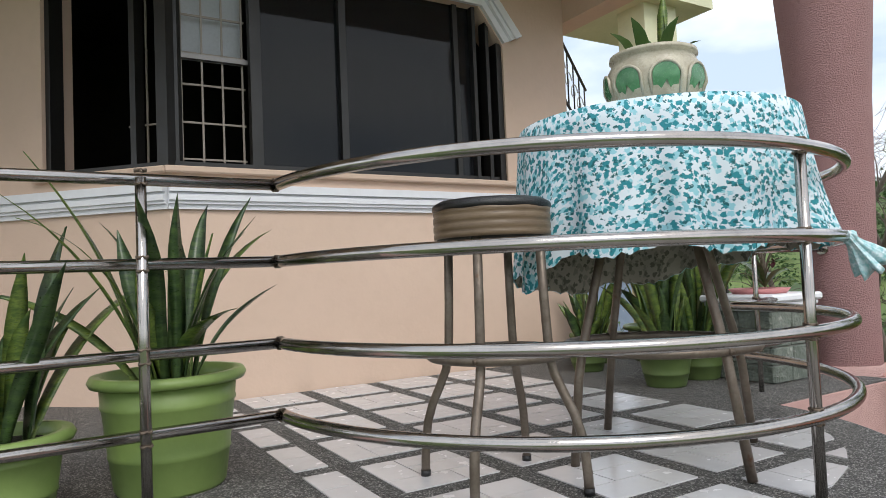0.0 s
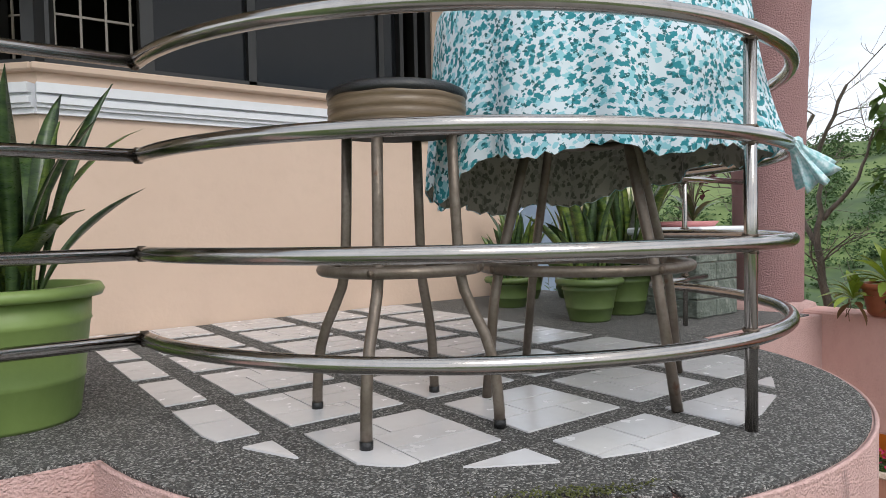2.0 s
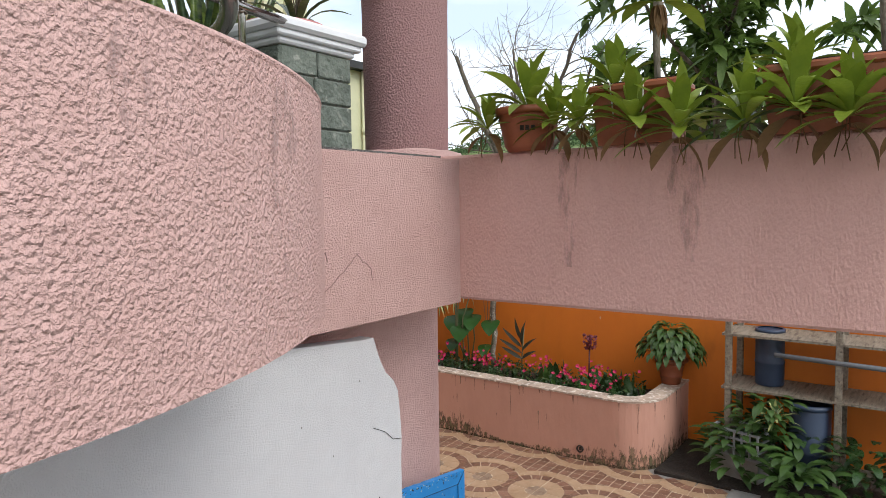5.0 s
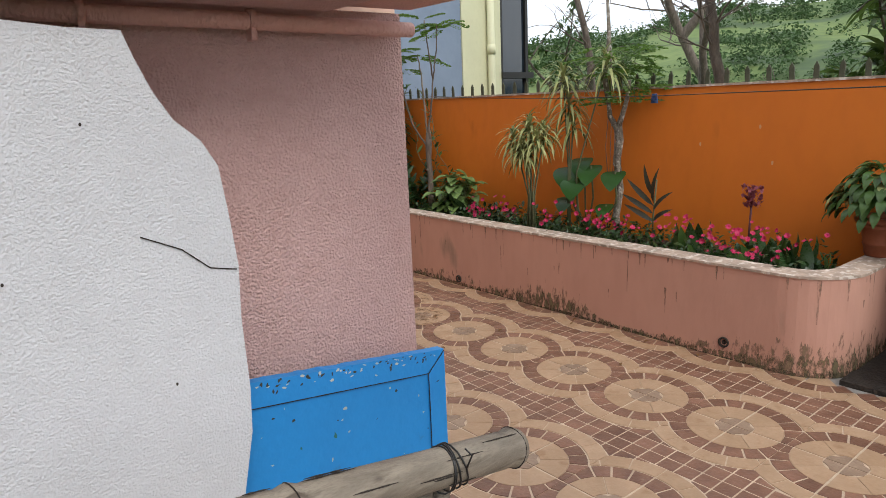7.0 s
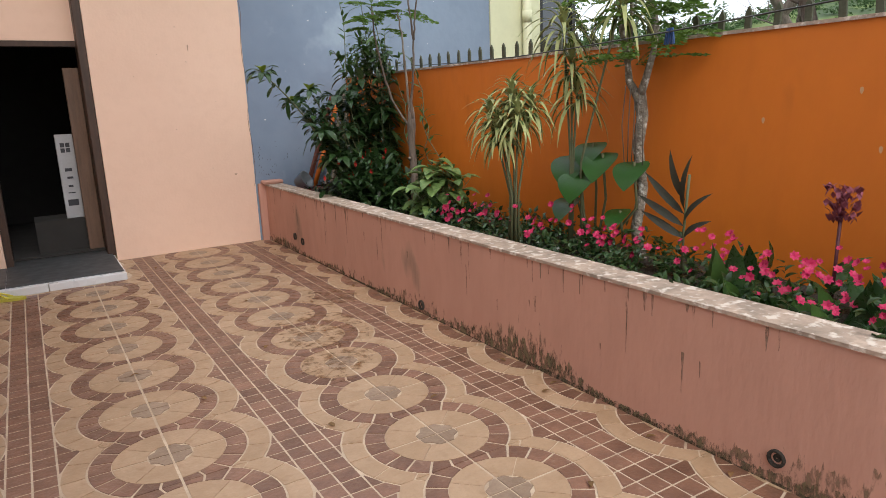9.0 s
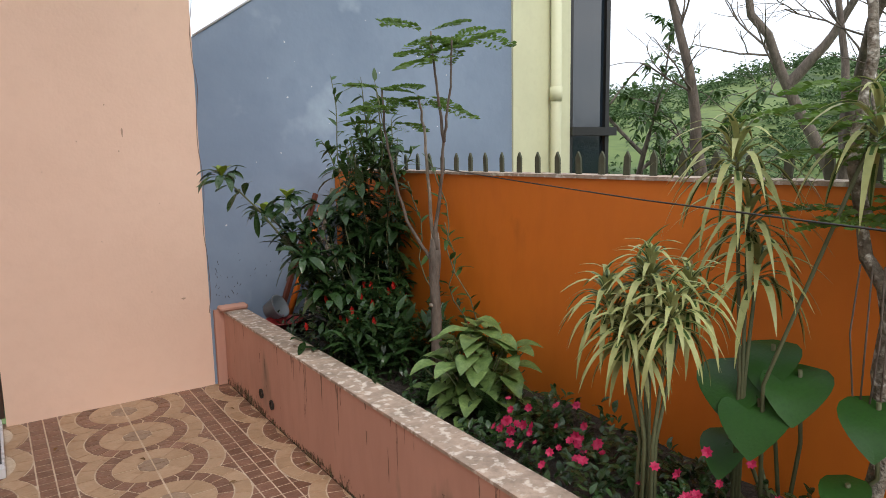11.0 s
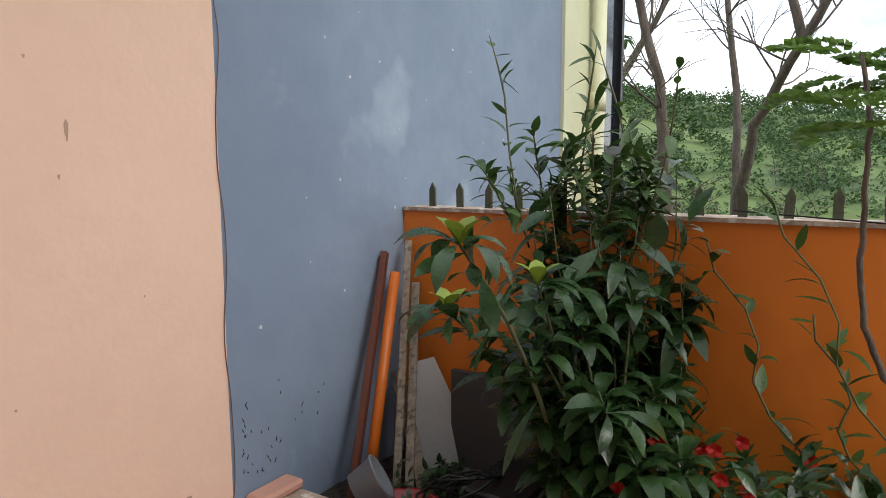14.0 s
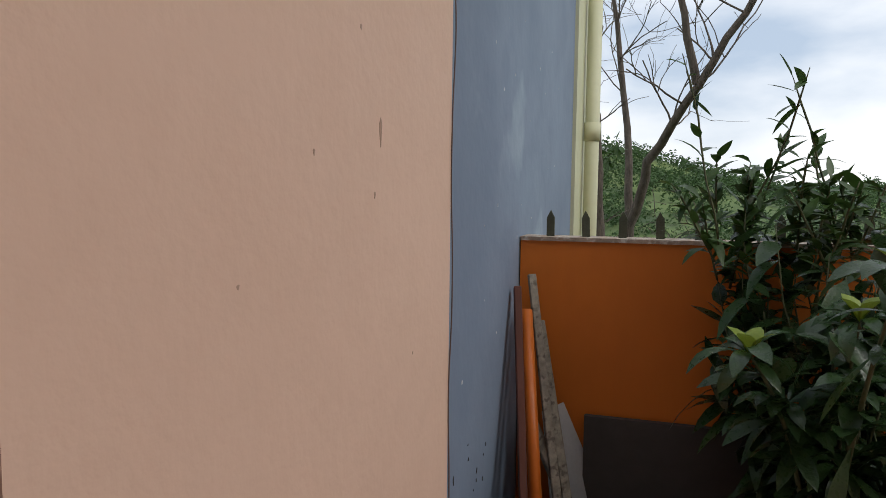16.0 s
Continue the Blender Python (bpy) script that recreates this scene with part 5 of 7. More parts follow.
sm_, sp2 = Shape(), Shape()
rs_ = random.Random(71)
for k in range(34):
    x, z, an, l = 6.66 + abs(rs_.gauss(0, 0.16)), rs_.uniform(0.68, 1.02), rs_.uniform(0.4, 2.4), rs_.uniform(0.008, 0.03)
    sm_.tube([(x + l * (q - 0.5) * math.cos(an), 8.404, z + l * (q - 0.5) * math.sin(an) + 0.003 * math.sin(q * 5 + k)) for q in (0, 0.35, 0.7, 1)], [0.0006, 0.002, 0.0016, 0.0005], 5)
structure("scratches", sm_, SOIL, "dark scratches low on the blue wall", "scratch")
for k in range(26):
    x, z, q = rs_.uniform(6.7, 9.0), rs_.uniform(1.0, 2.9), rs_.uniform(0.003, 0.009)
    if z < 2.55 + (x - 6.61) * 0.6:
        sp2.prism([(x + q * math.cos(e) * rs_.uniform(0.5, 1.4), z + q * math.sin(e) * rs_.uniform(0.5, 1.4)) for e in (0, 1.05, 2.1, 3.14, 4.2, 5.2)], -8.4045, -8.404, pose(0, 0, 0, 90))
structure("paint_specks", sp2, WHITEWALL, "small pale chips in the blue wall paint", "stain")
structure("planter_end", Shape().box(6.63, 6.70, 8.36, 8.40, 0, 0.60).box(6.66, 6.88, 8.30, 8.40, 0.592, 0.632, bevel=0.012), PLANTER, "mortar lump at the end of the planter", "trim")
hl = Shape()
for y, z in ((2.66, 0.105), (5.15, 0.05), (7.55, 0.16), (7.35, 0.14)):
    hl.lathe([(0.033, 0.0), (0.033, 0.012), (0.024, 0.012), (0.022, -0.0), (0.002, 0.0015)], 16, Matrix.Translation((6.7005, y, max(z, 0.06))) @ pose(0, 0, 0, 0, -90, 0))
structure("drain_holes", hl, SOIL, "dark drain holes in the planter wall", "hole")

wk = Shape().tube([(3.27, 1.983, 1.395), (3.34, 1.983, 1.36), (3.39, 1.983, 1.315), (3.442, 1.983, 1.303)], 0.0013, 5)
structure("crack_white", wk, SOIL, "thin dark crack in the white wall", "crack")
for x, z in ((3.0, 1.2), (3.12, 0.92), (2.9, 1.5), (3.2, 1.6), (3.3, 1.1), (3.05, 1.35)):
    structure("wall_pit", Shape().prism([(x + 0.0025 * math.cos(q), z + 0.0035 * math.sin(q)) for q in (0, 1, 2, 3, 4, 5)], -1.9845, -1.984, pose(0, 0, 0, 90)), SOIL, "small dark pit in the white wall", "stain")
for y, z in ((3.0, 1.35), (3.45, 1.22), (2.9, 1.1), (4.9, 1.3)):
    structure("paint_chip", Shape().prism([(y + 0.008 * math.cos(q) * (1 + 0.3 * math.sin(3 * q)), z + 0.016 * math.sin(q)) for q in [i * 0.785 for i in range(8)]], 7.7085, 7.709, Matrix(((0, 0, 1, 0), (1, 0, 0, 0), (0, 1, 0, 0), (0, 0, 0, 1)))), mat("pale_orange_chip", (0.62, 0.36, 0.2), 0.8), "pale chip in the orange paint", "stain")

# ---------------------------------------------------------------- flower pots on the beam
def rosette(sh, c, n, ln, w, tilt0, tilt1, r, wide=0.55, bend=0.1):
    for i in range(n):
        a = i * 2.4 + r.uniform(-0.3, 0.3)
        t = radians(tilt0 + (tilt1 - tilt0) * i / max(1, n - 1))
        l = ln * r.uniform(0.75, 1.1)
        d = Vector((math.cos(a) * math.sin(t), math.sin(a) * math.sin(t), math.cos(t)))
        sh.leaf(Vector(c), Vector(c) + d * l, w * r.uniform(0.8, 1.15), bend, (0, 0, 1) if t > 0.2 else (math.cos(a), math.sin(a), 0.1), 0.25, 6, wide, droop=0.1)


def bromeliad(at, size, r, stem=0.0, hang=False, group="bromeliads on the beam"):
    p = thing("bromeliad", "bright yellow-green bromeliad with strap leaves on the beam" if not stem else "yellow-green bromeliad on a tall bare stem", "plant", group, at)
    if stem:
        part("stem", Shape().tube([(0, 0, 0), (0.01, 0.01, stem * 0.5), (0, 0, stem)], [0.012, 0.014, 0.02], 8), BARK, p)
        dl = Shape()
        for i in range(9):
            a = i * 0.7
            dl.leaf((0.012 * math.cos(a), 0.012 * math.sin(a), stem), (0.03 * math.cos(a), 0.03 * math.sin(a), stem - 0.1 - 0.04 * r.random()), 0.035, 0.05, (math.cos(a), math.sin(a), 0), 0.1, 4)
        part("dry_leaf", dl, LEAF_DRY, p, "brown withered leaves below the crown")
    s = Shape()
    size *= 1.18
    rosette(s, (0, 0, stem), 15, size, size * 0.22, 8, 84, r, 0.6)
    part("crown", s, LEAF_LIGHT, p)
    s = Shape()
    rosette(s, (0, 0, stem), 7, size * 0.92, size * 0.21, 70, 108, r, 0.6)
    part("outer_leaf", s, LEAF_MID if r.random() < 0.3 else LEAF_LIGHT, p)
    if hang:
        s = Shape()
        for i in range(3):
            a = r.uniform(0, 6.28)
            s.tube([(0.02 * math.cos(a), 0.02 * math.sin(a), 0), (0.03 * math.cos(a), 0.03 * math.sin(a), -0.06), (0.04 * math.cos(a + 0.5), 0.04 * math.sin(a + 0.5), -0.10 - 0.04 * r.random())], 0.002, 5)
        rosette(s, (0, 0, -0.02), 3, size * 0.7, size * 0.25, 110, 150, r)
        part("dry_leaf", s, LEAF_DRY, p, "brown roots and dead leaves")
    return p


pt = thing("flower_pot", "round terracotta coloured pot with pressed marks on the beam", "plant pot", at=(3.86, 1.60, PF + 0.005))
part("body", Shape().lathe([(0.002, 0), (0.085, 0), (0.10, 0.02), (0.125, 0.13), (0.128, 0.165), (0.118, 0.165), (0.115, 0.14), (0.002, 0.135)], 28), TERRA, pt)
part("rim", Shape().lathe([(0.12, 0.15), (0.142, 0.152), (0.144, 0.178), (0.118, 0.18), (0.118, 0.15)], 28), TERRA, pt)
mk = Shape()
for k in range(3):
    for j in range(2):
        mk.box(-0.008, 0.008, -0.118, -0.114, 0.08 + j * 0.03, 0.1 + j * 0.03, pose(0, 0, 0, 0, 0, -75 + k * 11))
part("mark", mk, SOIL, pt, "dark square marks")
rb = random.Random(31)
for y0, y1 in ((0.96, 1.28), (0.28, 0.68), (-0.5, -0.1)):
    bxp = thing("flower_box", "rectangular terracotta coloured plastic planter box on the beam", "plant pot", "planter boxes on the beam", at=(3.87, (y0 + y1) / 2, PF + 0.005))
    L = (y1 - y0) / 2
    part("body", Shape().add([(-0.075, -L * 0.88, 0), (0.075, -L * 0.88, 0), (0.075, L * 0.88, 0), (-0.075, L * 0.88, 0), (-0.098, -L, 0.2), (0.098, -L, 0.2), (0.098, L, 0.2), (-0.098, L, 0.2)], [(3, 2, 1, 0), (0, 1, 5, 4), (1, 2, 6, 5), (2, 3, 7, 6), (3, 0, 4, 7)]), TERRA, bxp)
    part("rim", Shape().box(-0.11, 0.11, -L - 0.012, L + 0.012, 0.195, 0.225, bevel=0.008), TERRA, bxp)
    part("soil", Shape().box(-0.09, 0.09, -L + 0.01, L - 0.01, 0.225, 0.231), SOIL, bxp)
    part("wire", Shape().tube([(-0.116, -L * 0.3, 0.23), (-0.116, -L * 0.3, 0.12), (-0.11, -L * 0.1, 0.02)], 0.003, 5).tube([(-0.116, L * 0.5, 0.23), (-0.114, L * 0.4, 0.1)], 0.003, 5), mat("pale_wire", (0.5, 0.47, 0.42), 0.6), bxp)
bromeliad((3.86, 1.60, PF + 0.18), 0.24, rb)
bromeliad((3.80, 1.45, PF + 0.10), 0.17, rb, 0, True)
bromeliad((3.74, 1.73, PF + 0.10), 0.16, rb, 0, True)
bromeliad((3.88, 1.06, PF + 0.23), 0.25, rb, 0.30)
bromeliad((3.88, 1.23, PF + 0.23), 0.20, rb)
bromeliad((3.88, 0.34, PF + 0.23), 0.25, rb, 0.33)
bromeliad((3.88, 0.60, PF + 0.23), 0.18, rb)
bromeliad((3.88, -0.2, PF + 0.23), 0.22, rb, 0.2)
for y in (1.30, 1.10, 0.93, 0.72, 0.57, 0.42, 0.25, 0.08, -0.12):
    bromeliad((3.735 - rb.uniform(0, 0.03), y, PF + rb.uniform(0.01, 0.10)), rb.uniform(0.16, 0.23), rb, 0, True)

# ---------------------------------------------------------------- planter: shrubs and trees
# climbing shrub in the corner, up to and over the wall
r = random.Random(41)
sh1 = thing("shrub", "dense dark green shrub with long narrow leaves against the orange wall", "shrub", at=(0, 0, 0))
stems, leaves = Shape(), Shape()
for i in range(34):
    a = r.uniform(0, 6.28)
    top = Vector((7.44 + 0.20 * math.cos(a), 7.30 + 0.28 * math.sin(a), r.uniform(0.9, 1.95)))
    b = Vector((7.42 + 0.08 * math.cos(a), 7.2 + 0.1 * math.sin(a), 0.43))
    path = [b.lerp(top, s / 5) + Vector((0.04 * math.sin(s * 1.3 + i), 0.05 * math.cos(s + i), 0)) for s in range(6)]
    stems.tube(path, [0.006, 0.006, 0.005, 0.004, 0.003, 0.002], 6)
    leafy_spray(leaves, r, path, 40, 0.165, 0.36, 1.2, 1.1, 0.05)
part("branching_stem", stems, STEM, sh1)
part("foliage", leaves, LEAF_DARK, sh1)
tl = Shape()
for i in range(24):
    b = Vector((7.50 + r.uniform(-0.15, 0.12), 7.36 + r.uniform(-0.26, 0.3), r.uniform(1.45, 1.7)))
    path = twig_path(r, b, (r.uniform(-0.25, 0.3), r.uniform(-0.35, 0.45), 1), r.uniform(0.25, 0.42) if i % 6 else r.uniform(0.6, 0.75), 0.12)
    stems2 = Shape().tube(path, [0.004] * 6 + [0.0015], 5)
    part("twig", stems2, STEM, sh1)
    leafy_spray(tl, r, path, 20 if i % 6 else 12, 0.12, 0.30, 1.0, 0.7, 0.1)
part("young_foliage", tl, LEAF_MID, sh1, "lighter green young shoots")

# broad-leaved branch that reaches out over the planter
br = thing("shrub", "leafy branch with broad wavy dark leaves reaching out over the planter", "shrub")
stems, leaves, tipl = Shape(), Shape(), Shape()
for bend_i, tip in enumerate(((6.46, 7.33, 1.66), (6.80, 7.58, 1.40), (6.86, 7.30, 1.50), (6.86, 7.08, 1.15), (6.98, 7.45, 1.22), (7.02, 7.12, 0.92), (7.10, 7.30, 1.45), (6.98, 7.30, 1.05))):
    b = Vector((7.22, 7.27, 0.44))
    t = Vector(tip)
    path = [b.lerp(t, s / 7) + Vector((0, 0, 0.16 * math.sin(math.pi * s / 7))) for s in range(8)]
    stems.tube(path, [0.011 - 0.001 * s for s in range(8)], 6)
    leafy_spray(leaves, r, path, 30, 0.165, 0.31, 0.9, 0.8, 0.3, 0.62, 6)
    for k in range(11):
        a = k * 2.4
        q = r.uniform(0.11, 0.18)
        leaves.leaf(t, t + Vector((q * math.cos(a), q * math.sin(a), 0.05 - 0.15 * r.random())), q * 0.31, 0.22, (r.uniform(-0.4, 0.4), r.uniform(-0.4, 0.4), 1), 0.2, 7, 0.66)
    if bend_i < 3:
        for k in range(4):
            a = k * 1.6 + bend_i
            tipl.leaf(t, t + Vector((0.07 * math.cos(a), 0.07 * math.sin(a), 0.07)), 0.05, 0.15, n=5, wide=0.55)
part("branching_stem", stems, STEM, br)
part("foliage", leaves, LEAF_DARK, br)
part("tip_leaves", tipl, LEAF_LIGHT, br, "fresh yellow-green leaf tips")

# large whorls of drooping leaves in front of the shrub
wh = thing("shrub", "shrub with large drooping whorls of glossy dark green leaves", "shrub")
for i, (x, y, z, ln) in enumerate(((6.92, 7.12, 1.15, 0.17), (7.02, 7.22, 1.34, 0.15), (6.98, 7.02, 0.94, 0.18), (7.08, 7.00, 1.16, 0.16), (6.88, 7.30, 1.30, 0.15), (7.05, 7.36, 1.10, 0.16), (7.12, 6.92, 0.92, 0.16), (6.98, 7.28, 0.88, 0.17), (7.14, 7.10, 1.42, 0.14), (7.16, 7.05, 0.76, 0.17), (7.05, 6.85, 0.70, 0.15))):
    top = Vector((x, y, z))
    part("stem", Shape().tube([(7.28, 7.18, 0.44), Vector((7.26, 7.16, 0.44)).lerp(top, 0.5) + Vector((0.04, 0.02, 0.12)), top], [0.008, 0.006, 0.004], 6), STEM, wh)
    w_ = Shape()
    for k in range(13):
        a, t = k * 2.399 + i, radians(38 + 78 * (k / 12) ** 0.8)
        d = Vector((math.cos(a) * math.sin(t), math.sin(a) * math.sin(t), math.cos(t)))
        l = ln * r.uniform(0.75, 1.12)
        w_.leaf(top - Vector((0, 0, 0.004 * k)), top + d * l, l * 0.36, 0.14, (0, 0, 1), 0.35, 7, 0.6, droop=0.38)
    part("whorl", w_, LEAF_DARK, wh)

# pruned tree with whip-like shoots and feathery leaves
pt_ = thing("pruned_tree", "slim pruned tree with a broken top, whip shoots and feathery leaves", "tree")
TX, TY = 7.34, 6.32
part("trunk", Shape().tube([(TX + 0.01, TY - 0.005, 0.40), (TX + 0.005, TY + 0.01, 0.62), (TX, TY - 0.005, 0.85), (TX - 0.005, TY + 0.004, 1.05), (TX, TY, 1.18), (TX, TY - 0.005, 1.30)], [0.037, 0.031, 0.030, 0.029, 0.036, 0.027], 14), BARK_DARK, pt_)
part("knot", Shape().lathe([(0.001, 0.012), (0.010, 0.010), (0.014, 0.0)], 9, Matrix.Translation((TX - 0.036, TY - 0.01, 0.92)) @ pose(0, 0, 0, 0, -90, 0)), BARK, pt_, "pale healed branch knot")
sp_ = Shape()
for k in range(8):
    sp_.lathe([(0.008, 0), (0.005, 0.02), (0.001, 0.05 + 0.02 * (k % 3))], 5, pose(TX + 0.02 * math.cos(k), TY - 0.005 + 0.02 * math.sin(k), 1.285, 5 * math.sin(k), 5 * math.cos(k), 0))
part("broken_top", sp_, BARK, pt_, "splintered pale wood")


def feather(sh, base, d, ln, r, pairs=9):
    """A leaf made of many small leaflets in pairs."""
    d = Vector(d).normalized()
    side = d.cross(Vector((0, 0, 1))).normalized()
    for i in range(pairs):
        s = 0.15 + 0.85 * i / pairs
        p = Vector(base) + d * ln * s - Vector((0, 0, 0.25 * ln * s * s))
        for q in (-1, 1):
            l = ln * 0.34 * (1 - 0.55 * abs(s - 0.45)) * r.uniform(0.8, 1.1)
            m = side * q + d * 0.45
            for u in (0.35, 0.6, 0.85, 1.0):
                c = p + m * l * u - Vector((0, 0, 0.1 * l * u))
                sh.leaf(c, c + (m * 0.5 + d * (0.5 if u < 0.9 else -0.1)).normalized() * 0.036, 0.021, 0.05, (r.uniform(-1, 1), r.uniform(-1, 1), 0.6), n=2, wide=0.5)


whips = [(((0.0, 0.03, 1.17), (-0.02, 0.09, 1.24), (-0.09, 0.15, 1.40), (-0.14, 0.17, 1.60), (-0.18, 0.17, 1.78), (-0.21, 0.17, 1.95), (-0.20, 0.20, 2.14)), 0.011, BARK_DARK, 10),
         (((0.0, 0.005, 1.24), (-0.02, 0.01, 1.50), (-0.02, 0.03, 1.68), (-0.03, 0.04, 1.92), (-0.05, 0.06, 2.10)), 0.0115, BARK, 4),
         (((0.0, -0.02, 1.24), (-0.01, -0.03, 1.38), (-0.02, -0.10, 1.60), (-0.04, -0.17, 1.85)), 0.0135, BARK_DARK, 0),
         (((-0.04, -0.17, 1.84), (-0.04, -0.14, 2.02), (-0.05, -0.11, 2.2), (-0.05, -0.08, 2.42)), 0.009, BARK_DARK, 6),
         (((-0.04, -0.17, 1.84), (-0.05, -0.22, 2.0), (-0.05, -0.26, 2.16), (-0.07, -0.3, 2.36)), 0.008, BARK_DARK, 5)]
fl = Shape()
for wpts, rad, bark_, fronds in whips:
    pts = [Vector((TX + p[0], TY + p[1], p[2])) for p in wpts]
    path = []
    for a, b in zip(pts, pts[1:]):
        path += [a.lerp(b, q / 4) + Vector((r.uniform(-1, 1), r.uniform(-1, 1), 0)) * 0.004 for q in range(4)]
    path.append(pts[-1])
    part("shoot", Shape().tube(path, [rad * (1 - 0.5 * i / len(path)) for i in range(len(path))], 8), bark_, pt_)
    for k in range(fronds):
        p = path[-1 - k // 2]
        a = k * 2.4 + r.uniform(-0.4, 0.4)
        feather(fl, p, (math.cos(a), math.sin(a), r.uniform(-0.1, 0.55)), r.uniform(0.18, 0.32), r)
part("foliage", fl, FERN, pt_)

# vine on the orange wall
vn = thing("vine", "thin vine with pointed leaves climbing the orange wall", "vine")
vs_, vl = Shape(), Shape()
for x0, y0, y1, z1 in ((7.6, 6.2, 6.75, 1.75), (7.55, 6.5, 6.95, 1.6), (7.6, 6.35, 6.6, 1.35)):
    path = [Vector((x0 + 0.03 * math.sin(i), y0 + (y1 - y0) * i / 9 + 0.04 * math.sin(i * 1.7), 0.5 + (z1 - 0.5) * i / 9)) for i in range(10)]
    vs_.tube(path, 0.004, 5)
    leafy_spray(vl, r, path, 17, 0.13, 0.27, 1.0, 0.5, 0.05)
part("stem", vs_, STEM, vn)
part("foliage", vl, LEAF_MID, vn)

# red flowering shrublet
rf = thing("flowering_plant", "low plant with narrow leaves and red flowers", "flower")
lv, ptl = Shape(), Shape()
for i in range(80):
    b = Vector((r.uniform(7.0, 7.6), r.uniform(6.45, 7.15), 0.44))
    path = twig_path(r, b, (r.uniform(-0.5, 0.1), r.uniform(-0.5, 0.3), 1), r.uniform(0.28, 0.56), 0.2, 4)
    leafy_spray(lv, r, path, 12, 0.13, 0.28, 1.0, 0.4, 0.2)
    if i % 4 == 0:
        for k in range(5):
            a = k * 1.256
            ptl.leaf(path[-1] + Vector((-0.02, 0, 0.01)), path[-1] + Vector((-0.034, 0.027 * math.cos(a), 0.01 + 0.027 * math.sin(a))), 0.028, 0.1, (-1, 0, 0.3), n=3, wide=0.62)
part("foliage", lv, LEAF_DARK, rf)
tagged(part("flowers", ptl, PETAL_RED, rf, "small red flowers"), kind="stuff")

# arrowhead plant
AX, AY = 7.26, 5.84
ar = thing("arrowhead_plant", "clump of pale-veined arrowhead leaves in the planter", "plant")
LEAF_VEIN = leafmat("pale_veined_leaf", (0.25, 0.36, 0.12), (0.05, 0.12, 0.03), 0.4, 0.35, 0.2, 26)
la, st_ = Shape(), Shape()
for i in range(125):
    a, q = r.uniform(0, 6.28), r.uniform(0.03, 0.29)
    c = Vector((AX + q * math.cos(a), AY + 1.1 * q * math.sin(a), r.uniform(0.58, 0.94) - q * 0.5))
    d = Vector((math.cos(a) * 0.8 - 0.2, math.sin(a) * 0.8, r.uniform(-0.5, 0.1))).normalized()
    la.leaf(c - d * 0.07, c + d * 0.09, 0.115, 0.12, (0, 0, 1), 0.3, 6, 0.32)
    st_.tube([(AX, AY, 0.43), c], 0.003, 5)
part("stalks", st_, STEM, ar)
part("foliage", la, LEAF_VEIN, ar)
bl = Shape()
for y, z, w in ((5.62, 0.56, 0.15), (5.70, 0.60, 0.14)):
    bl.leaf((7.2, y + 0.05, z - 0.14), (7.02, y - 0.05, z + 0.16), w, 0.1, (0.5, 0, 1), 0.3, 7, 0.45)
part("broad_leaf", bl, LEAF_DARK, ar, "broad dark green leaf")


# striped dracaena
def dracaena(at, heads, stemh, label, r):
    p = thing("dracaena", label, "plant", "striped dracaenas", at)
    lf, le = Shape(), Shape()
    for hx, hy, hz, n, ln in heads:
        part("stem", Shape().tube([(hx * 0.25, hy * 0.25, 0), (hx * 0.2 + 0.01, hy * 0.2, stemh * 0.7), (hx, hy, hz)], [0.008, 0.007, 0.006], 7), STEM, p)
        for i in range(n):
            a, t = i * 2.399, radians(22 + 112 * (i / n) ** 0.7)
            d = Vector((math.cos(a) * math.sin(t), math.sin(a) * math.sin(t), math.cos(t)))
            l = ln * r.uniform(0.8, 1.1)
            b = Vector((hx, hy, hz - 0.08 * i / n))
            up = (0, 0, 1) if t > 0.4 else (-d.y, d.x, 0.2)
            w = 0.025 * r.uniform(0.8, 1.1)
            lf.leaf(b, b + d * l, w, 0.22, up, 0.15, 7, 0.35, droop=0.33)
            le.leaf(b + Vector((0, 0, 0.0015)), b + d * l * 0.97 + Vector((0, 0, 0.0022)), w * 0.42, 0.22, up, 0.15, 7, 0.35, droop=0.33)
    part("leaf_margin", lf, LEAF_CREAM, p, "cream leaf margins")
    part("leaf_blade", le, LEAF_MID, p, "green leaf centres")


dracaena((7.02, 4.56, 0.43), [(0.0, 0.0, 0.97, 44, 0.20), (-0.07, 0.12, 0.88, 40, 0.18), (-0.06, -0.13, 0.87, 40, 0.18), (-0.10, 0.0, 0.80, 40, 0.18), (0.07, 0.09, 0.92, 34, 0.18), (0.06, -0.10, 0.92, 34, 0.18), (-0.03, 0.05, 0.76, 30, 0.17)], 0.55, "bushy dracaena with cream-striped narrow leaves", r)
dracaena((7.36, 4.44, 0.43), [(-0.02, 0.04, 1.34, 40, 0.27), (0, 0.0, 1.14, 34, 0.26), (0.02, -0.03, 0.97, 28, 0.24), (0.0, -0.38, 1.42, 30, 0.25)], 0.8, "tall dracaena with cream-striped leaves up the stem", r)

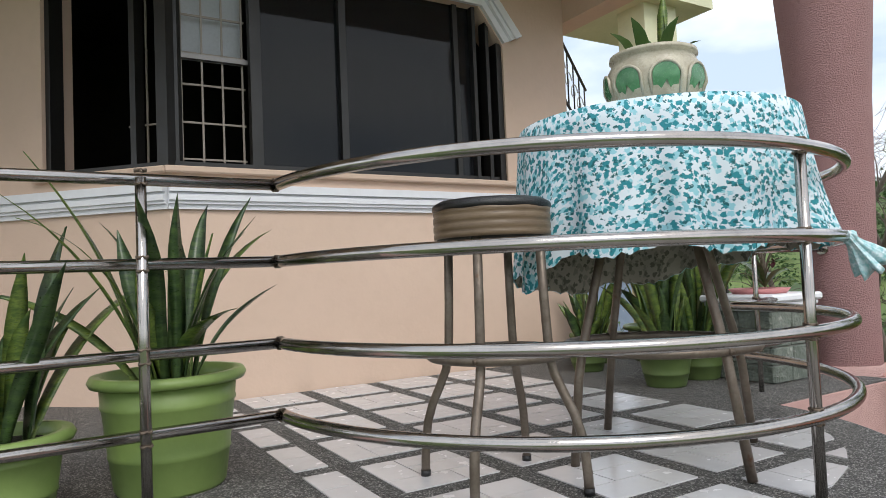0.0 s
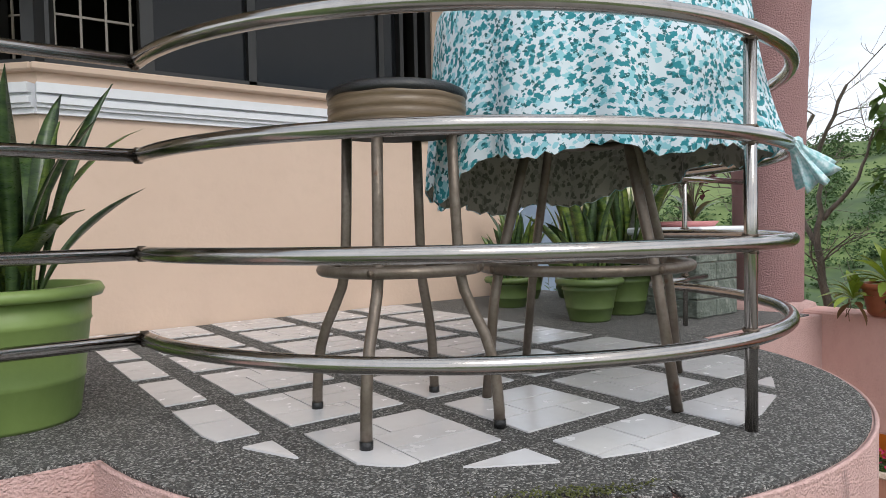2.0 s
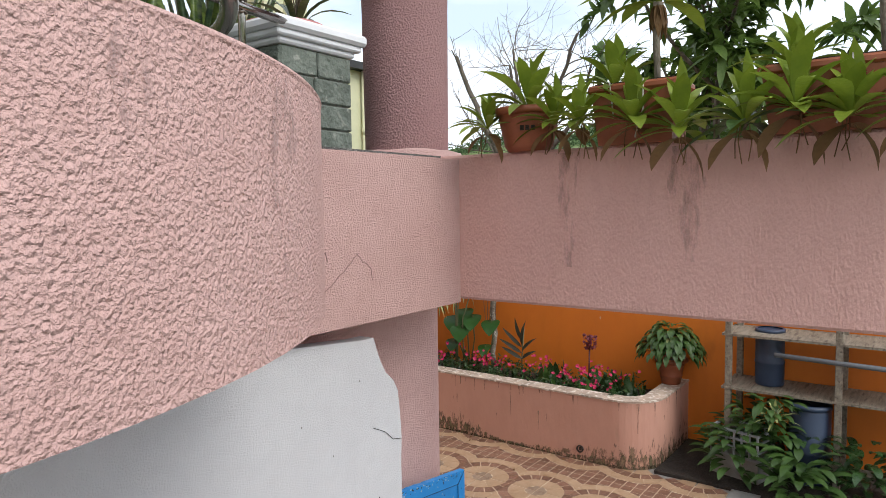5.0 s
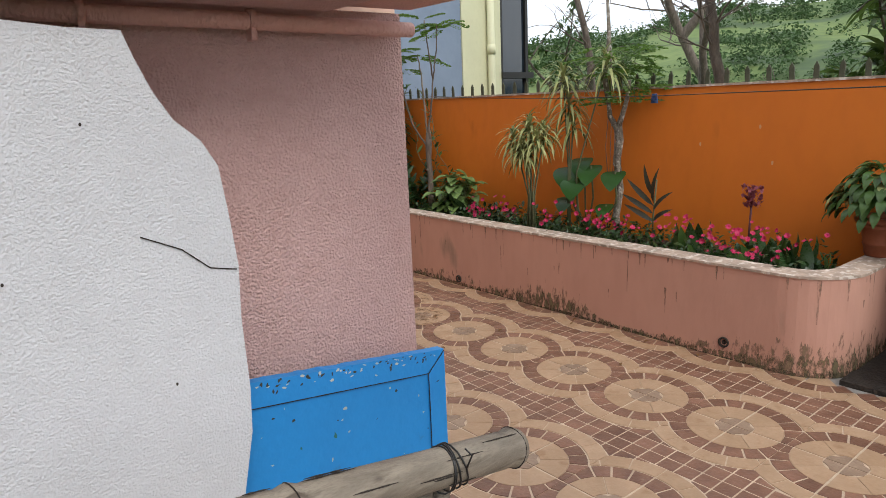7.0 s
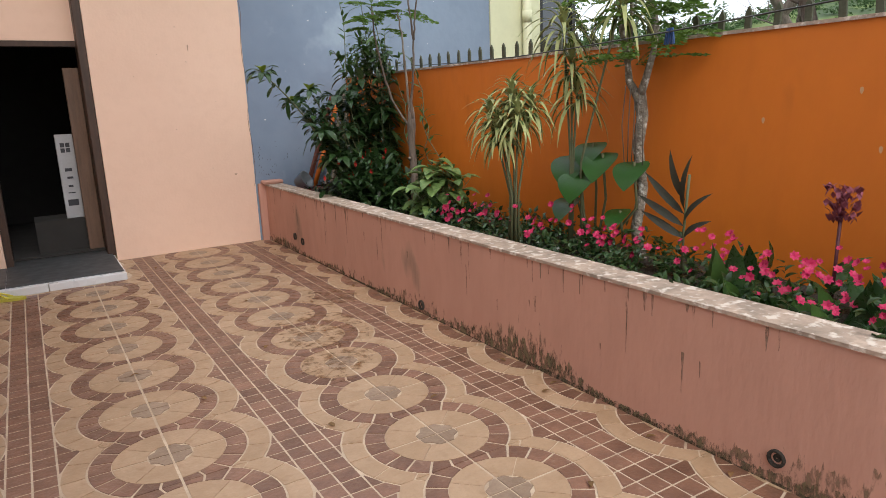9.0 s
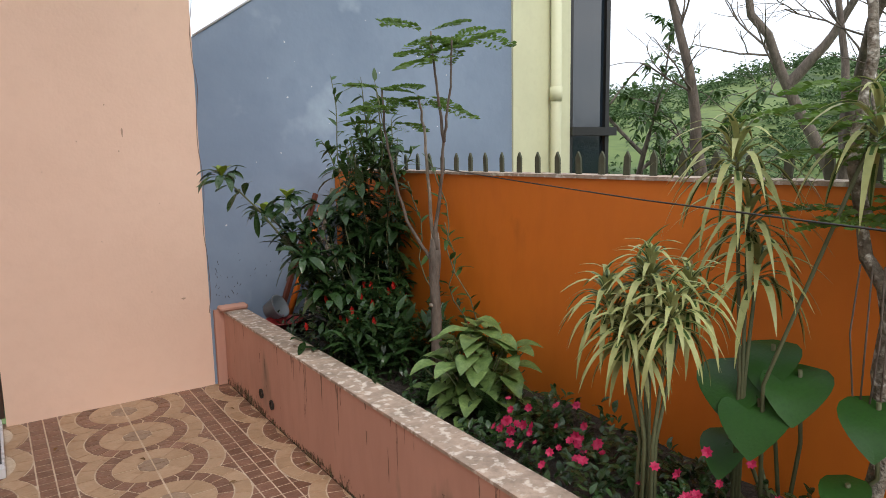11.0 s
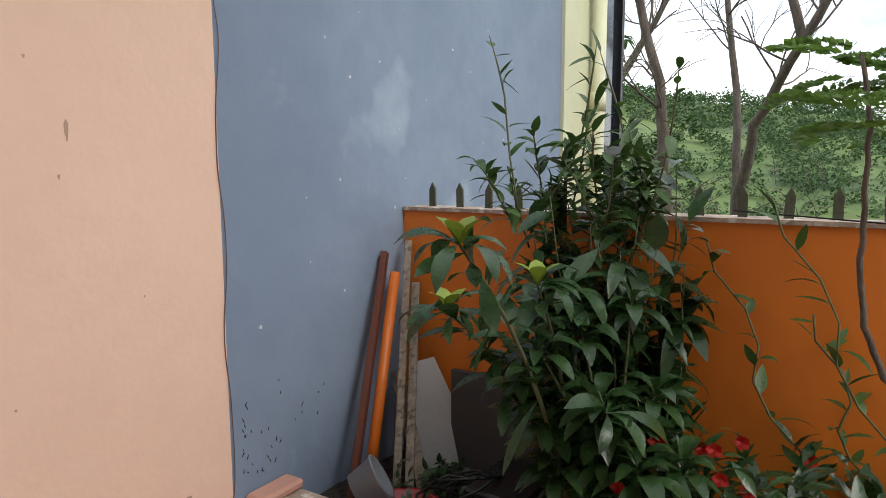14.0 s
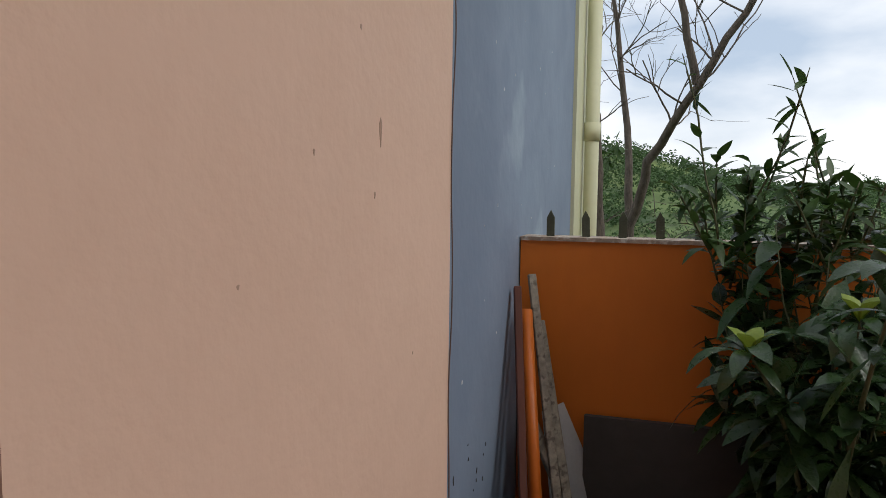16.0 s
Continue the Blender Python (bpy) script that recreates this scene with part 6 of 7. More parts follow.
# white-barked small tree with ferny crown
wt = thing("small_tree", "small tree with pale speckled bark and ferny leaves", "tree")
WX, WY = 7.52, 4.10
wtp = [(WX + 0.03, WY - 0.05, 0.40), (WX + 0.01, WY - 0.02, 0.62), (WX + 0.025, WY - 0.05, 0.85), (WX, WY - 0.03, 1.08), (WX + 0.012, WY - 0.045, 1.25), (WX, WY - 0.03, 1.38)]
part("trunk", Shape().tube(wtp, [0.036, 0.031, 0.029, 0.030, 0.033, 0.036], 14), WHITE_BARK, wt)
for pp in (((WX, WY - 0.03, 1.34), (WX - 0.01, WY + 0.035, 1.44), (WX, WY + 0.06, 1.55), (WX + 0.01, WY + 0.045, 1.75), (WX + 0.02, WY + 0.06, 2.0)), ((WX, WY - 0.03, 1.34), (WX - 0.01, WY - 0.08, 1.44), (WX, WY - 0.12, 1.58), (WX, WY - 0.14, 1.72)), ((WX, WY + 0.05, 1.55), (WX - 0.02, WY + 0.09, 1.75), (WX, WY + 0.06, 2.05), (WX, WY + 0.08, 2.35))):
    part("branch", Shape().tube(pp, [0.026, 0.021, 0.017, 0.012, 0.007][:len(pp)], 9), WHITE_BARK, wt)
hangs = Shape()
for k in range(5):
    y0 = WY - 0.1 + 0.035 * k
    hangs.tube([(WX - 0.03, y0, 1.42), (WX - 0.045, y0 + 0.01 * math.sin(k * 2), 1.2), (WX - 0.04, y0 + 0.02 * math.sin(k), 0.98 - 0.05 * (k % 3))], 0.003, 5)
tagged(part("aerial_root", hangs, BARK_DARK, wt, "thin dry stems hanging beside the trunk"), kind="stuff")
ff = Shape()
for i in range(34):
    a = r.uniform(0, 6.28)
    low = i % 3 == 0
    feather(ff, (WX + r.uniform(-0.06, 0.05), WY + r.uniform(-0.16, 0.12), r.uniform(1.5, 1.68) if low else r.uniform(1.75, 2.02)), (math.cos(a), math.sin(a), r.uniform(-0.15, 0.25)), r.uniform(0.20, 0.36), r, 8)
part("foliage", ff, FERN, wt)

# elephant ear, dark palm, cockscomb, broad leaves
EAR = leafmat("elephant_ear_leaf", (0.04, 0.125, 0.024), (0.025, 0.08, 0.016), 0.35, 0.2, 0.3, 5)
ee = thing("elephant_ear", "elephant ear plant with large round green leaves", "plant")
for x, y, z, w in ((7.42, 4.5, 0.93, 0.30), (7.46, 4.3, 0.96, 0.26), (7.36, 4.38, 0.85, 0.28), (7.45, 4.05, 0.93, 0.24), (7.38, 4.5, 0.70, 0.20), (7.4, 4.1, 0.68, 0.17), (7.5, 4.42, 1.02, 0.24)):
    part("leaf", Shape().leaf((x + 0.08, y + 0.03, z + w * 0.30), (x - 0.11, y - 0.05, z - w * 0.30), w * 0.86, 0.1, (-0.2, 0, 1), 0.12, 8, 0.36), EAR, ee)
    part("stalk", Shape().tube([(7.42, 4.3, 0.42), (x + 0.05, y, z * 0.8), (x + 0.02, y, z + w * 0.3)], 0.008, 6), STEM, ee)
PALM_DARK = leafmat("purple_green_leaf", (0.05, 0.058, 0.034), (0.028, 0.022, 0.02), 0.65, 0.3, 0.15)
dk = thing("dark_palm", "small plant with dark purple-green pointed leaves", "plant")
st_ = Shape().tube([(7.36, 3.62, 0.42), (7.34, 3.60, 0.7), (7.33, 3.57, 0.98)], 0.007, 6)
part("stem", st_, STEM, dk)
for k, (dy, dz, z, l) in enumerate(((0.22, 0.12, 0.66, 0.26), (0.24, 0.14, 0.72, 0.28), (0.2, 0.2, 0.78, 0.24), (-0.2, 0.12, 0.66, 0.25), (-0.2, 0.17, 0.74, 0.26), (-0.08, 0.28, 0.8, 0.28), (0.05, 0.25, 0.85, 0.2))):
    part("leaf", Shape().leaf((7.34, 3.6, z), (7.28, 3.6 + dy, z + dz), 0.04, 0.1, (-1, 0, 0.6), 0.2, 6, 0.4), PALM_DARK, dk)
ck = thing("cockscomb", "purple cockscomb flower on a leafy stem", "flower")
part("stem", Shape().tube([(7.42, 2.9, 0.42), (7.40, 2.88, 0.86)], 0.008, 6), PURPLE, ck)
cf = Shape()
for i in range(130):
    a, q = r.uniform(0, 6.28), r.uniform(0, 0.075)
    c = Vector((7.40 + q * math.cos(a) * 0.6, 2.88 + q * math.sin(a), 0.88 + r.uniform(-0.06, 0.08)))
    cf.leaf(c, c + Vector((r.uniform(-0.03, 0.03), r.uniform(-0.03, 0.03), 0.03)), 0.025, 0.1, n=2)
part("flower_head", cf, leafmat("dusty_plum_flower", (0.33, 0.085, 0.12), (0.2, 0.05, 0.07), 0.7, 0.3, 0.2), ck)
for i in range(9):
    a = r.uniform(0, 6.28)
    part("leaf", Shape().leaf((7.41, 2.89, 0.46 + 0.02 * i), (7.41 + 0.14 * math.cos(a), 2.89 + 0.14 * math.sin(a), 0.54 + 0.02 * i), 0.05, 0.1, n=4), LEAF_MID, ck)


def bed_plant(name, label, cat, x0, x1, y0, y1, count, hlo, hhi, leaf, width, material, r, per=7, z=0.44, spread=1.0):
    p = thing(name, label, cat)
    s = Shape()
    for i in range(count):
        b = Vector((r.uniform(x0, x1), r.uniform(y0, y1), z))
        path = twig_path(r, b, (r.uniform(-0.3, 0.2), r.uniform(-0.3, 0.3), 1), r.uniform(hlo, hhi), 0.22, 4)
        leafy_spray(s, r, path, per, leaf, width, spread, 0.3, 0.15)
    part("foliage", s, material, p)
    return p


for i, (y0, y1) in enumerate(((2.35, 2.62), (2.62, 3.0), (3.05, 3.35))):
    bl = thing("broadleaf_plant", "low plant with broad dark green leaves in the planter", "plant", "broadleaf plants in the planter")
    for k in range(13):
        a = r.uniform(0, 6.28)
        c = Vector((r.uniform(6.98, 7.35), r.uniform(y0, y1), 0.46))
        part("leaf", Shape().leaf(c, c + Vector((0.13 * math.cos(a) - 0.05, 0.13 * math.sin(a), r.uniform(0.12, 0.28))), r.uniform(0.06, 0.11), 0.15, (math.cos(a), math.sin(a), 0.8), 0.25, 6, 0.5), LEAF_DARK if k % 3 else LEAF_MID, bl)
fb = bed_plant("flower_bed", "bed of small dark leaves with bright pink flowers", "flower bed", 6.88, 7.5, 2.3, 5.4, 430, 0.06, 0.24, 0.055, 0.45, LEAF_DARK, r, 8)
fb["kind"] = "stuff"
ptl = Shape()
clus = [(r.uniform(6.92, 7.22), 2.4 + 2.9 * r.random() ** 1.3) for q in range(22)]
for i in range(170):
    u, v = clus[i % 22]
    c = Vector((max(6.86, u + r.gauss(0, 0.045)), v + r.gauss(0, 0.07), r.uniform(0.58, 0.76)))
    ax = Vector((r.uniform(-1.0, -0.1), r.uniform(-0.7, 0.4), r.uniform(0.2, 1.0))).normalized()
    e1 = ax.orthogonal().normalized()
    e2 = ax.cross(e1)
    rad = r.uniform(0.013, 0.024)
    for k in range(7):
        a = k * 0.898 + i
        ptl.leaf(c, c + (e1 * math.cos(a) + e2 * math.sin(a)) * rad + ax * rad * 0.45, rad * 0.95, 0.12, tuple(ax), n=2, wide=0.62)
part("flowers", ptl, PETAL, fb, "bright pink flowers")
gb_ = bed_plant("ground_cover", "low mixed green ground cover in the planter soil", "ground cover", 6.9, 7.6, 5.0, 8.1, 330, 0.05, 0.2, 0.06, 0.4, LEAF_DARK, r, 7)
gb_["kind"] = "stuff"

# clothes line with blue pegs
ln_ = thing("clothes_line", "thin dark clothes line above the planter", "wire")
part("wire", Shape().tube([(7.70, 6.9, 1.69), (7.42, 5.7, 1.64), (7.15, 4.7, 1.61), (6.95, 4.0, 1.60), (6.71, 3.2, 1.595), (6.2, 1.5, 1.60), (5.2, -2.0, 1.75)], 0.003, 5), BLACKFRAME, ln_)
for dy in (0, 0.02, 0.042):
    pg = thing("clothes_peg", "blue plastic clothes peg on the line", "clothes peg", "blue pegs", at=(6.71 + dy * 0.3, 3.19 + dy * 0.6, 1.600), size=0.68)
    for s in (-1, 1):
        part("half", Shape().box(-0.006, 0.006, -0.004, 0.004, -0.075, 0.012, pose(0, s * 0.009, 0, s * 9, 0, 0), bevel=0.0015), mat("blue_plastic", (0.015, 0.06, 0.19), 0.4), pg)

# ---------------------------------------------------------------- corner clutter by the blue wall
def leaning(name, label, cat, base, top, w, th, material, round_=False, group="boards in the corner"):
    p = thing(name, label, cat, group)
    b, t = Vector(base), Vector(top)
    if round_:
        part("pipe", Shape().tube([b, t], w / 2, 14), material, p)
        return
    d = (t - b).normalized()
    m = Matrix.Translation(b) @ d.to_track_quat("Z", "Y").to_matrix().to_4x4()
    part("plank", Shape().box(-w / 2, w / 2, -th / 2, th / 2, 0, (t - b).length, m, bevel=0.003), material, p)


leaning("pipe", "orange plastic pipe leaning in the corner", "pipe", (7.14, 8.20, 0.44), (7.55, 8.34, 1.36), 0.05, 0, mat("orange_pvc", (0.62, 0.15, 0.015), 0.4), True)
leaning("plank", "dark red-brown plank leaning on the blue wall", "plank", (7.08, 8.24, 0.44), (7.52, 8.375, 1.46), 0.03, 0.04, mat("red_brown_wood", (0.12, 0.035, 0.02), 0.7))
leaning("plank", "pale weathered wooden plank leaning on the wall", "plank", (7.24, 8.12, 0.44), (7.66, 8.34, 1.50), 0.035, 0.02, BAMBOO)
leaning("plank", "pale grey wooden batten leaning on the wall", "plank", (7.28, 8.08, 0.44), (7.66, 8.30, 1.30), 0.04, 0.02, BAMBOO)
leaning("plank", "short pale wooden board leaning in the corner", "plank", (7.32, 8.02, 0.44), (7.5, 8.3, 0.90), 0.06, 0.02, BAMBOO)
wsx = thing("panel", "white corrugated sheet leaning in the corner", "panel", at=(0, 0, 0))
part("sheet", Shape().prism([(0, 0), (0.33, 0), (0.12, 0.52), (0, 0.50)], 0, 0.008, pose(7.50, 8.20, 0.44, 80, 0, -40)), mat("white_sheet", (0.6, 0.6, 0.6), 0.5), wsx)
gsx = thing("panel", "dark grey sheet standing against the orange wall", "panel", at=(0, 0, 0))
part("sheet", Shape().box(7.66, 7.69, 7.25, 8.1, 0.40, 0.90), mat("dark_grey_board", (0.07, 0.062, 0.058), 0.8), gsx)
br_ = thing("wire_coil", "tangled black wire coil behind the planter end", "wire")
wr = Shape()
for k in range(5):
    wr.tube([(7.12 + 0.04 * k + 0.13 * math.cos(a * 0.6 + k), 7.78 + 0.13 * math.sin(a * 0.6 + k), 0.52 + 0.06 * math.sin(a * 0.6 + k * 2) + 0.02 * k) for a in range(12)], 0.006, 5)
part("wire", wr, BLACKFRAME, br_)
bk = thing("tub", "translucent white plastic tub lying on its side", "tub", at=(6.98, 8.12, 0.58))
part("shell", Shape().lathe([(0.002, 0), (0.07, 0), (0.09, 0.11), (0.096, 0.11), (0.096, 0.118), (0.086, 0.118), (0.066, 0.006), (0.002, 0.006)], 24, pose(0, 0, 0, 60, 0, 40)), mat("milky_plastic", (0.42, 0.46, 0.5), 0.35, trans=0.5), bk)
rc = thing("basin", "red plastic basin behind the planter wall", "basin", at=(7.02, 7.92, 0.46))
part("shell", Shape().lathe([(0.002, 0), (0.1, 0), (0.14, 0.09), (0.15, 0.092), (0.148, 0.1), (0.132, 0.095), (0.095, 0.008), (0.002, 0.008)], 28), mat("dark_red_plastic", (0.32, 0.03, 0.03), 0.4), rc)
cr_ = thing("black_crate", "black plastic crate with a pale slotted edge", "crate", at=(7.35, 7.62, 0.44))
part("shell", Shape().box(-0.17, 0.17, -0.13, 0.13, 0, 0.17, bevel=0.01), VINYL, cr_)
for k in range(8):
    part("slot", Shape().box(-0.15 + k * 0.04, -0.13 + k * 0.04, -0.136, -0.131, 0.11, 0.15), CURTAIN, cr_)

# ---------------------------------------------------------------- dark planted corner beyond the planter
structure("garden_soil", Shape().box(5.6, 7.71, -6.0, 1.20, -0.003, 0.025).box(6.78, 7.71, 1.20, 2.03, -0.003, 0.025), SOIL, "dark damp soil in the garden corner", "ground")
structure("kerb", Shape().box(5.5, 6.78, 1.20, 1.42, -0.003, 0.016, bevel=0.004), CONCRETE_PLAIN, "low concrete kerb at the end of the tiles", "kerb")
hp = ribbed_pot("plant_pot", "terracotta coloured pot with a spilling leafy plant", (7.50, 2.12, 0.592), 0.085, 0.125, 0.24, TERRA)
hpl = thing("leafy_plant", "variegated leafy plant spilling over its pot", "potted plant")
s, s2 = Shape(), Shape()
for i in range(270):
    a, q = r.uniform(0, 6.28), 0.22 * r.random() ** 0.6
    c = Vector((7.48 + q * math.cos(a), 2.12 + q * 1.1 * math.sin(a), 1.16 - 4.2 * q * q - r.uniform(0, 0.12)))
    d = Vector((math.cos(a) * (0.3 + 2.5 * q), math.sin(a) * (0.3 + 2.5 * q), 0.15 - 4.5 * q)).normalized()
    (s2 if i % 15 == 0 else s).leaf(c, c + d * 0.12, 0.052, 0.18, (math.cos(a), math.sin(a), 1), 0.25, 5, 0.45)
part("foliage", s, LEAF_MID, hpl)
tagged(part("pale_foliage", s2, LEAF_CREAM, hpl, "cream variegated leaves"), kind="stuff")
for i, (x, y) in enumerate(((7.0, 1.45), (7.25, 1.05), (6.75, 0.95), (7.05, 0.55), (7.4, 1.5))):
    q = thing("leafy_plant", "dark green leafy plant in the garden corner", "plant", "garden corner plants")
    s = Shape()
    for k in range(90):
        a, d = r.uniform(0, 6.28), r.uniform(0.02, 0.22)
        c = Vector((x + d * math.cos(a), y + d * math.sin(a), r.uniform(0.1, 0.42)))
        v = Vector((math.cos(a), math.sin(a), r.uniform(-0.4, 0.4))).normalized()
        s.leaf(c, c + v * 0.17, 0.065, 0.15, n=5, wide=0.45)
    part("foliage", s, LEAF_DARK if i % 2 else LEAF_MID, q)
crt = thing("crate", "grey plastic lattice crate with plants", "crate", at=(7.12, 1.42, 0.2), turn=75)
for z in (0, 0.07, 0.14, 0.2):
    for sx in (-1, 1):
        part("slat", Shape().box(-0.2, 0.2, sx * 0.13 - 0.006, sx * 0.13 + 0.006, z, z + 0.018), mat("grey_plastic", (0.30, 0.31, 0.32), 0.5), crt)
        part("slat", Shape().box(sx * 0.2 - 0.006, sx * 0.2 + 0.006, -0.13, 0.13, z, z + 0.018), crt.children[0].data.materials[0], crt)
for k in range(7):
    for sx in (-1, 1):
        part("upright", Shape().box(-0.2 + k * 0.064, -0.185 + k * 0.064, sx * 0.13 - 0.007, sx * 0.13 + 0.007, 0, 0.22), crt.children[0].data.materials[0], crt)
part("base", Shape().box(-0.2, 0.2, -0.13, 0.13, -0.2, 0.0), CONCRETE_PLAIN, crt)
cp = thing("leafy_plant", "leafy plant with pale spidery leaves in the crate", "plant", "garden corner plants")
s, s2 = Shape(), Shape()
for k in range(110):
    a, d = r.uniform(0, 6.28), r.uniform(0.0, 0.24)
    c = Vector((7.14 + d * math.cos(a), 1.25 + d * math.sin(a), r.uniform(0.4, 0.72)))
    s.leaf(c, c + Vector((math.cos(a), math.sin(a), r.uniform(-0.7, 0.2))) * 0.13, 0.055, 0.15, n=4)
rosette(s2, (6.98, 1.15, 0.55), 20, 0.17, 0.022, 10, 110, r)
part("foliage", s, LEAF_MID, cp)
tagged(part("pale_foliage", s2, LEAF_CREAM, cp, "pale spidery leaves"), kind="stuff")
drum = thing("drum", "dark blue plastic drum in the garden corner", "drum", at=(7.28, 0.95, 0.02))
DRUM = mat("blue_drum_plastic", (0.035, 0.055, 0.10), 0.45)
part("body", Shape().lathe([(0.002, 0), (0.14, 0), (0.15, 0.02), (0.15, 0.24), (0.156, 0.25), (0.156, 0.27), (0.15, 0.28), (0.15, 0.58), (0.14, 0.62), (0.13, 0.62), (0.002, 0.60)], 28), DRUM, drum)
part("rim", Shape().lathe([(0.125, 0.60), (0.155, 0.60), (0.155, 0.635), (0.125, 0.635)], 28), DRUM, drum)
drum2 = copy_thing(drum, pose(7.45, 1.28, 0.72) @ Matrix.Scale(0.75, 4))
drum2["label"] = "small dark blue plastic drum on the rack"
rack = thing("rack", "weathered timber rack with posts and shelves by the wall", "rack")
for x, y in ((7.2, 1.55), (7.2, 0.75), (7.62, 1.55), (7.62, 0.75), (7.2, 0.1), (7.62, 0.1)):
    part("post", Shape().box(x - 0.025, x + 0.025, y - 0.025, y + 0.025, 0.0, 1.62, bevel=0.004), BAMBOO, rack)
for z in (0.70, 1.15):
    part("shelf", Shape().box(7.17, 7.66, 0.05, 1.60, z, z + 0.02), BAMBOO, rack)
part("rail", Shape().box(7.165, 7.175, 0.05, 1.6, 0.18, 0.23), BAMBOO, rack)
part("rail", Shape().tube([(7.18, 0.05, 1.0), (7.18, 1.2, 1.03)], 0.02, 8), CURTAIN, rack)

# ---------------------------------------------------------------- trees beyond the garden wall
def limb(sh, r, p, d, ln, rad, depth, wander=0.16, tips=None, split=2, up=0.1, north=99.0):
    path = twig_path(r, p, d, ln, wander, 6)
    if path[6].y <= north:
        sh.tube(path, [rad * (1 - 0.45 * i / 6) for i in range(7)], 9 if depth > 2 else 6 if depth > 1 else 5, False)
    if tips is not None and depth <= 1:
        tips.append(path)
    if depth <= 0:
        return
    for k in range(split + (1 if r.random() < 0.5 else 0)):
        i = r.randint(2, 6)
        d2 = (path[6] - path[5]).normalized() * 0.7 + Vector((r.uniform(-1, 1), r.uniform(-1, 1), r.uniform(-0.4, 0.8) + up)).normalized() * 0.8
        limb(sh, r, path[i], d2, ln * r.uniform(0.55, 0.8), rad * 0.55 * (1 - 0.3 * (i == 6)), depth - 1, wander, tips, split, up, north)


def bare_tree(at, d, ln, rad, depth, seed, label, split=2):
    r = random.Random(seed)
    t = thing("bare_tree", label, "tree", "bare trees")
    s, tw_ = Shape(), Shape()
    tips = []
    limb(s, r, at, d, ln, rad, depth, 0.13, tips, split)
    for path in tips:
        for k in range(3):
            tw_.tube(twig_path(r, path[r.randint(2, 6)], (r.uniform(-1, 1), r.uniform(-1, 1), r.uniform(0, 1)), ln * 0.22, 0.3, 4), 0.006, 4, False)
    part("trunk", s, BARK_DARK, t)
    tagged(part("branchwork", tw_, BARK_DARK, t), kind="stuff")


def grown_tree(paths, seed, label, twig_len, twigs=5):
    """A bare tree with given trunk and limbs, and twigs grown on them."""
    r = random.Random(seed)
    t = thing("bare_tree", label, "tree", "bare trees")
    s, tw_ = Shape(), Shape()
    for pts, rad in paths:
        pts = [Vector(p) for p in pts]
        path = []
        for a, b in zip(pts, pts[1:]):
            path += [a.lerp(b, q / 4) + Vector((r.uniform(-1, 1), r.uniform(-1, 1), 0)) * rad * 0.35 for q in range(4)]
        path.append(pts[-1])
        s.tube(path, [rad * (1 - 0.72 * i / len(path)) for i in range(len(path))], 10, False)
        for k in range(twigs):
            i = r.randint(len(path) // 2, len(path) - 1)
            limb(tw_, r, path[i], (r.uniform(-1, 1), r.uniform(-1, 1), r.uniform(0, 1.2)), twig_len * r.uniform(0.5, 1), rad * 0.16, 2, 0.2, None, 2)
    part("trunk", s, BARK_DARK, t)
    tagged(part("branchwork", tw_, BARK_DARK, t), kind="stuff")


def leafy_tree(at, height, spread, seed, label, material, leaf=0.2, count=9, lean=(0, 0, 1), width=0.34, split=3, depth=3, north=99.0):
    r = random.Random(seed)
    t = thing("tree", label, "tree", "trees beyond the wall")
    s, lf, tips = Shape(), Shape(), []
    limb(s, r, at, lean, height * 0.45, height * 0.02, depth, 0.12, tips, split, 0.25, north)
    for path in tips:
        if path[-1].y > north:
            continue
        leafy_spray(lf, r, path, count, leaf, width, 1.0, 0.7, 0.1)
        if spread:
            for k in range(2):
                leafy_spray(lf, r, twig_path(r, path[-1], (r.uniform(-1, 1), r.uniform(-1, 1), r.uniform(-0.6, 0.6)), spread, 0.3, 4), count, leaf, width, 1.0, 0.8, 0.0)
    part("trunk", s, BARK_DARK, t)
    part("crown", lf, material, t)

leafy_tree((12.0, 3.55, -2.0), 9.0, 0.7, 4, "leafy mango tree with drooping long leaves", LEAF_MANGO, 0.27, 36, (0.0, 0.03, 1), 0.40, north=4.7)
leafy_tree((12.3, 2.7, -2.0), 7.6, 0.7, 14, "leafy tree with drooping long leaves", LEAF_MANGO, 0.27, 32, (0.02, 0.05, 1), 0.40, north=4.7)
leafy_tree((12.6, 0.2, -2.2), 6.0, 0.6, 24, "broadleaf tree beyond the wall", LEAF_MID, 0.24, 16)
grown_tree([(((10.6, 4.9, -2.0), (10.6, 4.85, 1.5), (10.5, 5.0, 2.6), (10.55, 4.95, 3.6)), 0.09), (((10.5, 5.0, 2.6), (10.6, 5.4, 3.3), (10.6, 5.6, 4.0)), 0.045), (((10.55, 4.95, 3.0), (10.7, 4.5, 3.6), (10.7, 4.3, 4.3)), 0.04)], 8, "small bare grey tree", 0.9)
grown_tree([(((25.5, 11.8, -3.0), (24.4, 12.5, 1.05), (23.5, 13.1, 3.1), (22.4, 13.7, 5.2), (21.8, 14.4, 7.6)), 0.21), (((23.3, 13.2, 3.4), (23.6, 12.2, 4.6), (23.4, 11.0, 6.5)), 0.16)], 12, "leaning bare tree with pale grey trunk", 2.4)
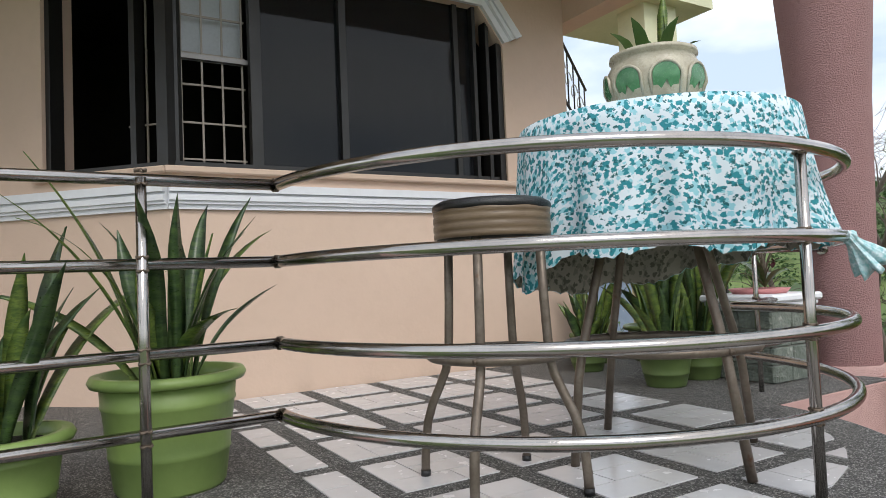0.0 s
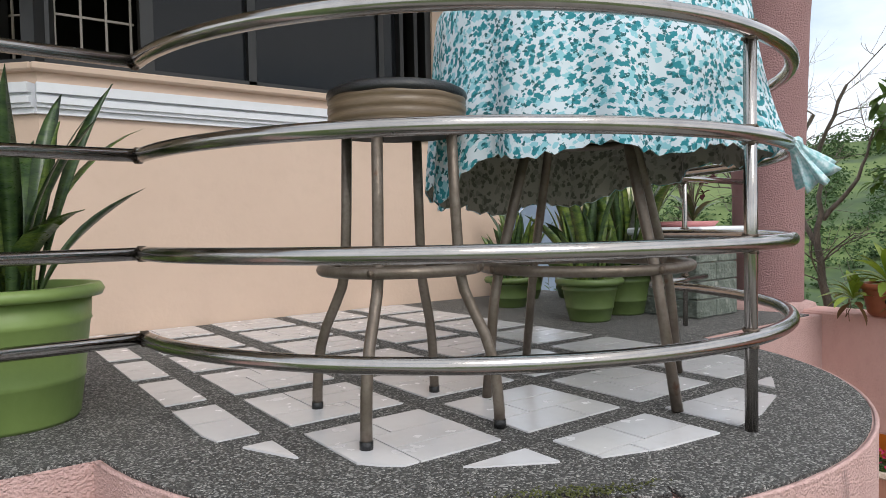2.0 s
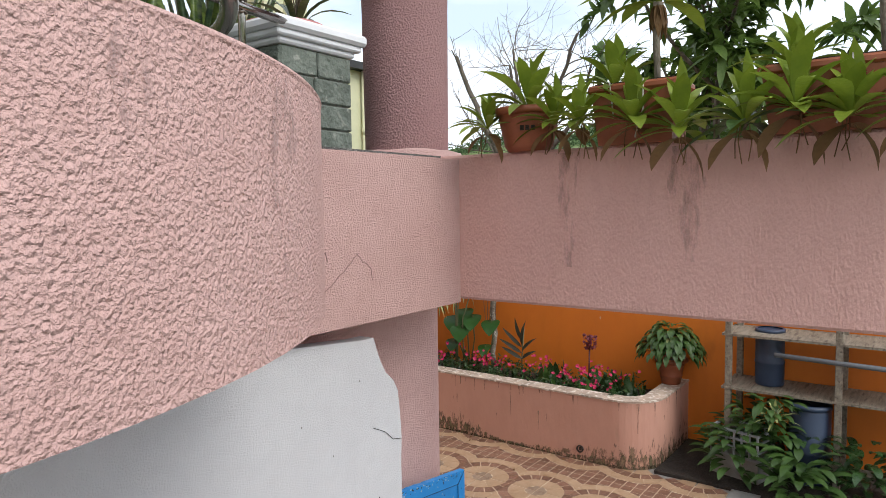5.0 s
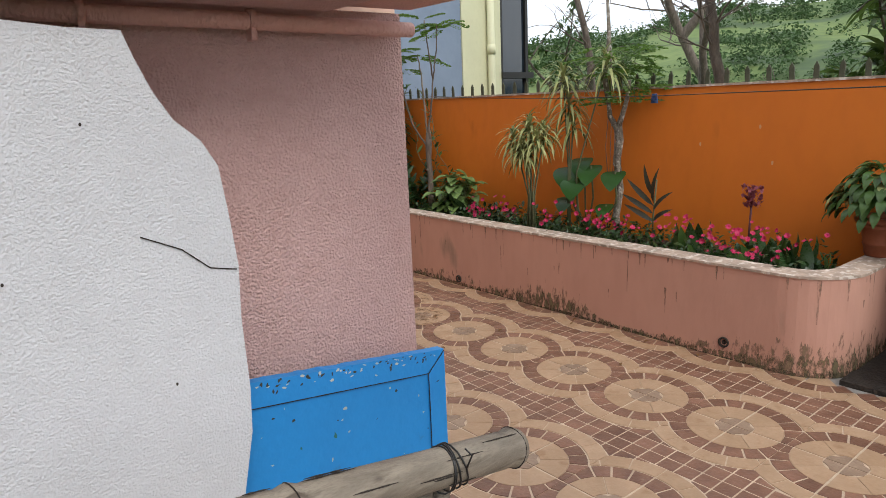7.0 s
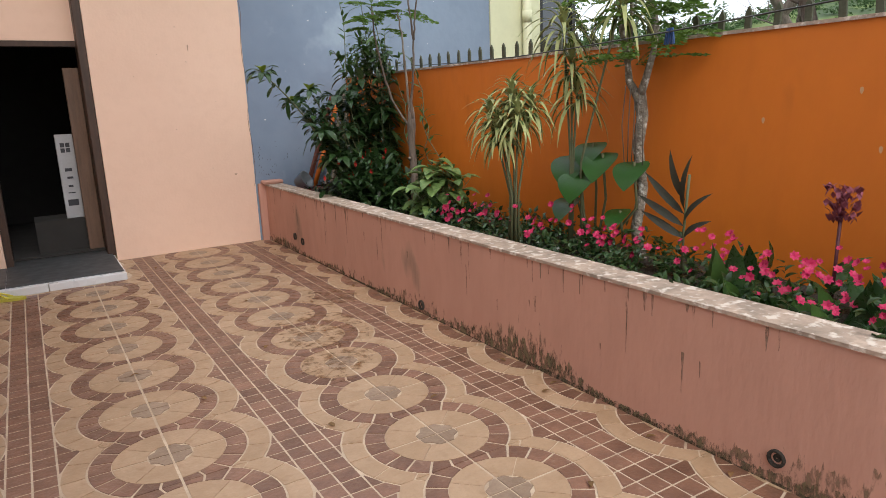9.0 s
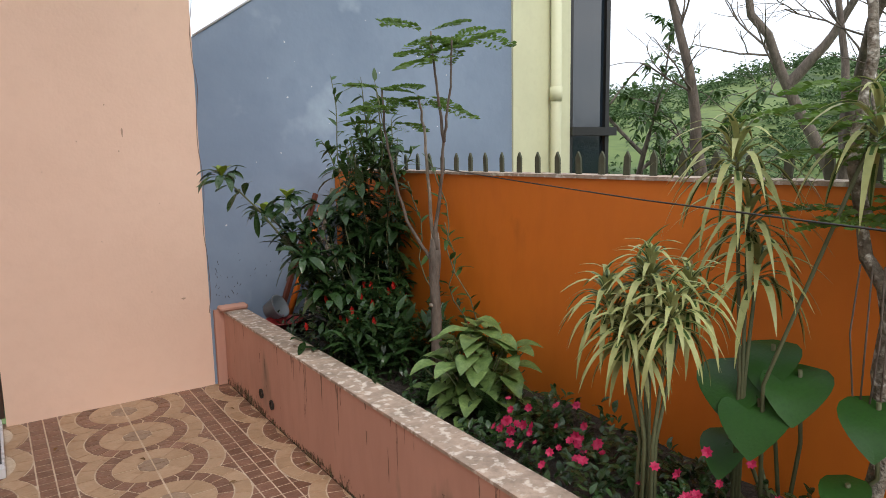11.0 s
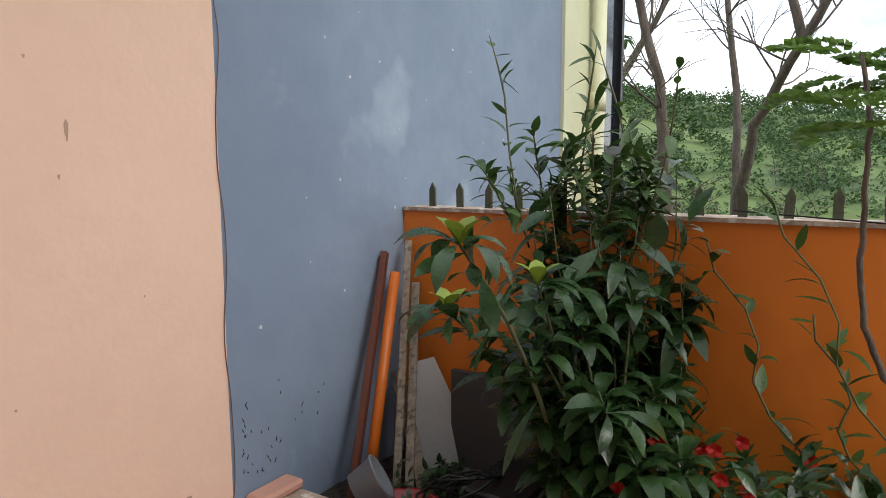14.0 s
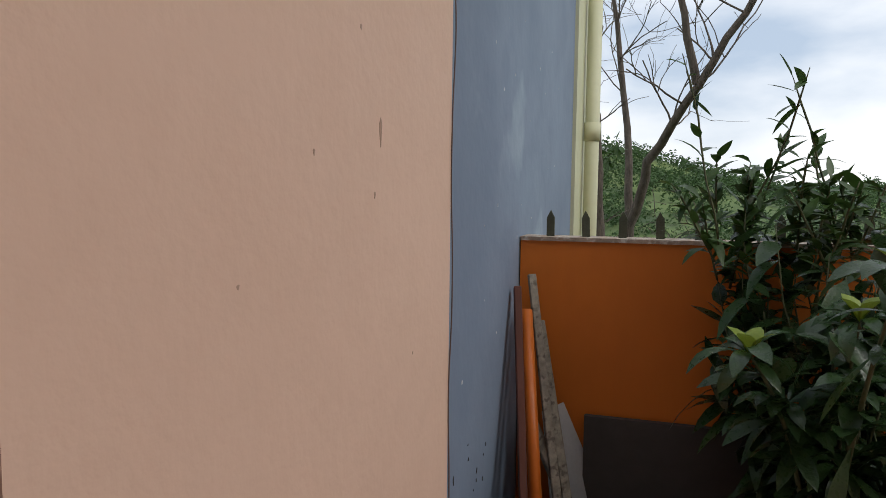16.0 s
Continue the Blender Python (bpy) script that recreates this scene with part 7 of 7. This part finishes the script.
grown_tree([(((15.9, 8.2, -2.2), (15.9, 8.14, 1.4), (15.4, 7.9, 2.4), (14.6, 7.3, 3.4), (14.2, 6.6, 4.5), (13.9, 6.0, 5.6)), 0.095), (((15.9, 8.14, 1.4), (15.9, 8.3, 3.5), (15.7, 8.6, 5.6)), 0.07), (((14.6, 7.3, 3.4), (14.4, 7.6, 4.6), (14.3, 7.7, 5.6)), 0.06)], 15, "bare tree with dark branching limbs", 1.5, 12)
grown_tree([(((13.0, 8.2, -2.0), (12.8, 8.45, 1.5), (12.56, 8.5, 2.75), (12.3, 8.9, 4.6)), 0.10)], 21, "slim bare tree by the neighbouring house", 0.9)
leafy_tree((13.6, 9.9, -2.2), 4.9, 0.3, 22, "half-bare bush of tangled branches", LEAF_MID, 0.15, 12)
leafy_tree((14.0, 10.8, -2.2), 6.0, 0.4, 23, "tangled bush behind the wall", LEAF_MID, 0.16, 20)
for i in range(14):
    rq = random.Random(60 + i)
    bare_tree((rq.uniform(13, 18), 2.0 + 0.7 * i, -2.4), (rq.uniform(-0.3, 0.3), rq.uniform(-0.3, 0.3), 1), rq.uniform(1.7, 2.3), 0.028, 3, 80 + i, "tangle of bare brown scrub branches")
sc = Shape()
r = random.Random(91)
for i in range(260):
    b = Vector((r.uniform(9.5, 20), r.uniform(-5, 14), -2.4))
    if b.y > 7.8 and b.x < 12:
        continue
    path = twig_path(r, b, (r.uniform(-0.4, 0.4), r.uniform(-0.4, 0.4), 1), r.uniform(1.6, 3.5), 0.2)
    leafy_spray(sc, r, path, 34, 0.16, 0.4, 1.1, 0.4, 0.2, 0.5, 3)
tagged(part("undergrowth", sc, LEAF_MID), "tangled green undergrowth below the garden wall", "bushes", "", "stuff")
# woods on the hills: clumps of small leaves
fw = Shape()
r = random.Random(77)
for i in range(5600):
    az = radians(r.uniform(-62, 62))
    d = 30 + 200 * r.random() ** 0.8
    if noise.noise((d * 0.03, az * 5, 3)) < (-0.04 if az > 0.36 else -0.25) and d > 75 and az > 0.16:
        continue
    x, y, z = 8 + d * math.cos(az), 4 + d * math.sin(az), land(az, d)
    s = r.uniform(0.6, 1.5) * (0.5 + d / 150)
    for k in range(26):
        v = Vector((r.gauss(0, 0.5), r.gauss(0, 0.5), abs(r.gauss(0.45, 0.4)))) * s
        o = Vector((r.uniform(-1, 1), r.uniform(-1, 1), r.uniform(-0.3, 0.5))).normalized() * s * 0.22
        fw.leaf(Vector((x, y, z)) + v - o, Vector((x, y, z)) + v + o, s * 0.34, 0.2, (r.uniform(-0.7, 0.7), r.uniform(-0.7, 0.7), 1), 0.4, 2, 0.5)
tagged(part("hill_woods", fw, WOOD_FAR), "scattered dark green trees and bushes on the hills", "woods", "", "stuff")

# ---------------------------------------------------------------- paving pieces, last
def clip(poly, px, py, nx, ny):
    """Keeps the part of a convex outline with (p - (px, py)) . n <= 0."""
    out = []
    for i, a in enumerate(poly):
        b = poly[(i + 1) % len(poly)]
        da, db = (a[0] - px) * nx + (a[1] - py) * ny, (b[0] - px) * nx + (b[1] - py) * ny
        if da <= 0:
            out.append(a)
        if (da < 0) != (db < 0) and abs(da - db) > 1e-9:
            t = da / (da - db)
            out.append((a[0] + (b[0] - a[0]) * t, a[1] + (b[1] - a[1]) * t))
    return out


def area(p):
    return 0.5 * sum(p[i][0] * p[(i + 1) % len(p)][1] - p[(i + 1) % len(p)][0] * p[i][1] for i in range(len(p)))


paving = bpy.data.objects["terrace_paving"]
SPLITS = [[(0, 0.5, 0.62, 1), (0.5, 1, 0.62, 1), (0, 0.33, 0, 0.62), (0.33, 1, 0.31, 0.62), (0.33, 1, 0, 0.31)],
          [(0, 0.36, 0.36, 1), (0.36, 1, 0.68, 1), (0.36, 1, 0.36, 0.68), (0, 0.64, 0, 0.36), (0.64, 1, 0, 0.36)]]
for i in range(-1, 4):
    for j in range(-1, 6):
        x0, y0 = 0.505 + 0.465 * i, 1.385 + 0.46 * j
        wx = 0.375
        if i == -1:
            x0, wx = 0.285, 0.135
        for u0, u1, v0, v1 in SPLITS[(i + j) % 2] if i >= 0 else [(0, 1, 0, 0.5), (0, 1, 0.5, 1)]:
            g = 0.0025
            poly = [(x0 + wx * u0 + g, y0 + 0.375 * v0 + g), (x0 + wx * u1 - g, y0 + 0.375 * v0 + g), (x0 + wx * u1 - g, y0 + 0.375 * v1 - g), (x0 + wx * u0 + g, y0 + 0.375 * v1 - g)]
            for a in range(180, 361, 12):
                ca, sa = math.cos(radians(a)), math.sin(radians(a))
                poly = clip(poly, RC[0] + 1.10 * ca, RC[1] + 1.10 * sa, ca, sa)
                if len(poly) < 3:
                    break
            if len(poly) >= 3 and area(poly) > 4e-4:
                part("tile", Shape().prism(poly, PF - 0.003, PF + 0.001 + rnd.uniform(0, 0.0012)), PATIO_TILE, paving)

# moss by the broken edge
MOSS = leafmat("yellow_green_moss", (0.13, 0.14, 0.035), (0.06, 0.065, 0.02), 0.9, 0.4, 0.1)
ms = Shape()
r = random.Random(5)
for i in range(420):
    a = radians(r.gauss(243, 4.0))
    q = r.gauss(1.175, 0.016)
    c = Vector((1.32 + q * math.cos(a), 2.08 + q * math.sin(a), PF - 0.004))
    ms.leaf(c, c + Vector((r.uniform(-0.012, 0.012), r.uniform(-0.012, 0.012), r.uniform(0.002, 0.006))), 0.006, 0.1, n=2)
tagged(part("moss", ms, MOSS), "green moss at the broken terrace edge", "moss", "", "stuff")

# patterned yard tiles: circles, wedge rings, wave bands and small squares
GROUT = mat("pale_grout", (0.60, 0.48, 0.36), 0.9, (0.34, 0.25, 0.18), 6, 50, 0.7)
BUFF = mat("buff_tile", (0.43, 0.29, 0.185), 0.45, (0.33, 0.215, 0.13), 7, 70, 0.7, 0.25, 60, spots=(0.30, 0.18, 0.10), spot_at=0.62, spot_scale=10, rand=0.12)
STAR = mat("grey_buff_tile", (0.33, 0.235, 0.165), 0.45, (0.22, 0.145, 0.10), 9, 80, 0.8, 0.25, 60, rand=0.2)
BROWN = mat("brown_tile", (0.27, 0.137, 0.088), 0.42, (0.15, 0.075, 0.05), 9, 80, 0.8, 0.3, 60, spots=(0.30, 0.19, 0.13), spot_at=0.62, spot_scale=22, rand=0.35)
floor_ob = bpy.data.objects["floor"]
structure("floor_grout", Shape().box(2.2, 6.72, 0.6, 8.41, -0.0035, -0.0012), GROUT, "pale grout between the yard tiles", "floor")
near_n = [0]
bulk = {0: Shape(), 1: Shape(), 2: Shape()}
GLAZES = (BUFF, BROWN, STAR)


def piece(poly, kind, top):
    if len(poly) < 3 or area(poly) < 1.5e-4:
        return
    cx, cy = sum(p[0] for p in poly) / len(poly), sum(p[1] for p in poly) / len(poly)
    if cx > 6.75 or cx < 2.3 or cy < 0.6 or (cx < 4.06 and cy > 2.15):
        return
    if cx < 5.21 and cy > 7.54:
        return
    sh = Shape().prism(poly, -0.0012, top)
    if 4.45 < cx < 6.45 and 2.0 < cy < 3.2 and near_n[0] < 300:
        near_n[0] += 1
        part("tile", sh, GLAZES[kind], floor_ob)
    else:
        bulk[kind].add(sh.v, sh.f)


PX, PY = 0.49, 0.503
G = 0.0042
centres = [(cx, 2.18 + PY * k) for cx in (2.98, 3.96, 4.94, 5.92, 6.90) for k in range(-3, 13)]


def inside(x, y, rad):
    return any((x - a) ** 2 + (y - b) ** 2 < rad * rad for a, b in centres)


for cx, cy in centres:
    lo, hi = cy - PY / 2, cy + PY / 2

    def fit_cell(poly, g=G * 0.5):
        return clip(clip(poly, 0, hi - g, 0, 1), 0, lo + g, 0, -1)

    for q in range(4):
        a0 = 90 * q
        gx, gy = G * (1 if q in (0, 3) else -1), G * (1 if q < 2 else -1)
        blob = [(0, 0)] + [(rr * math.cos(radians(a0 + t)), rr * math.sin(radians(a0 + t))) for t, rr in ((0, 0.078), (22, 0.083), (45, 0.068), (68, 0.083), (90, 0.078))]
        piece([(cx + x + gx, cy + y + gy) for x, y in blob], 2, 0.0022)
        for h in range(2):
            b0 = a0 + 45 * h
            ring = [(r_ * math.cos(radians(b0 + t)), r_ * math.sin(radians(b0 + t))) for r_, ts in ((0.214, (0.5, 11, 22, 33, 44.5)), (0.086, (44, 22, 1))) for t in ts]
            piece(fit_cell([(cx + x + gx, cy + y + gy) for x, y in ring]), 0, 0.0018)
    for k in range(20):
        b0 = 18 * k + 9 * 0
        wd = [(r_ * math.cos(radians(b0 + t)), r_ * math.sin(radians(b0 + t))) for r_, ts in ((0.304, (1.0, 9, 17.0)), (0.222, (16.7, 9, 1.3))) for t in ts]
        piece(fit_cell([(cx + x, cy + y) for x, y in wd]), 1, 0.0016 + rnd.uniform(0, 0.0008))
    for k in range(16):
        b0 = 22.5 * k
        wd = [(r_ * math.cos(radians(b0 + t)), r_ * math.sin(radians(b0 + t))) for r_, ts in ((0.398, (0.5, 7.5, 15, 22.0)), (0.313, (21.9, 11, 0.6))) for t in ts]
        poly = fit_cell([(cx + x, cy + y) for x, y in wd], 0.0022)
        piece(poly, 0, 0.0020)
S_ = PX / 5.5
for iy in range(int(8.0 / S_)):
    y0 = 0.55 + iy * S_
    for ix in range(int(4.6 / S_)):
        x0 = 2.49 + ix * S_
        corners = [(x0 + G, y0 + G), (x0 + S_ - G, y0 + G), (x0 + S_ - G, y0 + S_ - G), (x0 + G, y0 + S_ - G)]
        n_in = sum(inside(x, y, 0.402) for x, y in corners)
        if n_in == 4:
            continue
        poly = corners
        if n_in:
            a, b = min(centres, key=lambda c: (c[0] - x0 - S_ / 2) ** 2 + (c[1] - y0 - S_ / 2) ** 2)
            vx, vy = x0 + S_ / 2 - a, y0 + S_ / 2 - b
            l = math.hypot(vx, vy)
            poly = clip(poly, a + vx / l * 0.405, b + vy / l * 0.405, -vx / l, -vy / l)
        piece(poly, 1, 0.0004 + rnd.uniform(0, 0.0006))
for k, lab in enumerate(("buff patterned yard tiles", "brown wedge and square yard tiles", "grey-buff star centres of the yard tiles")):
    tagged(part("tiles", bulk[k], GLAZES[k], floor_ob), lab, "", "", "stuff")

# damp algae along the foot of the planter, drip marks under its cap
def stain_mat(name, color, dark, lo, hi, scale, stretch=0.4):
    """A blotchy stain with gaps, through which the wall shows."""
    m = mat(name, color, 0.92, dark, 18, 110, 1.0)
    n, l = m.node_tree.nodes, m.node_tree.links
    out = n["Material Output"]
    old = out.inputs["Surface"].links[0].from_socket
    tc, mp, nz, mr = n.new("ShaderNodeTexCoord"), n.new("ShaderNodeMapping"), n.new("ShaderNodeTexNoise"), n.new("ShaderNodeMapRange")
    mp.inputs["Scale"].default_value = (1, 1, stretch)
    l.new(tc.outputs["Object"], mp.inputs["Vector"])
    l.new(mp.outputs["Vector"], nz.inputs["Vector"])
    nz.inputs["Scale"].default_value, nz.inputs["Detail"].default_value, nz.inputs["Roughness"].default_value = scale, 8, 0.7
    mr.inputs["From Min"].default_value, mr.inputs["From Max"].default_value = lo, hi
    l.new(nz.outputs["Fac"], mr.inputs["Value"])
    tr, mx = n.new("ShaderNodeBsdfTransparent"), n.new("ShaderNodeMixShader")
    l.new(mr.outputs["Result"], mx.inputs["Fac"])
    l.new(tr.outputs[0], mx.inputs[1])
    l.new(old, mx.inputs[2])
    l.new(mx.outputs[0], out.inputs["Surface"])
    return m


def planter_side(s, off):
    """Point on the planter's outer face, s metres from its far end."""
    if s < 6.0:
        return 6.70 - off, 8.36 - s
    a = min(math.pi / 2, (s - 6.0) / 0.34)
    if a < math.pi / 2:
        return 7.04 - (0.34 + off) * math.cos(a), 2.36 - (0.34 + off) * math.sin(a)
    return 7.04 + (s - 6.534), 2.02 - off


for nm, top, seed, off, m_ in (("algae_stain", 0.34, 3.0, 0.0012, stain_mat("thin_algae", (0.27, 0.165, 0.11), (0.17, 0.12, 0.07), 0.50, 0.66, 22)),
                               ("algae_stain", 0.20, 5.0, 0.0020, stain_mat("brown_algae", (0.19, 0.125, 0.07), (0.09, 0.08, 0.04), 0.42, 0.60, 28)),
                               ("moss_stain", 0.055, 9.0, 0.0028, stain_mat("dark_moss", (0.11, 0.085, 0.045), (0.05, 0.045, 0.022), 0.40, 0.60, 34))):
    sg = Shape()
    N = 1500
    for i in range(N + 1):
        s = 7.15 * i / N
        b_ = 0.34 + 0.55 * noise.noise((s * 1.1, seed, 0)) + 0.55 * math.exp(-((s - 4.4) / 0.3) ** 2) + 0.65 * min(1, max(0, (s - 5.6) / 0.5))
        h = top * max(0.06, b_) * (0.6 + 0.4 * noise.noise((s * 30, seed, 1)) + 0.3 * noise.noise((s * 110, seed, 2)))
        x, y = planter_side(s, off)
        sg.v += [(x, y, 0.0015), (x, y, min(0.45, max(0.004, h)))]
    for i in range(N):
        sg.f.append((2 * i, 2 * i + 1, 2 * i + 3, 2 * i + 2))
        sg.sm.append(False)
    tagged(part(nm, sg, m_), "blotchy brown-green damp stain on the foot of the planter", "stain", "", "stuff")
dr, rd = Shape(), random.Random(55)
for i in range(80):
    s0, ln, w = rd.uniform(0.2, 7.0), rd.uniform(0.04, 0.28) * rd.random() + 0.03, rd.uniform(0.003, 0.011)
    za = 0.574 if i % 4 else rd.uniform(0.2, 0.5)
    pts = []
    for k in range(5):
        u = k / 4
        ww = w * (1 - 0.75 * u) * rd.uniform(0.7, 1.3)
        pts += [(*planter_side(s0 - ww, 0.0034), za - ln * u), (*planter_side(s0 + ww, 0.0034), za - ln * u)]
    dr.add(pts, [(2 * k, 2 * k + 1, 2 * k + 3, 2 * k + 2) for k in range(4)])
tagged(part("drip_marks", dr, stain_mat("drip_brown", (0.30, 0.185, 0.135), (0.18, 0.12, 0.08), 0.40, 0.66, 40, 0.3)), "dark drip marks down the planter wall", "stain", "", "stuff")
lf_ = random.Random(17)
for i in range(22):
    x, y = lf_.uniform(4.4, 6.65), lf_.uniform(1.9, 7.8)
    if i < 8:
        x = 6.60 + lf_.uniform(-0.06, 0.06)
    dl = tagged(part("fallen_leaf", Shape().leaf((-0.02, 0, 0.004), (0.025, 0.01, 0.006), 0.022, 0.15, n=4), LEAF_DRY), "small dry brown leaf on the tiles", "leaf", "fallen leaves")
    dl.matrix_basis = pose(x, y, 0.002, 0, 0, lf_.uniform(0, 360))

# hairline cracks in the pink fascia, damp streaks on bay and beam
CR = mat("dusty_crack", (0.22, 0.13, 0.12), 0.9)
for way in (((2.835, 2.072), (2.873, 2.098), (2.92, 2.101), (2.98, 2.114), (2.987, 2.08)), ((3.14, 2.103), (3.163, 2.074), (3.211, 2.043), (3.221, 1.996)), ((2.957, 1.968), (3.012, 2.003), (3.083, 2.051), (3.14, 2.103))):
    path, rq = [], random.Random(len(way))
    for (xa, za), (xb, zb) in zip(way, way[1:]):
        path += [(xa + (xb - xa) * q / 5 + rq.uniform(-0.003, 0.003), 1.9255, za + (zb - za) * q / 5 + rq.uniform(-0.004, 0.004)) for q in range(5)]
    path.append((way[-1][0], 1.9255, way[-1][1]))
    structure("crack_fascia", Shape().tube(path, [0.0008 + 0.0011 * abs(math.sin(k * 1.1)) for k in range(len(path))], 5), CR, "thin meandering crack in the pink fascia", "crack")
STREAK = stain_mat("grey_damp_streak", (0.44, 0.31, 0.295), (0.30, 0.22, 0.21), 0.50, 0.74, 26, 0.25)
for a0, wid, top, low in ((272.3, 1.9, -0.02, -0.25), (286.0, 1.2, -0.02, -0.14), (300.0, 2.6, -0.03, -0.30), (252.0, 1.0, -0.08, -0.24)):
    sg = Shape()
    for i in range(41):
        u = i / 40
        half = wid * (0.5 + 0.5 * math.sin(math.pi * min(1, u * 1.15)) + 0.3 * noise.noise((u * 9, a0, 0)))
        for q in range(5):
            a = radians(a0 + half * (q / 2 - 1))
            sg.v.append((1.32 + 1.3025 * math.cos(a), 2.08 + 1.3025 * math.sin(a), PF + top + (low - top) * u))
    sg.f = [(i * 5 + q, i * 5 + q + 1, i * 5 + q + 6, i * 5 + q + 5) for i in range(40) for q in range(4)]
    sg.sm = [True] * len(sg.f)
    tagged(part("damp_streak", sg, STREAK), "grey damp streak running down the pink terrace edge", "stain", "", "stuff")
FAINT = stain_mat("faint_damp_streak", (0.50, 0.315, 0.28), (0.40, 0.26, 0.23), 0.48, 0.80, 20, 0.25)
for y0, wid, low in ((1.40, 0.07, 0.46), (0.93, 0.10, 0.42)):
    sg = Shape()
    for i in range(31):
        u = i / 30
        half = wid * (1 - 0.6 * u) * (0.8 + 0.5 * noise.noise((u * 7, y0, 3)))
        sg.v += [(3.8085, y0 - half, PF - 0.012 - low * u), (3.8085, y0 + half, PF - 0.012 - low * u)]
    sg.f = [(2 * i, 2 * i + 1, 2 * i + 3, 2 * i + 2) for i in range(30)]
    sg.sm = [False] * 30
    tagged(part("damp_streak", sg, FAINT), "faint grey damp streak down the pink beam", "stain", "", "stuff")
sg, pr_ = Shape(), random.Random(3)
for cx, cy, w, h in ((6.05, 5.3, 0.30, 0.42), (5.9, 4.7, 0.22, 0.25), (6.35, 5.9, 0.2, 0.3)):
    k = len(sg.v)
    sg.v.append((cx, cy, 0.0034))
    sg.v += [(cx + w * math.cos(q * 0.2618) * pr_.uniform(0.7, 1.15), cy + h * math.sin(q * 0.2618) * pr_.uniform(0.7, 1.15), 0.0034) for q in range(24)]
    sg.f += [(k, k + 1 + q, k + 1 + (q + 1) % 24) for q in range(24)]
    sg.sm += [False] * 24
tagged(part("rust_stain", sg, stain_mat("rusty_floor_stain", (0.30, 0.13, 0.04), (0.17, 0.085, 0.04), 0.48, 0.72, 14, 1.0)), "rust-brown damp stain on the yard tiles", "stain", "", "stuff")
